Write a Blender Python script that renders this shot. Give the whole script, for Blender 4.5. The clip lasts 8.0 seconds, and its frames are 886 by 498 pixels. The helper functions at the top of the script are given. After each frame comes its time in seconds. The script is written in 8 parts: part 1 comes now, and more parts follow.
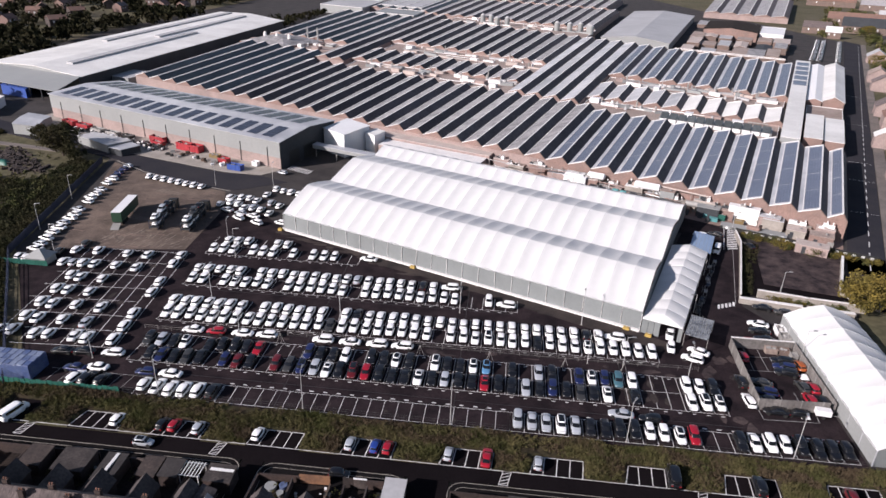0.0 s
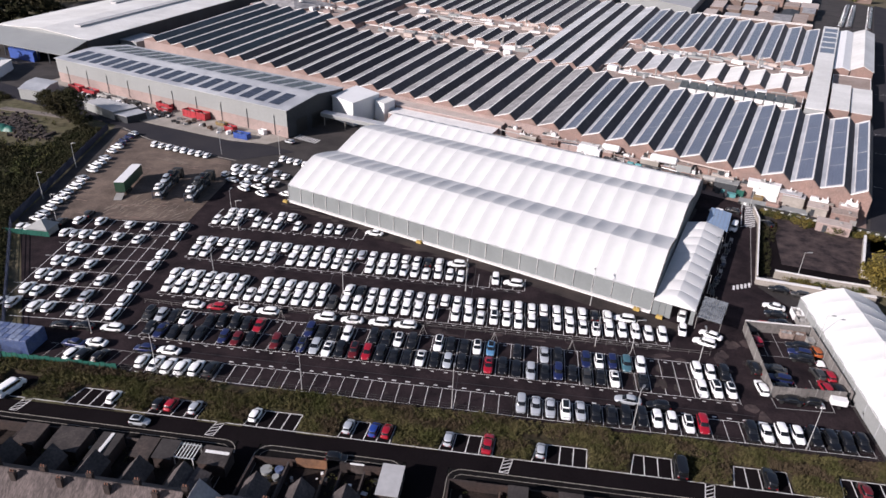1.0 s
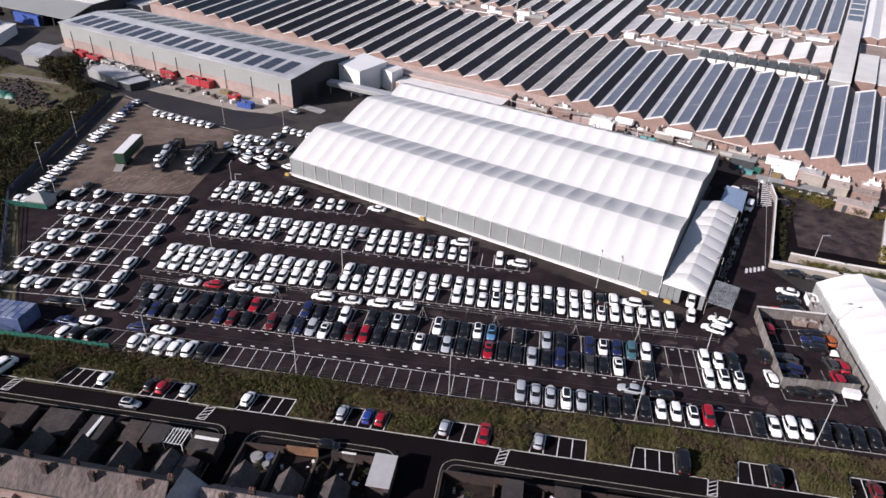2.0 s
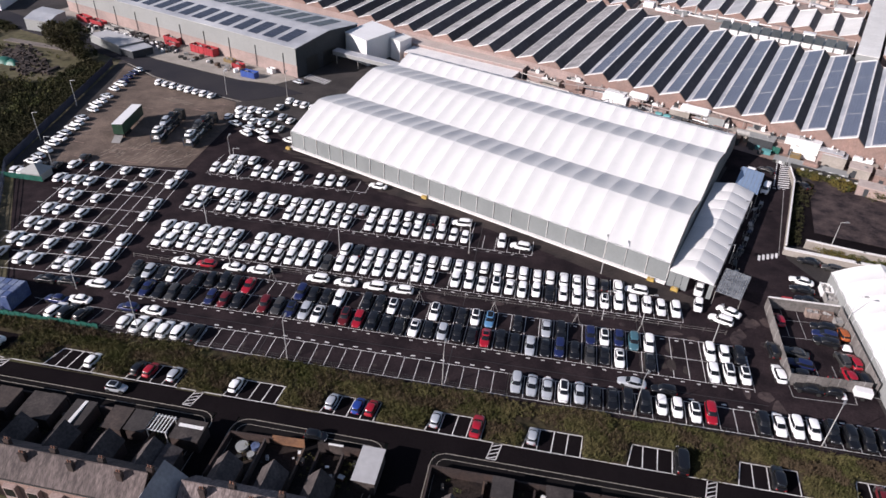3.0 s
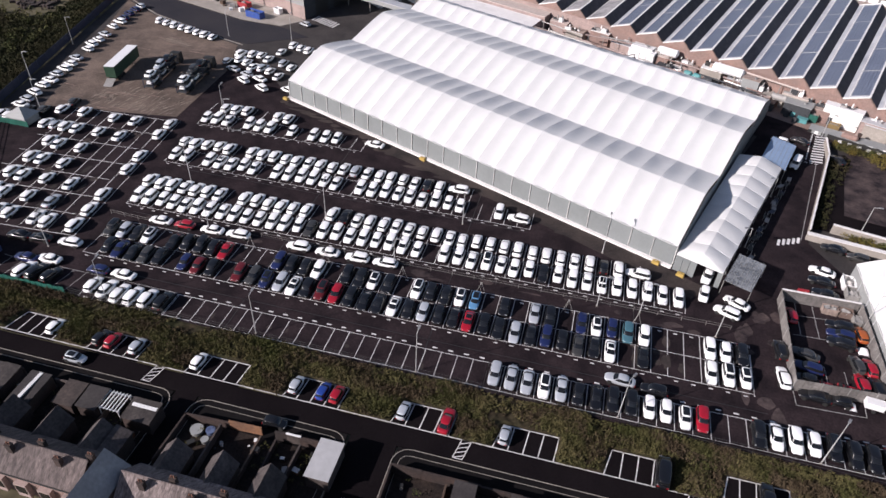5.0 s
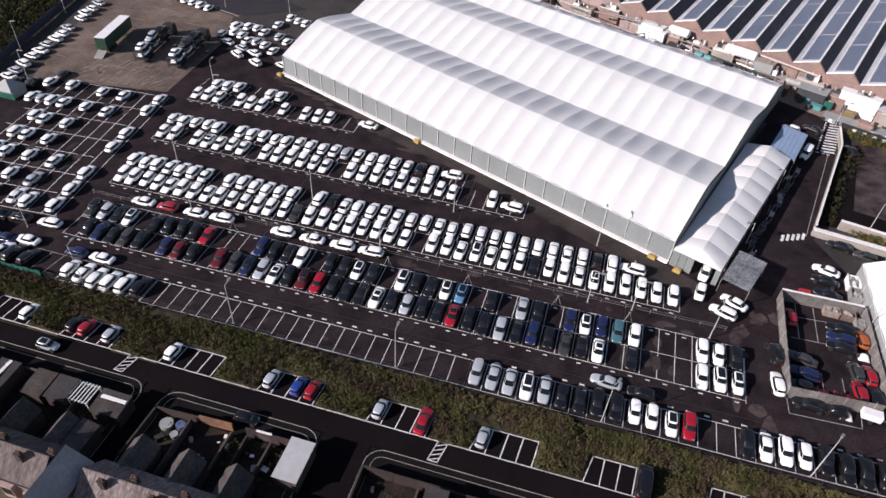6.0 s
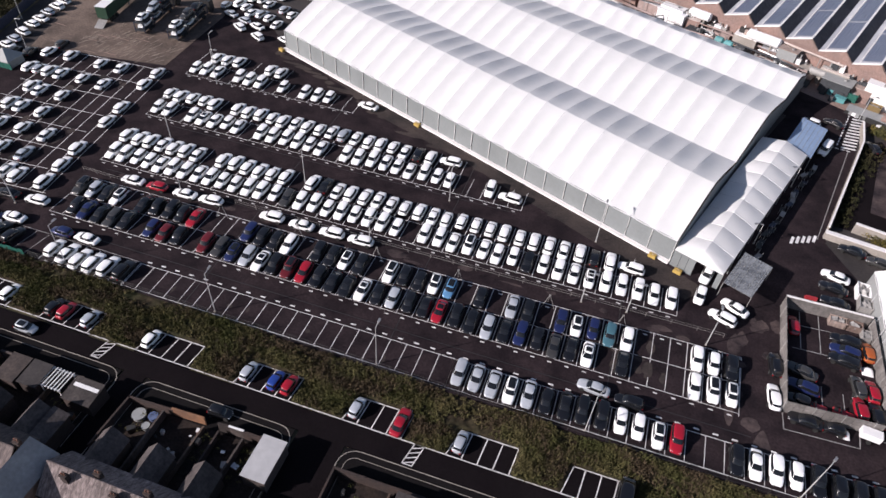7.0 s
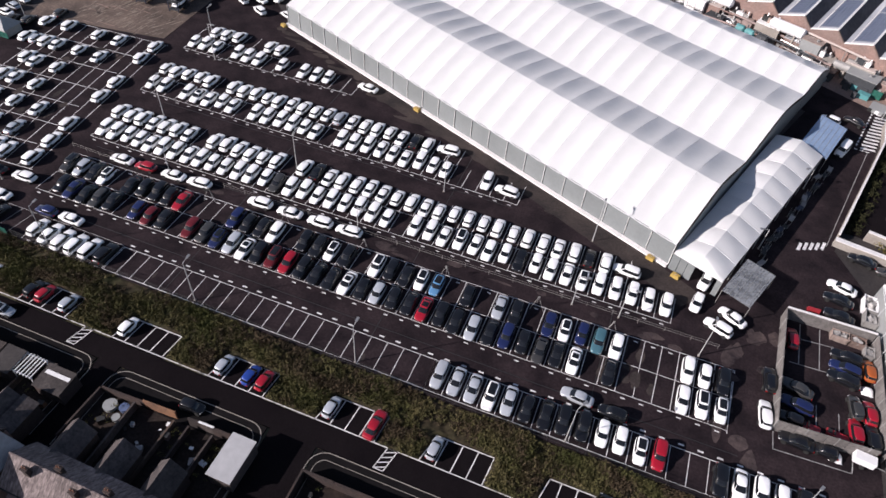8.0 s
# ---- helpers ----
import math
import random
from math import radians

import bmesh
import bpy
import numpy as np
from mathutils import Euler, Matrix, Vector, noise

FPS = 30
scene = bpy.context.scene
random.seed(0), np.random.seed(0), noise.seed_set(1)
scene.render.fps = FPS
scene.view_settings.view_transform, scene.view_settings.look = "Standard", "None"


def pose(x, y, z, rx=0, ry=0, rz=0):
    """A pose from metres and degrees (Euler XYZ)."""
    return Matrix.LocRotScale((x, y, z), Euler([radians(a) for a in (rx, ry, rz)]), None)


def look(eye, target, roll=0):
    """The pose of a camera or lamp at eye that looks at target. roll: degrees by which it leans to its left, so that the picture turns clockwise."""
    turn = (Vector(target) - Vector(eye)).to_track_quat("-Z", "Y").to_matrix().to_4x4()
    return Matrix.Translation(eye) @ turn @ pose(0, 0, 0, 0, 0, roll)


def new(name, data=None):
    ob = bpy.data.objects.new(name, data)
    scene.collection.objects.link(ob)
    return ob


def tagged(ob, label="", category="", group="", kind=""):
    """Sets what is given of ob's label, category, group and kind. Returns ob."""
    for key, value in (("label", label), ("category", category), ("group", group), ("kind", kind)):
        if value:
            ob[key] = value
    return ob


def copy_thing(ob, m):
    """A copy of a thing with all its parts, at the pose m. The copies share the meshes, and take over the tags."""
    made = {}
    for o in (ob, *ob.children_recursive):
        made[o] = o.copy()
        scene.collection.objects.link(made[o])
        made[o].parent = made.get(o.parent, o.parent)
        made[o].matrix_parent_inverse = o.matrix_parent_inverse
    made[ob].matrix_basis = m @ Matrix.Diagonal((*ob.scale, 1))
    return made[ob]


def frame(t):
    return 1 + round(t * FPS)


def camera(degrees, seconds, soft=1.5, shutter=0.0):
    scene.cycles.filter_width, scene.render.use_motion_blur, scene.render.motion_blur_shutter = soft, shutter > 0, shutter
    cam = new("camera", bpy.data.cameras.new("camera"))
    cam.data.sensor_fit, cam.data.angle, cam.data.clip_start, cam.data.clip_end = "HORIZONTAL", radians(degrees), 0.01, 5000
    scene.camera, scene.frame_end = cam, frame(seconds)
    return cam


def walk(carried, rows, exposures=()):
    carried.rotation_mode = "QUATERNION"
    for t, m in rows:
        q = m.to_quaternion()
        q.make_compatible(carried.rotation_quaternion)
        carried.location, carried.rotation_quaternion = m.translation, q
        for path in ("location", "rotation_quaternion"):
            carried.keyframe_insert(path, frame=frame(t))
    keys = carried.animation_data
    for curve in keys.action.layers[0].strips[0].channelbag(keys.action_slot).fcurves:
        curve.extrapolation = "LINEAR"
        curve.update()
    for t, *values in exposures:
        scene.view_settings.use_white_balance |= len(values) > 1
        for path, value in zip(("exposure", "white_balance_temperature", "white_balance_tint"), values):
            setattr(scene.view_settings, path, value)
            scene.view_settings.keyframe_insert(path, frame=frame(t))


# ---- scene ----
cam = camera(67.6, 8.0, soft=1.55)
PATH = [
    (0, (-3.77, -88.846, 74.379), (-3.948, -87.042, 73.534), 2.2),
    (0.5, (-3.235, -86.511, 74.621), (-3.429, -84.732, 73.728), 2.3),
    (1, (-2.46, -84.043, 74.677), (-2.673, -82.29, 73.739), 2.3),
    (1.5, (-1.602, -81.53, 74.826), (-1.832, -79.803, 73.843), 2.3),
    (3, (1.381, -73.412, 75.224), (1.104, -71.772, 74.114), 2.6),
    (3.5, (2.655, -70.588, 75.19), (2.358, -68.977, 74.042), 2.7),
    (4, (3.956, -67.744, 75.291), (3.642, -66.165, 74.104), 2.9),
    (4.5, (5.341, -64.841, 75.446), (5.012, -63.294, 74.222), 3.1),
    (6, (9.514, -55.976, 75.806), (9.156, -54.524, 74.478), 3.8),
    (6.5, (10.936, -52.986, 75.975), (10.562, -51.57, 74.613), 4.1),
    (7, (12.42, -49.997, 76.108), (12.027, -48.617, 74.715), 4.4),
    (7.5, (13.697, -46.954, 76.422), (13.29, -45.612, 74.996), 4.8),
    (8, (15.028, -43.867, 76.615), (14.607, -42.562, 75.159), 5.2),
]
walk(cam, [(t, look(eye, target, roll)) for t, eye, target, roll in PATH],
     exposures=[(0.0, 0.70, 6500, 19), (8.0, 0.70, 6500, 19)])

# ---------------------------------------------------------------- light
SUN_FROM = Vector((-2.10, -1.58, 1.32)).normalized()
SUN_ELEV = math.asin(SUN_FROM.z)
world = bpy.data.worlds.new("sky")
scene.world = world
world.use_nodes = True
wn = world.node_tree.nodes
sky = wn.new("ShaderNodeTexSky")
sky.sky_type = "NISHITA"
sky.sun_disc = False
sky.sun_elevation = SUN_ELEV
sky.sun_rotation = math.atan2(SUN_FROM.x, SUN_FROM.y)
world.node_tree.links.new(sky.outputs["Color"], wn["Background"].inputs["Color"])
wn["Background"].inputs["Strength"].default_value = 0.060
sun = new("sun", bpy.data.lights.new("sun", "SUN"))
sun.data.energy = 4.15
sun.data.angle = radians(0.53)
sun.data.color = (1.0, 0.955, 0.90)
sun.matrix_world = look(SUN_FROM * 400, (0, 0, 0))

# ---------------------------------------------------------------- materials
def material(name, colour, rough=0.8, metal=0.0, vary=0.25, scale=1.0, fine=12.0, bump=0.15, second=None,
             patch=0.08, spec=0.5, per_object=0.0, per_island=0.0, stretch=(1, 1, 1)):
    """A surface with broad patches and fine grain. scale: patches a metre; second: the colour of the patches."""
    m = bpy.data.materials.new(name)
    m.use_nodes = True
    nt = m.node_tree
    n, link = nt.nodes, nt.links.new
    bsdf = n["Principled BSDF"]
    bsdf.inputs["Roughness"].default_value = rough
    bsdf.inputs["Metallic"].default_value = metal
    bsdf.inputs["Specular IOR Level"].default_value = spec
    geo = n.new("ShaderNodeNewGeometry")
    mp = n.new("ShaderNodeMapping")
    mp.inputs["Scale"].default_value = stretch
    link(geo.outputs["Position"], mp.inputs["Vector"])
    big = n.new("ShaderNodeTexNoise")
    big.inputs["Scale"].default_value = patch * scale
    big.inputs["Detail"].default_value = 6
    big.inputs["Roughness"].default_value = 0.65
    small = n.new("ShaderNodeTexNoise")
    small.inputs["Scale"].default_value = fine * scale
    small.inputs["Detail"].default_value = 4
    link(mp.outputs["Vector"], big.inputs["Vector"])
    link(mp.outputs["Vector"], small.inputs["Vector"])
    ramp = n.new("ShaderNodeMapRange")
    ramp.inputs["From Min"].default_value, ramp.inputs["From Max"].default_value = 0.36, 0.64
    link(big.outputs["Fac"], ramp.inputs["Value"])
    mix = n.new("ShaderNodeMix")
    mix.data_type = "RGBA"
    c2 = second or tuple(c * (1 - vary) for c in colour)
    mix.inputs["A"].default_value = (*colour, 1)
    mix.inputs["B"].default_value = (*c2, 1)
    link(ramp.outputs["Result"], mix.inputs["Factor"])
    hsv = n.new("ShaderNodeHueSaturation")
    link(mix.outputs["Result"], hsv.inputs["Color"])
    val = n.new("ShaderNodeMapRange")
    val.inputs["From Min"].default_value, val.inputs["From Max"].default_value = 0.25, 0.75
    val.inputs["To Min"].default_value, val.inputs["To Max"].default_value = 1 - vary, 1 + vary
    link(small.outputs["Fac"], val.inputs["Value"])
    last = val.outputs["Result"]
    for amount, node, out in ((per_object, "ShaderNodeObjectInfo", "Random"), (per_island, "ShaderNodeNewGeometry", "Random Per Island")):
        if amount:
            src = n.new(node)
            r = n.new("ShaderNodeMapRange")
            r.inputs["To Min"].default_value, r.inputs["To Max"].default_value = 1 - amount, 1 + amount
            link(src.outputs[out], r.inputs["Value"])
            mul = n.new("ShaderNodeMath")
            mul.operation = "MULTIPLY"
            link(last, mul.inputs[0])
            link(r.outputs["Result"], mul.inputs[1])
            last = mul.outputs[0]
    link(last, hsv.inputs["Value"])
    link(hsv.outputs["Color"], bsdf.inputs["Base Color"])
    if bump:
        b = n.new("ShaderNodeBump")
        b.inputs["Strength"].default_value = bump
        b.inputs["Distance"].default_value = 0.03
        link(small.outputs["Fac"], b.inputs["Height"])
        link(b.outputs["Normal"], bsdf.inputs["Normal"])
    return m


def paint(name, colour, metal=0.0, rough=0.28):
    m = material(name, colour, rough, metal, vary=0.04, fine=3, bump=0.0, patch=0.5, per_object=0.05)
    m.node_tree.nodes["Principled BSDF"].inputs["Coat Weight"].default_value = 0.5
    m.node_tree.nodes["Principled BSDF"].inputs["Coat Roughness"].default_value = 0.06
    return m


ASPHALT = material("asphalt", (0.0122, 0.0091, 0.0111), 0.95, vary=0.36, second=(0.030, 0.0212, 0.0238), patch=0.2, fine=3, spec=0.08)
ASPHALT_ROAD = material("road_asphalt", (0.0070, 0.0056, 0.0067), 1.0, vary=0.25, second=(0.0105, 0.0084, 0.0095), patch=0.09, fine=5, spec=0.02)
ASPHALT_OLD = material("old_asphalt", (0.052, 0.045, 0.044), 0.9, vary=0.3, second=(0.026, 0.023, 0.023), patch=0.1, fine=3, spec=0.3)
YARD = material("yard_gravel", (0.165, 0.124, 0.102), 0.95, vary=0.35, second=(0.078, 0.060, 0.051), patch=0.13, fine=2.5, bump=0.4, spec=0.2)
YARD_PINK = material("stained_concrete", (0.27, 0.185, 0.155), 0.95, vary=0.25, second=(0.17, 0.13, 0.115), patch=0.15, fine=2.5, bump=0.3, spec=0.2)
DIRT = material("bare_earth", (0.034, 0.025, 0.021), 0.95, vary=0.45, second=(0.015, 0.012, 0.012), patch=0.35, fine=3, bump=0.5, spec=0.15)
LINE = material("road_paint", (0.78, 0.77, 0.77), 0.7, vary=0.3, second=(0.48, 0.47, 0.47), patch=0.8, fine=5)
LINE_DIM = material("worn_road_paint", (0.38, 0.37, 0.37), 0.75, vary=0.35, second=(0.20, 0.195, 0.195), patch=0.7, fine=5)
CONCRETE = material("concrete", (0.33, 0.30, 0.27), 0.9, vary=0.2, second=(0.24, 0.215, 0.19), patch=0.25, fine=4)
PAVING = material("paving", (0.012, 0.011, 0.0115), 1.0, vary=0.25, second=(0.009, 0.0082, 0.0087), patch=0.3, fine=5, spec=0.03)
LAND = material("land", (0.075, 0.072, 0.038), 0.95, vary=0.4, second=(0.11, 0.092, 0.062), patch=0.02, fine=0.5, bump=0.3, spec=0.2)
GRASS = material("rough_grass", (0.026, 0.027, 0.012), 0.95, vary=0.5, second=(0.042, 0.030, 0.020), patch=0.16, fine=2.2, bump=0.6, spec=0.15)
LEAF = material("leaves", (0.050, 0.062, 0.017), 0.8, vary=0.25, second=(0.080, 0.068, 0.024), patch=0.12, fine=2, bump=0, spec=0.25, per_island=0.55)
LEAF_GOLD = material("autumn_leaves", (0.150, 0.110, 0.024), 0.8, vary=0.25, second=(0.10, 0.085, 0.022), patch=0.2, fine=2, bump=0, spec=0.25, per_island=0.5)
LEAF_DARK = material("dark_leaves", (0.024, 0.028, 0.012), 0.85, vary=0.3, second=(0.044, 0.038, 0.020), patch=0.05, fine=1, bump=0, spec=0.1, per_island=0.35)
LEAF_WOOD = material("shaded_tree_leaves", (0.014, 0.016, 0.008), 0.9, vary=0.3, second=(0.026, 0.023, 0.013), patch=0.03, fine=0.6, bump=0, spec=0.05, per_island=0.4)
BARK = material("bark", (0.09, 0.07, 0.05), 0.95, vary=0.3, fine=8, bump=0.5)
PVC = material("white_roof_fabric", (0.84, 0.84, 0.84), 0.6, vary=0.03, second=(0.79, 0.79, 0.79), patch=0.12, fine=0.6, bump=0.05, spec=0.3)
PVC_PLAIN = material("white_sheet", (0.74, 0.74, 0.75), 0.5, vary=0.05, patch=0.2, fine=2, bump=0.05)
WALL_GREY = material("grey_wall_sheet", (0.195, 0.212, 0.215), 0.6, vary=0.06, second=(0.165, 0.18, 0.184), patch=0.15, fine=2, per_object=0.06)
WHITE_TRIM = material("white_trim", (0.72, 0.72, 0.72), 0.5, vary=0.1, patch=0.3, fine=3)
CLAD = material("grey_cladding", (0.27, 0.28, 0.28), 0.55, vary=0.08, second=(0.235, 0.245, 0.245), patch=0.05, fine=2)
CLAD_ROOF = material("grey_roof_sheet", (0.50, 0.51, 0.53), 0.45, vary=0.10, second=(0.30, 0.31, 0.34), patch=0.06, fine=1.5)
# dark sheet, also used where a wall's shade is put into colour
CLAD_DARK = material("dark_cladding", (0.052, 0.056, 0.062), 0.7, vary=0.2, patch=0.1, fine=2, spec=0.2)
WHITE_ROOF = material("pale_roof_sheet", (0.76, 0.75, 0.73), 0.55, vary=0.08, second=(0.60, 0.59, 0.57), patch=0.05, fine=1)
BRICK = material("red_brick", (0.25, 0.162, 0.138), 0.9, vary=0.25, second=(0.19, 0.135, 0.12), patch=0.2, fine=3, bump=0.3)
BRICK_PINK = material("pink_brick", (0.33, 0.25, 0.23), 0.9, vary=0.22, second=(0.245, 0.19, 0.178), patch=0.15, fine=3, bump=0.2)
SLATE = material("shed_roof_sheet", (0.38, 0.37, 0.375), 0.7, vary=0.28, second=(0.18, 0.174, 0.18), patch=0.2, fine=1.2, per_object=0.12)
PEN_STEEL = material("weathered_sheet_pile", (0.20, 0.186, 0.178), 0.75, 0.1, vary=0.3, second=(0.12, 0.11, 0.106), patch=0.4, fine=3, per_object=0.15)
SEAM = material("fabric_seam", (0.70, 0.70, 0.70), 0.6, vary=0.08, patch=0.4, fine=3)
STREET = material("street_asphalt", (0.026, 0.026, 0.033), 0.95, vary=0.25, second=(0.038, 0.036, 0.041), patch=0.06, fine=3, spec=0.08)
STREET_WALK = material("street_paving", (0.17, 0.145, 0.13), 0.95, vary=0.25, second=(0.11, 0.095, 0.088), patch=0.1, fine=3)
SAND = material("pale_sand", (0.42, 0.36, 0.30), 0.95, vary=0.2, second=(0.33, 0.28, 0.23), patch=0.02, fine=0.5)
PATCHED = material("patched_tarmac", (0.080, 0.060, 0.058), 0.95, vary=0.25, second=(0.020, 0.016, 0.019), patch=0.3, fine=2.5, spec=0.1)
GLAZING = material("dark_roof_glazing", (0.080, 0.070, 0.072), 0.7, vary=0.3, second=(0.11, 0.097, 0.10), patch=0.1, fine=1, bump=0.05, per_object=0.25, spec=0.1)
GLAZING_TEAL = material("dusty_roof_glazing", (0.088, 0.100, 0.104), 0.6, vary=0.25, second=(0.055, 0.063, 0.066), patch=0.08, fine=1, bump=0.05, per_object=0.2)
SLATE_PALE = material("pale_shed_sheet", (0.50, 0.50, 0.52), 0.6, vary=0.15, second=(0.31, 0.32, 0.34), patch=0.06, fine=1.2, per_object=0.12)
ROOF_FELT = material("roof_felt", (0.25, 0.19, 0.165), 0.9, vary=0.3, second=(0.33, 0.27, 0.24), patch=0.08, fine=1.5, bump=0.2)
ROOF_FELT_PALE = material("pale_pink_roof", (0.40, 0.33, 0.30), 0.85, vary=0.15, second=(0.46, 0.40, 0.37), patch=0.15, fine=1.5)
ROOF_PALE = material("pale_flat_roof", (0.42, 0.42, 0.43), 0.6, vary=0.12, second=(0.35, 0.35, 0.36), patch=0.04, fine=0.8)
COPING = material("pale_coping", (0.76, 0.74, 0.73), 0.7, vary=0.15, patch=0.3, fine=3)
PANEL = material("solar_panel", (0.105, 0.120, 0.170), 0.30, vary=0.12, second=(0.085, 0.098, 0.145), patch=0.12, fine=0.8, bump=0, per_island=0.12, spec=0.6)
PANEL_DARK = material("dark_solar_panel", (0.040, 0.045, 0.065), 0.22, vary=0.10, patch=0.12, fine=0.8, bump=0, per_island=0.15, spec=0.6)
STEEL = material("galvanised_steel", (0.42, 0.42, 0.42), 0.45, 0.7, vary=0.15, patch=0.5, fine=5)
STEEL_DULL = material("dull_steel", (0.33, 0.32, 0.31), 0.6, 0.3, vary=0.2, patch=0.5, fine=5, per_object=0.15)
POLE = material("painted_pole", (0.50, 0.50, 0.50), 0.5, 0.2, vary=0.1, patch=0.5, fine=5)
CAR_GLASS = material("car_glass", (0.010, 0.011, 0.013), 0.06, vary=0.05, patch=0.2, fine=1, bump=0, spec=0.7)
RUBBER = material("tyre_rubber", (0.014, 0.014, 0.014), 0.85, vary=0.2, patch=1, fine=6)
LAMP_GLASS = material("lamp_glass", (0.82, 0.83, 0.85), 0.15, vary=0.05, patch=1, fine=3, bump=0)
TAIL_RED = material("tail_lamp", (0.28, 0.015, 0.015), 0.2, vary=0.05, patch=1, fine=3, bump=0)
PLASTIC = material("black_plastic", (0.018, 0.018, 0.018), 0.6, vary=0.15, patch=1, fine=5)
RED_PAINT = material("red_skip_paint", (0.38, 0.022, 0.034), 0.55, vary=0.25, second=(0.26, 0.03, 0.035), patch=0.4, fine=3, per_object=0.1)
BLUE_PAINT = material("blue_paint", (0.035, 0.085, 0.33), 0.5, vary=0.2, patch=0.4, fine=3)
GREEN_PAINT = material("green_paint", (0.018, 0.115, 0.088), 0.5, vary=0.2, patch=0.4, fine=3)
TEAL_PAINT = material("teal_paint", (0.09, 0.28, 0.29), 0.55, vary=0.2, patch=0.4, fine=3)
YELLOW_BRIGHT = material("yellow_block_paint", (0.40, 0.27, 0.07), 0.6, vary=0.2, patch=0.6, fine=4)
YELLOW_PAINT = material("yellow_paint", (0.22, 0.155, 0.07), 0.55, vary=0.15, patch=0.4, fine=3)
TRUCK_GREEN = material("dark_green_curtain", (0.018, 0.055, 0.032), 0.5, vary=0.15, patch=0.4, fine=3)
TILE = material("old_roof_slate", (0.195, 0.158, 0.153), 0.85, vary=0.55, second=(0.070, 0.053, 0.052), patch=1.6, fine=3.5, bump=0.35, per_object=0.2, stretch=(1.7, 0.5, 0.5))
TILE_DARKER = material("darker_roof_slate", (0.098, 0.077, 0.074), 0.85, vary=0.5, second=(0.040, 0.030, 0.030), patch=1.2, fine=3.5, bump=0.35, per_object=0.25, stretch=(1.7, 0.5, 0.5))
# both wing slopes darkened in colour so their shaded side reads near black
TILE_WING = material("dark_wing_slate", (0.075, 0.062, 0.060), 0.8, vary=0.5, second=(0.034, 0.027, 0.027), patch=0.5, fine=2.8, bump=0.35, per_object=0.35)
TILE_BLUE = material("smooth_grey_slate", (0.31, 0.30, 0.31), 0.6, vary=0.15, second=(0.24, 0.232, 0.24), patch=0.3, fine=2.5, bump=0.3)
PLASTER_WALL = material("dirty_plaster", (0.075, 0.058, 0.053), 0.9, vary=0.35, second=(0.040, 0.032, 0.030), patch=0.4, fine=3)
WOOD_FENCE = material("fence_wood", (0.090, 0.058, 0.042), 0.9, vary=0.3, second=(0.055, 0.040, 0.032), patch=0.5, fine=5)
TERRACOTTA = material("chimney_pot", (0.26, 0.125, 0.085), 0.85, vary=0.2, patch=0.8, fine=5)
POLYCARB = material("translucent_blue_sheet", (0.24, 0.33, 0.47), 0.3, vary=0.12, second=(0.20, 0.28, 0.42), patch=0.3, fine=3)
CLEAR = material("clear_roof_sheet", (0.36, 0.38, 0.40), 0.25, vary=0.4, second=(0.14, 0.15, 0.165), patch=0.5, fine=3)
CLEAR.node_tree.nodes["Principled BSDF"].inputs["Alpha"].default_value = 0.62
YARD_LIGHT = material("pale_gravel", (0.27, 0.22, 0.18), 0.95, vary=0.3, patch=0.4, fine=3)
WORN_ASPHALT = material("dusty_asphalt", (0.060, 0.047, 0.043), 0.9, vary=0.3, second=(0.026, 0.022, 0.022), patch=0.14, fine=3, spec=0.15)
BRICK_DULL = material("dull_brick", (0.165, 0.115, 0.098), 0.9, vary=0.2, second=(0.13, 0.10, 0.088), patch=0.2, fine=2)
TAR = material("tar", (0.014, 0.013, 0.013), 0.6, vary=0.2, patch=0.4, fine=3)
BLUE_FENCE = material("dark_blue_fence", (0.020, 0.026, 0.055), 0.6, vary=0.2, patch=0.4, fine=3)
BLUE_WRAP = material("blue_wrap", (0.055, 0.085, 0.20), 0.35, vary=0.25, second=(0.10, 0.13, 0.22), patch=0.5, fine=3)
WRAP_PALE = material("pale_film", (0.20, 0.24, 0.33), 0.3, vary=0.25, second=(0.12, 0.15, 0.25), patch=0.6, fine=3)
# brick with the shade of back gardens and chimney sides put into its colour
BRICK_DARK = material("darkened_brick", (0.044, 0.027, 0.023), 0.9, vary=0.35, second=(0.025, 0.018, 0.017), patch=0.35, fine=3, bump=0.3)
ORANGE_FENCE = material("orange_timber", (0.25, 0.12, 0.06), 0.85, vary=0.3, second=(0.13, 0.07, 0.045), patch=0.5, fine=4)
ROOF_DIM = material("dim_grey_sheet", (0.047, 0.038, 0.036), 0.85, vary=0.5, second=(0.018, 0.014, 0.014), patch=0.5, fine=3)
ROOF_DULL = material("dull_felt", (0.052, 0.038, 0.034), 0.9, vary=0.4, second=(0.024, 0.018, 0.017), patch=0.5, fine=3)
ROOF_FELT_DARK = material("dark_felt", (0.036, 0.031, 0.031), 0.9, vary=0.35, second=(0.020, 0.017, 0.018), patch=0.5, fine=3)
TILE_RED = material("red_roof_tile", (0.20, 0.115, 0.09), 0.85, vary=0.25, second=(0.15, 0.095, 0.08), patch=0.2, fine=1.5)
LEAF_VERGE = material("verge_leaves", (0.056, 0.060, 0.021), 0.8, vary=0.3, second=(0.104, 0.089, 0.042), patch=0.24, fine=1.0, bump=0, spec=0.1, per_island=0.2)
LEAF_DRY = material("dry_leaves", (0.088, 0.066, 0.042), 0.85, vary=0.25, second=(0.068, 0.050, 0.031), patch=0.4, fine=1.2, bump=0, spec=0.12, per_island=0.2)



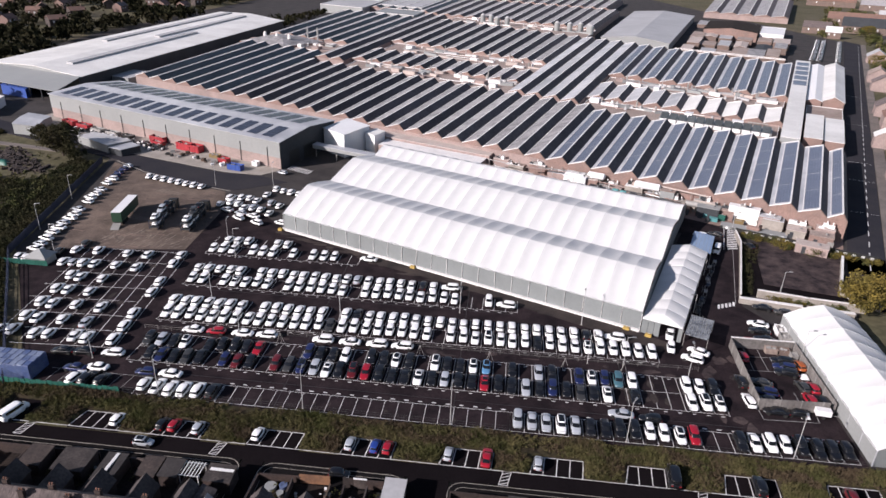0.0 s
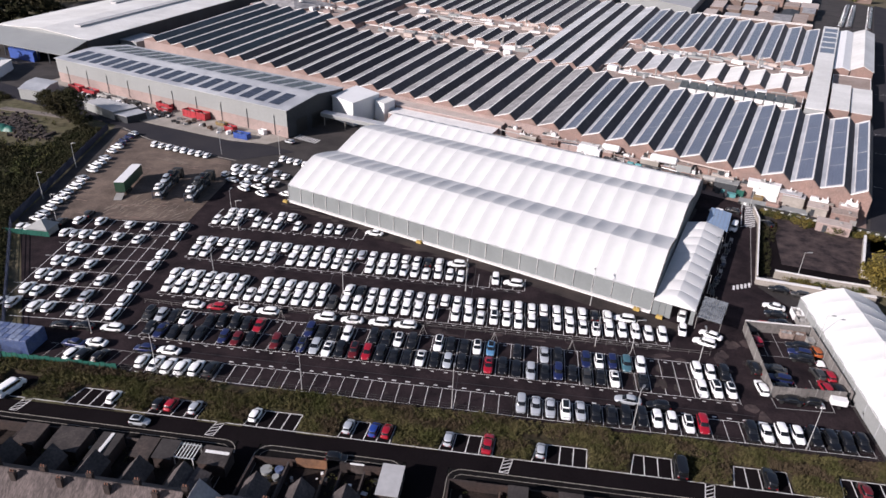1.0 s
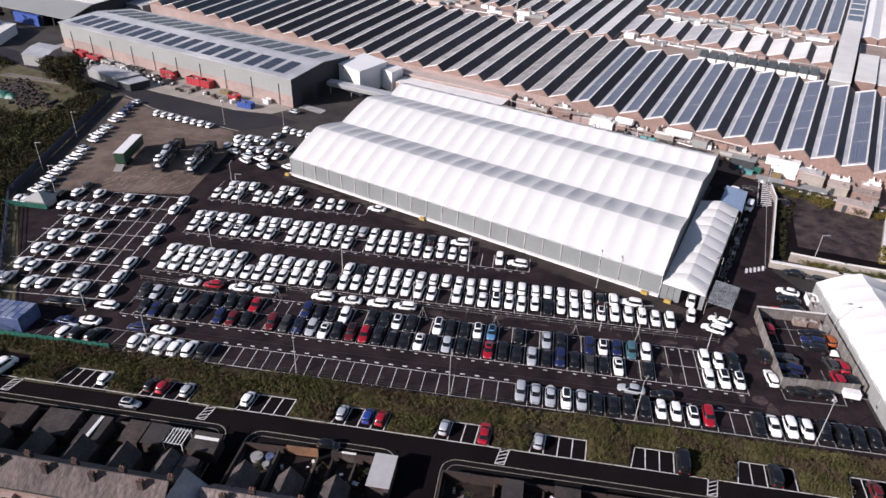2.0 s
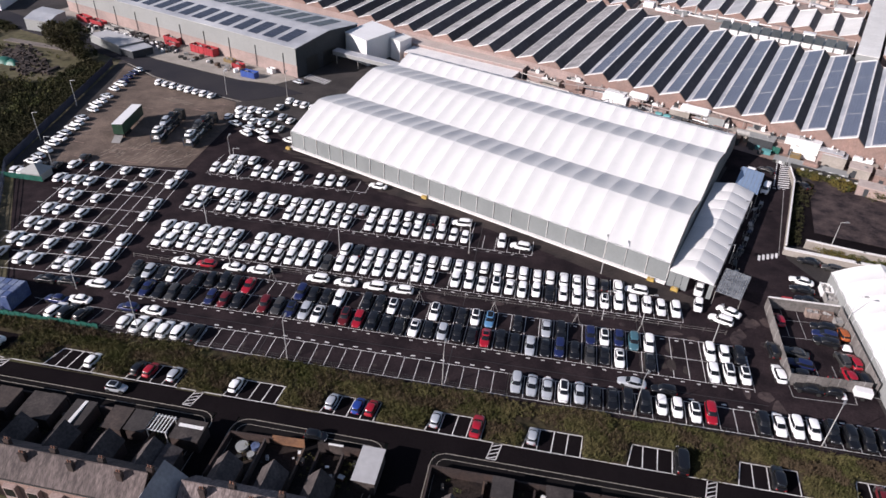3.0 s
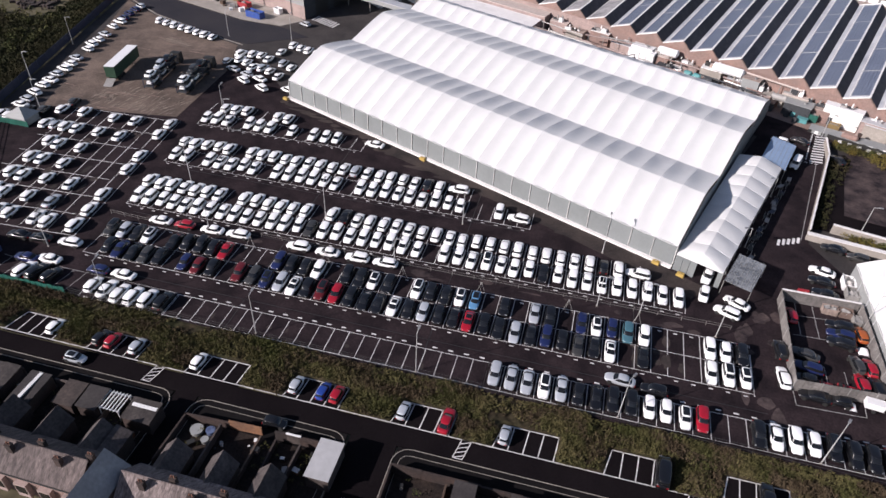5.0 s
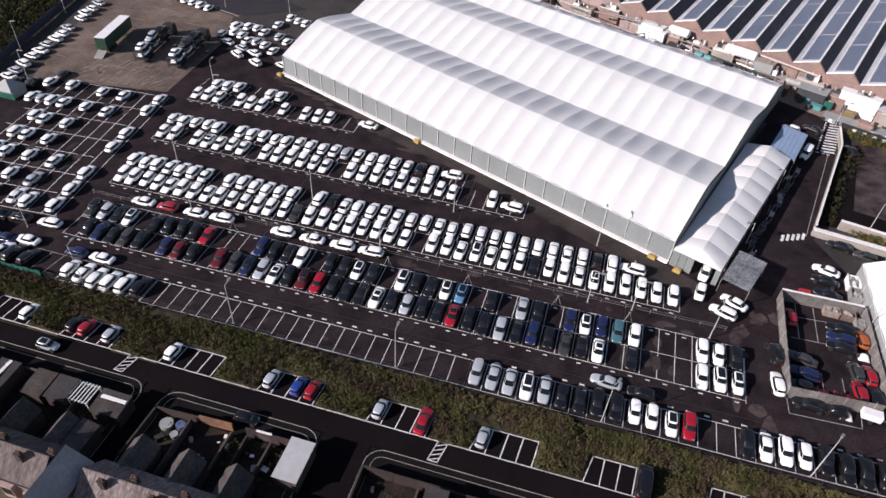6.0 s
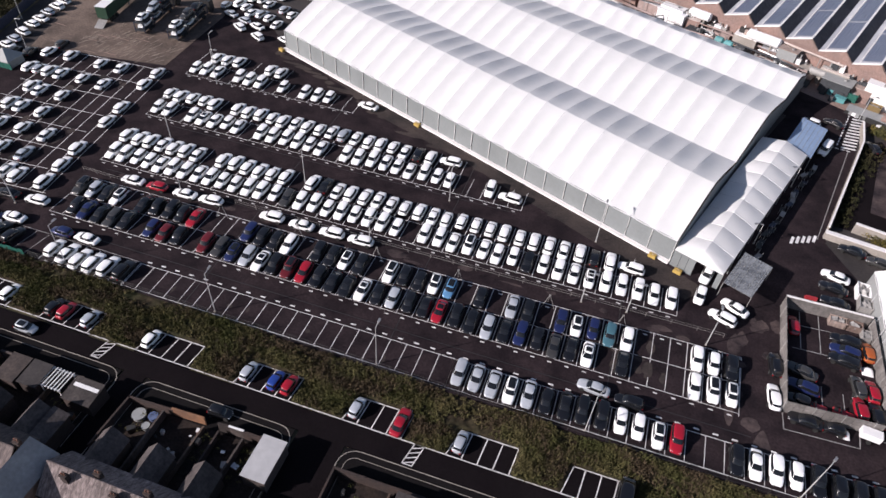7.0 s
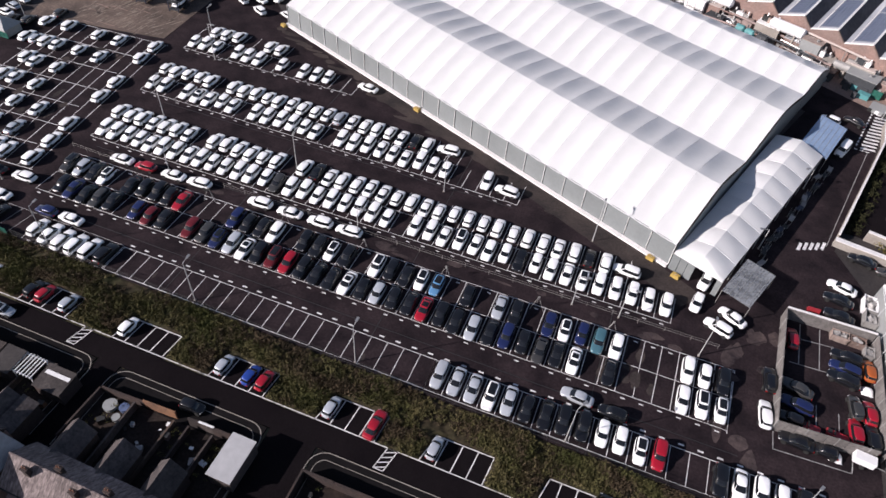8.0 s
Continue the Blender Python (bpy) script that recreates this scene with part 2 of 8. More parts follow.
def let_light_through(m, share):
    """Thin fabric: part of the light that falls on one face leaves by the other."""
    nt = m.node_tree
    bsdf, out = nt.nodes["Principled BSDF"], nt.nodes["Material Output"]
    thin = nt.nodes.new("ShaderNodeBsdfTranslucent")
    thin.inputs["Color"].default_value = (0.97, 0.97, 0.97, 1)
    mix = nt.nodes.new("ShaderNodeMixShader")
    mix.inputs["Fac"].default_value = share
    nt.links.new(bsdf.outputs["BSDF"], mix.inputs[1])
    nt.links.new(thin.outputs["BSDF"], mix.inputs[2])
    nt.links.new(mix.outputs["Shader"], out.inputs["Surface"])


let_light_through(PVC, 0.24)

# ---------------------------------------------------------------- shape helpers
class Geo:
    """Points and faces of one mesh."""

    def __init__(self):
        self.v, self.f = [], []

    def add(self, verts, faces):
        o = len(self.v)
        self.v.extend(tuple(p) for p in verts)
        self.f.extend(tuple(i + o for i in f) for f in faces)
        return self

    def box(self, x0, x1, y0, y1, z0, z1, m=None):
        p = [(x, y, z) for z in (z0, z1) for y in (y0, y1) for x in (x0, x1)]
        if m is not None:
            p = [m @ Vector(q) for q in p]
        return self.add(p, [(0, 2, 3, 1), (4, 5, 7, 6), (0, 1, 5, 4), (2, 6, 7, 3), (0, 4, 6, 2), (1, 3, 7, 5)])

    def hexa(self, low, high):
        """A solid between two loops of the same number of points."""
        n = len(low)
        return self.add(list(low) + list(high), [tuple(reversed(range(n))), tuple(range(n, 2 * n))]
                        + [(i, (i + 1) % n, n + (i + 1) % n, n + i) for i in range(n)])

    def slab(self, loop, z0, z1):
        return self.hexa([(x, y, z0) for x, y in loop], [(x, y, z1) for x, y in loop])

    def quad(self, *p):
        return self.add(p, [tuple(range(len(p)))])

    def grid(self, nx, ny, fn):
        pts = [fn(i / nx, j / ny) for j in range(ny + 1) for i in range(nx + 1)]
        w = nx + 1
        return self.add(pts, [(j * w + i, j * w + i + 1, (j + 1) * w + i + 1, (j + 1) * w + i) for j in range(ny) for i in range(nx)])

    def tube(self, a, b, r0, r1=None, n=8, caps=True):
        a, b = Vector(a), Vector(b)
        r1 = r0 if r1 is None else r1
        d = (b - a).normalized()
        s = d.cross((0, 0, 1) if abs(d.z) < 0.9 else (1, 0, 0)).normalized()
        t = d.cross(s)
        ring = lambda c, r: [c + r * (math.cos(k) * s + math.sin(k) * t) for k in (2 * math.pi * i / n for i in range(n))]
        faces = [(i, (i + 1) % n, n + (i + 1) % n, n + i) for i in range(n)]
        if caps:
            faces += [tuple(reversed(range(n))), tuple(range(n, 2 * n))]
        return self.add(ring(a, r0) + ring(b, r1), faces)


def part(name, geo, mat, parent=None, label="", smooth=False):
    """Links one mesh object, under a thing or a part if one is given."""
    me = bpy.data.meshes.new(name)
    me.from_pydata(geo.v, [], geo.f)
    me.materials.append(mat)
    if smooth:
        me.polygons.foreach_set("use_smooth", [True] * len(me.polygons))
    bm = bmesh.new()
    bm.from_mesh(me)
    bmesh.ops.recalc_face_normals(bm, faces=bm.faces) if len(bm.faces) < 3000 else None
    bm.to_mesh(me)
    bm.free()
    me.update()
    ob = new(name, me)
    if parent is not None:
        ob.parent = parent
    if label:
        ob["label"] = label
    return ob


def thing(name, label, category, m=None, group="", kind=""):
    ob = new(name)
    ob.empty_display_size = 0.5
    if m is not None:
        ob.matrix_basis = m
    return tagged(ob, label, category, group, kind)


def sheet(name, loop, z0, z1, mat, label, category="ground"):
    return tagged(part(name, Geo().slab(loop, z0, z1), mat), label, category, "", "structure")


rnd = random.Random(7)
CA, SA = math.cos(radians(-22.3)), math.sin(radians(-22.3))


def site(u, v, z=0.0):
    """The factory's own axes: u along its front, v away from the car park."""
    return Vector((-64.6 + u * CA - v * SA, 72.8 + u * SA + v * CA, z))


def fan(u, v, z=0.0):
    """As site(), with u read at the factory's front; the ranges behind spread slightly."""
    return site(137 - (137 - u) * (770 + v) / 858, v, z)


def lean(x, y):
    """The car park's rows run a little askew."""
    return y + 0.011 * (x + 20)

# ---------------------------------------------------------------- ground
sheet("ground", [(-4500, -4500), (4500, -4500), (4500, 4500), (-4500, 4500)], -1.0, -0.25, LAND, "rough land of grass and earth out to the horizon")
sheet("site_ground", [(-85, -0.6), (58, -0.2), (76, 0.4), (76, 48), (101, 90), (303, 590), (150, 1300), (-330, 1150), (-330, 420), (-300, 200), (-145, 124), (-126, 50)],
      -0.6, -0.04, ASPHALT_OLD, "old dark asphalt of the factory site")
sheet("car_park", [(-86.5, -0.8), (57.6, -0.4), (57.2, 44), (52.5, 52), (64, 98), (52, 106), (26, 38), (-64.8, 75), (-88, 98), (-84.6, 57), (-116.5, 51.8), (-121, 44)],
      -0.3, 0.0, ASPHALT, "fresh black asphalt car park with white bays", "car park")
sheet("worn_strip", [(-56, 70.5), (-10, 51.5), (20, 39.0), (26.5, 35.8), (33, 32.5), (30, 29.0), (20, 34.0), (3, 42.0), (-14, 50.0), (-36, 58.2), (-38, 61)], -0.2, 0.005, WORN_ASPHALT, "dusty worn asphalt along the foot of the tent", "car park")
sheet("gravel_yard", [(-116.4, 52.2), (-84.8, 57.2), (-86.5, 84), (-92, 99.5), (-98, 101.5), (-126, 111.5), (-141, 120)], -0.3, 0.03, YARD,
      "brown gravel lorry yard with tyre marks", "yard")
sheet("works_road", [(-230, 156), (-141, 122.5), (-126, 113), (-98, 102.8), (-90, 101.2), (-76, 112), (-86, 116.2), (-100, 117), (-134, 127.5), (-150, 133.5), (-225, 166)],
      -0.3, 0.02, STREET, "dark asphalt works road bending past the sheds", "road")
sheet("forecourt", [(-149, 134.5), (-134, 128.5), (-100, 118.2), (-87, 117.6), (-82.5, 123.5), (-88, 128), (-203, 179), (-206, 168)], -0.3, 0.05, CONCRETE,
      "pale concrete apron strewn with skips", "yard")
sheet("road", [(-260, -15.2), (-90, -13.3), (0, -12.6), (160, -11.2), (160, -7.6), (-90, -10.5), (-260, -11.9)], -0.5, -0.06, ASPHALT_ROAD, "smooth black asphalt street", "road")
sheet("side_road", [(-41.4, -27), (-38.0, -27), (-38.0, -12.0), (-41.4, -12.0)], -0.5, -0.065, ASPHALT_ROAD, "narrow black asphalt alley between back gardens", "road")
sheet("side_road", [(-15.4, -36), (-9.0, -36), (-9.0, -12.0), (-15.4, -12.0)], -0.5, -0.065, ASPHALT_ROAD, "black asphalt side street between terraces", "road")
for x0, x1 in ((-230, -41.6), (-37.7, -15.8), (-8.7, 150)):
    k = lambda x: -12.75 + 0.0085 * x
    sheet("pavement", [(x0, -16.6), (x1, -16.6 if x1 < 100 else -15.0), (x1, k(x1)), (x0, k(x0))], -0.5, 0.04, PAVING, "dark grey asphalt pavement with a pale kerb", "pavement")
sheet("east_road", [site(138, 60)[:2], site(147, 60)[:2], site(152, 620)[:2], site(138, 640)[:2]], -0.3, 0.02, STREET, "straight dark street along the factory", "road")
sheet("east_pavement", [site(147, 40)[:2], site(151, 40)[:2], site(156, 620)[:2], site(152, 620)[:2]], -0.3, 0.13, STREET_WALK, "grey pavement beside the street", "pavement")
sheet("old_tarmac_lot", [(59.5, 58.5), (98, 54), (106, 82), (70, 99), (66.5, 90)], -0.3, 0.02, PATCHED, "empty patched tarmac lot", "yard")
sheet("far_lot", [site(185, 1010)[:2], site(420, 1010)[:2], site(420, 1600)[:2], site(150, 1600)[:2]], -0.3, 0.02, SAND, "pale bare sandy ground far off", "ground")
sheet("far_lot", [site(160, 690)[:2], site(260, 690)[:2], site(260, 800)[:2], site(172, 800)[:2]], -0.3, 0.02, ASPHALT_OLD, "grey parking lot far off", "ground")
# shade inside the lot's south and west walls, laid as near-black asphalt
sheet("lot_edge", [(54.2, 57.6), (98, 54), (98.6, 56.5), (61.2, 64.3), (64.4, 80.5), (67.4, 88.5), (66.5, 91), (62.6, 89)], -0.2, 0.026, ASPHALT_ROAD, "black asphalt strip standing for shade inside the lot's walls", "yard")
sheet("lane_end", [site(92, 62)[:2], site(109, 62)[:2], site(111, 73.4)[:2], site(90, 75.0)[:2]], -0.3, 0.012, ASPHALT, "black asphalt lane behind the tents", "road")
sheet("back_yard", [site(-22, 73.5)[:2], site(90, 75.0)[:2], site(111, 73.4)[:2], site(137, 70)[:2], site(137, 92)[:2], site(-30, 95)[:2]], -0.3, 0.03, YARD_PINK, "pinkish concrete strip of plant yard", "yard")

ROAD_N = lambda x: -9.35 + 0.0055 * x


def strip_line(name, pts, w, z, mat, label):
    """A painted or laid strip along a polyline."""
    g = Geo()
    for (x0, y0), (x1, y1) in zip(pts, pts[1:]):
        d = Vector((x1 - x0, y1 - y0, 0)).normalized() * w / 2
        n = Vector((-d.y, d.x, 0))
        a, b = Vector((x0, y0, 0)) - d * 0.5, Vector((x1, y1, 0)) + d * 0.5
        low = [a - n, b - n, b + n, a + n]
        g.hexa([(p.x, p.y, z - 0.02) for p in low], [(p.x, p.y, z) for p in low])
    return tagged(part(name, g, mat), label, "road marking", "", "structure")


# ---------------------------------------------------------------- cars
COLOURS = {
    "W": ("white", paint("white_car_paint", (0.88, 0.88, 0.88))),
    "K": ("black", paint("black_car_paint", (0.0062, 0.0064, 0.0082))),
    "G": ("dark grey", paint("grey_car_paint", (0.055, 0.054, 0.053), 0.3)),
    "S": ("silver", paint("silver_car_paint", (0.47, 0.50, 0.54), 0.25, 0.3)),
    "B": ("dark blue", paint("blue_car_paint", (0.014, 0.022, 0.085), 0.2)),
    "L": ("light blue", paint("light_blue_car_paint", (0.11, 0.27, 0.47), 0.3)),
    "T": ("teal", paint("teal_car_paint", (0.07, 0.17, 0.21), 0.3)),
    "R": ("red", paint("red_car_paint", (0.30, 0.008, 0.020))),
    "D": ("dark red", paint("dark_red_car_paint", (0.13, 0.012, 0.016), 0.2)),
    "O": ("orange", paint("orange_car_paint", (0.34, 0.085, 0.02))),
    "U": ("bright blue", paint("bright_blue_car_paint", (0.02, 0.055, 0.28), 0.2)),
}
#          length width height belt bonnet boot  base_rear roof_rear roof_front base_front
SHAPES = {
    "suv": (4.40, 1.72, 1.62, 0.98, 0.96, 1.00, -2.08, -1.78, 0.40, 1.02),
    "saloon": (4.52, 1.70, 1.40, 0.89, 0.87, 0.95, -1.84, -1.02, 0.22, 1.10),
    "hatchback": (3.98, 1.64, 1.46, 0.91, 0.89, 0.94, -1.95, -1.55, 0.30, 1.00),
    "estate": (4.52, 1.70, 1.46, 0.90, 0.88, 0.94, -2.15, -1.74, 0.26, 1.10),
    "small": (3.35, 1.48, 1.38, 0.86, 0.84, 0.88, -1.58, -1.24, 0.28, 0.86),
    "van": (5.05, 1.90, 2.00, 1.25, 1.15, 1.25, -2.46, -2.36, 1.15, 1.85),
}
templates = {}


def oval(k, e):
    """A point of a rounded rectangle of half size 1, by its share of a turn."""
    c, s = math.cos(2 * math.pi * k), math.sin(2 * math.pi * k)
    return math.copysign(abs(c) ** e, c), math.copysign(abs(s) ** e, s)


def build_car(kind, code, roof_black, m):
    word, mat = COLOURS[code]
    style = "hatchback" if kind == "small" else kind
    ln, wd, ht, belt, bonnet, boot, br, rr, rf, bf = SHAPES[kind]
    h, w = ln / 2, wd / 2
    label = f"{word} {'panel van' if kind == 'van' else style + ' car'} parked on the asphalt"
    if roof_black:
        label = f"{word} {style} car with a dark glass roof, parked"
    root = thing("car", label, "van" if kind == "van" else "car", m, "parked cars")
    # the body, from tail to nose: place, width, underside, top
    stations = [(-h, 0.42, 0.52, boot - 0.30), (-h + 0.06, 0.68, 0.42, boot - 0.16), (-h + 0.18, 0.84, 0.34, boot - 0.07), (-h + 0.42, 0.94, 0.28, boot - 0.01), (-h + 0.85, 0.99, 0.25, boot),
                (-0.7, 1.0, 0.23, belt), (0.2, 1.0, 0.23, belt), (bf - 0.1, 0.99, 0.23, bonnet + 0.01), (h - 0.80, 0.96, 0.25, bonnet - 0.06),
                (h - 0.42, 0.89, 0.29, bonnet - 0.14), (h - 0.18, 0.77, 0.33, bonnet - 0.23), (h - 0.06, 0.62, 0.38, bonnet - 0.31), (h, 0.40, 0.45, bonnet - 0.38)]
    profile = ((0.88, 0.0), (0.97, 0.10), (0.985, 0.26), (1.0, 0.55), (0.975, 0.78), (0.90, 0.93), (0.72, 0.99), (0.36, 1.02))
    g = Geo()
    k = 2 * len(profile) + 1
    for y, f, z0, z1 in stations:
        half = [(w * f * px, y, z0 + (z1 - z0) * pz) for px, pz in profile]
        g.v += [(-x, y, z) for x, y, z in half] + [(0, y, z0 + (z1 - z0) * 1.03)] + half[::-1]
    g.f = [(i * k + j, i * k + (j + 1) % k, (i + 1) * k + (j + 1) % k, (i + 1) * k + j) for i in range(len(stations) - 1) for j in range(k)]
    g.f += [tuple(range(k)), tuple((len(stations) - 1) * k + j for j in reversed(range(k)))]
    low = (0, 1, k - 3, k - 2, k - 1) if kind in ("suv", "hatchback", "estate") else (0, k - 2, k - 1)
    dark = [(f % k in low) if f < (len(stations) - 1) * k else False for f in range(len(g.f))]
    dark[-1] = True
    # the cabin, as rounded rings from belt to roof
    n = 28
    wb, wt = w * 0.93, w * (0.72 if kind == "saloon" else 0.78)
    level = lambda t: (wb + (wt - wb) * t, br + (rr - br) * t, bf + (rf - bf) * t, belt - 0.06 + (ht - 0.07 - belt + 0.06) * t)

    def cabin(q, t, out=0.0):
        hw, y0, y1, z = level(min(t, 1.0))
        sx, sy = oval(q, 0.46)
        if t > 1.0:
            s = (2.0 - t) ** 0.5 if t < 2 else 0.0
            return (sx * hw * s, (y0 + y1) / 2 + sy * (y1 - y0) / 2 * s, z + 0.085 * (1 - s * s))
        bulge = 0.05 * math.sin(math.pi * t)
        return (sx * (hw + out + bulge * 0.6), (y0 + y1) / 2 + sy * ((y1 - y0) / 2 + out + bulge * (2.4 if sy > 0 else 1.2)), z + out * 0.5)

    ts = (0.0, 0.5, 0.92, 1.0, 1.25, 1.6, 1.9)
    o = len(g.v)
    g.v += [cabin(i / n, t) for t in ts for i in range(n)]
    g.f += [(o + r * n + i, o + r * n + (i + 1) % n, o + (r + 1) * n + (i + 1) % n, o + (r + 1) * n + i) for r in range(len(ts) - 1) for i in range(n)]
    g.f.append(tuple(o + (len(ts) - 1) * n + i for i in range(n)))
    shell = part("body", g, mat, root, smooth=True)
    shell.data.materials.append(PLASTIC)
    shell.data.polygons.foreach_set("material_index", [int(d) for d in dark] + [0] * (len(g.f) - len(dark)))

    def pane(name, q0, q1, t0, t1, cells=8):
        pts = Geo().grid(cells, 3, lambda s, t: cabin(q0 + (q1 - q0) * s, t0 + (t1 - t0) * t, 0.012))
        part(name, pts, CAR_GLASS, root, smooth=True)

    pane("windscreen", 0.150, 0.350, 0.16, 0.90)
    pane("rear_window", 0.675, 0.825, 0.42 if kind != "saloon" else 0.22, 0.86)
    if kind == "van":
        pane("side_window", -0.08, 0.115, 0.15, 0.80)
        pane("side_window", 0.385, 0.58, 0.15, 0.80)
    else:
        pane("side_window", -0.158, 0.128, 0.10, 0.92)
        pane("side_window", 0.372, 0.658, 0.10, 0.92)
    if roof_black:
        sx, ya, yb = wt * 0.74, rr + 0.24, rf - 0.14
        yc, hy = (rr + rf) / 2, (rf - rr) / 2

        def top(s, t):
            x, y = -sx + 2 * sx * s, ya + (yb - ya) * t
            f = ((abs(x) / wt) ** (2 / 0.46) + (abs(y - yc) / hy) ** (2 / 0.46)) ** (0.46 / 2)
            return (x, y, ht - 0.07 + 0.085 * (1 - f * f) + 0.014)

        part("glass_roof", Geo().grid(6, 8, top), CAR_GLASS, root, smooth=True)
    wheel_y = h * 0.62
    for y in (-wheel_y, wheel_y):
        for s in (-1, 1):
            wh = Geo()
            wh.tube((s * (w - 0.22), y, 0.35), (s * (w + 0.02), y, 0.35), 0.35, n=12)
            part("wheel", wh, RUBBER, root)
    for s in (-1, 1):
        a = w * 0.60
        part("headlight", Geo().hexa([(s * a - .15, h - .22, bonnet - .42), (s * a + .15, h - .30 , bonnet - .42), (s * a + .15, h - .06 - .10 * (s > 0), bonnet - .40), (s * a - .15, h - .06 - .10 * (s < 0), bonnet - .40)],
                                     [(s * a - .15, h - .26, bonnet - .24), (s * a + .15, h - .34, bonnet - .24), (s * a + .15, h - .10 - .10 * (s > 0), bonnet - .26), (s * a - .15, h - .10 - .10 * (s < 0), bonnet - .26)]), LAMP_GLASS, root)
        if code == "W":
            continue
        part("tail_light", Geo().box(s * a - 0.15, s * a + 0.15, -h + 0.02, -h + 0.16, boot - 0.34, boot - 0.20), TAIL_RED, root)
    return root


distant = []


def car(x, y, turn=0.0, code="W", kind="suv", roof=False, z=0.0, far=False):
    """turn: degrees; at 0 the nose points to +y. far: one of the many distant cars, joined at the end."""
    key = (kind, code, roof)
    m = pose(x, y, z, 0, 0, turn)
    if far:
        distant.append((kind, code, m))
        return None
    if key not in templates:
        templates[key] = build_car(kind, code, roof, m)
        return templates[key]
    return copy_thing(templates[key], m)


KINDS = ("suv", "suv", "hatchback", "saloon", "suv", "estate", "hatchback")


def row(x0, y0, pitch, codes, turn=180.0, slope=0.011, kinds=KINDS, jitter=0.10):
    """Cars in neighbouring bays from x0 on; a dot is an empty bay."""
    for i, c in enumerate(codes):
        if c in ".":
            continue
        x = x0 + (i + 0.5) * pitch
        kind = kinds[rnd.randrange(len(kinds))]
        roof = c in "wk" or rnd.random() < 0.06
        code = {"w": "W", "k": "K"}.get(c, c)
        car(x + rnd.uniform(-1, 1) * jitter, y0 + slope * (x - x0) + rnd.uniform(-0.3, 0.3), turn + rnd.uniform(-1.5, 1.5) + math.degrees(slope), code, kind, roof)


# the long rows, from the tent towards the street
row(-78.9, 58.5, 2.63, "WWW.WWW.W.WWW", 180)
row(-79.5, 63.8, 2.63, ".WWW..WW", 0)
row(-76.8, 42.2, 2.581, "WW.WWWWW.WWWWWW.WWWWWWWWW..W", 180, 0.004)
row(-77.5, 47.4, 2.60, "WWWWW.WWWWWWWWWSWWWWWKW", 0, 0.006)
row(-75.0, 26.4, 2.537, "WWWWWWWWWWWWWWGWWWWWWWW.WWWwWWWKWWWWWWWWW", 180)
row(-75.8, 31.5, 2.558, "WWWWWWW.WWWWWW.WKWWWWWWWWWWWWWWWWWWKW", 0)
row(-73.2, 11.25, 2.482, ".KBKGK.BDK.DGBSwKDRKKKwKSKKRKKSKBKGKw.K...WWW", 180, 0.0102)
row(-73.2, 15.95, 2.482, "GSKw.KKKKR...BKKW.KKwK.wKKwL.K.SK.BwBTW...WWK", 180, 0.0125)
row(-66.7, 1.75, 2.52, "WWWWWK", 0, 0.0)
row(-0.1, 2.5, 2.462, "SSSwSKKKKWWwR..KWWWKKKK", 180, 0.009)
# cars standing across the ends of bays
for x, y, c, k, a in ((-65.2, 20.6, "W", "saloon", 92), (-60.4, 20.7, "R", "hatchback", 92), (-54.9, 20.9, "W", "saloon", 92), (-49.9, 21.1, "W", "estate", 92),
                      (-38.2, 21.2, "W", "suv", 92), (-32.7, 21.3, "W", "saloon", 92), (-27.2, 21.4, "W", "suv", 92), (-22.1, 21.6, "W", "estate", 92),
                      (-67.1, 5.4, "B", "hatchback", 90), (-62.5, 5.6, "W", "saloon", 88), (19.1, 6.9, "S", "saloon", 85), (24.0, 6.4, "K", "hatchback", 88),
                      (21.0, 32.1, "W", "suv", 85), (-1.9, 41.7, "W", "suv", 84), (-15.2, 47.7, "W", "suv", 92), (-37.2, 59.3, "W", "saloon", 84),
                      (-86.0, 9.4, "K", "saloon", 92), (-82.0, 9.8, "K", "saloon", 92), (-76.3, 10.2, "W", "estate", 92), (-80.4, 4.6, "B", "saloon", 88), (-76.6, 5.4, "W", "saloon", 90),
                      (-78.6, 2.0, "W", "estate", -8), (-76.4, 2.2, "K", "estate", -8), (-73.5, 2.0, "K", "hatchback", -8)):
    car(x, y, a, c, k)
# the lot beside the yard: bays counted from its eastern edge
for y, codes in ((51.6, "...W.W..W.W"), (44.7, "...W.W.WWSW"), (38.2, ".....W.WW.."), (31.9, ".....W.WW"), (26.0, "...W.W.WW"), (19.9, "...L.W.WW"), (14.7, "..WW.WW.SW")):
    for i, c in enumerate(codes):
        if c != ".":
            car(-77.2 - 0.125 * y - 2.65 * i + rnd.uniform(-0.2, 0.2), y + rnd.uniform(-0.3, 0.3), 4 + rnd.uniform(-2, 2), "S" if c == "L" else c, ("suv", "hatchback", "estate", "saloon")[i % 4])
for x, y in ((-83.6, 53.0), (-83.2, 48.0), (-81.9, 39.0), (-81.2, 33.9), (-80.2, 24.6), (-79.5, 19.7), (-78.8, 14.7)):
    car(x, y, 5 + rnd.uniform(-2, 2), "W", ("suv", "estate")[int(y) % 2])

# ---------------------------------------------------------------- the big tent
WEST = [(0, -64.6, 74.7), (29.3, -58.9, 102.9), (58.6, -51.0, 132.0), (73.5, -47.0, 146.5)]
EAST = [(0, 26.8, 36.7), (29.3, 35.4, 62.8), (58.6, 45.0, 90.9), (73.5, 50.2, 105.2)]


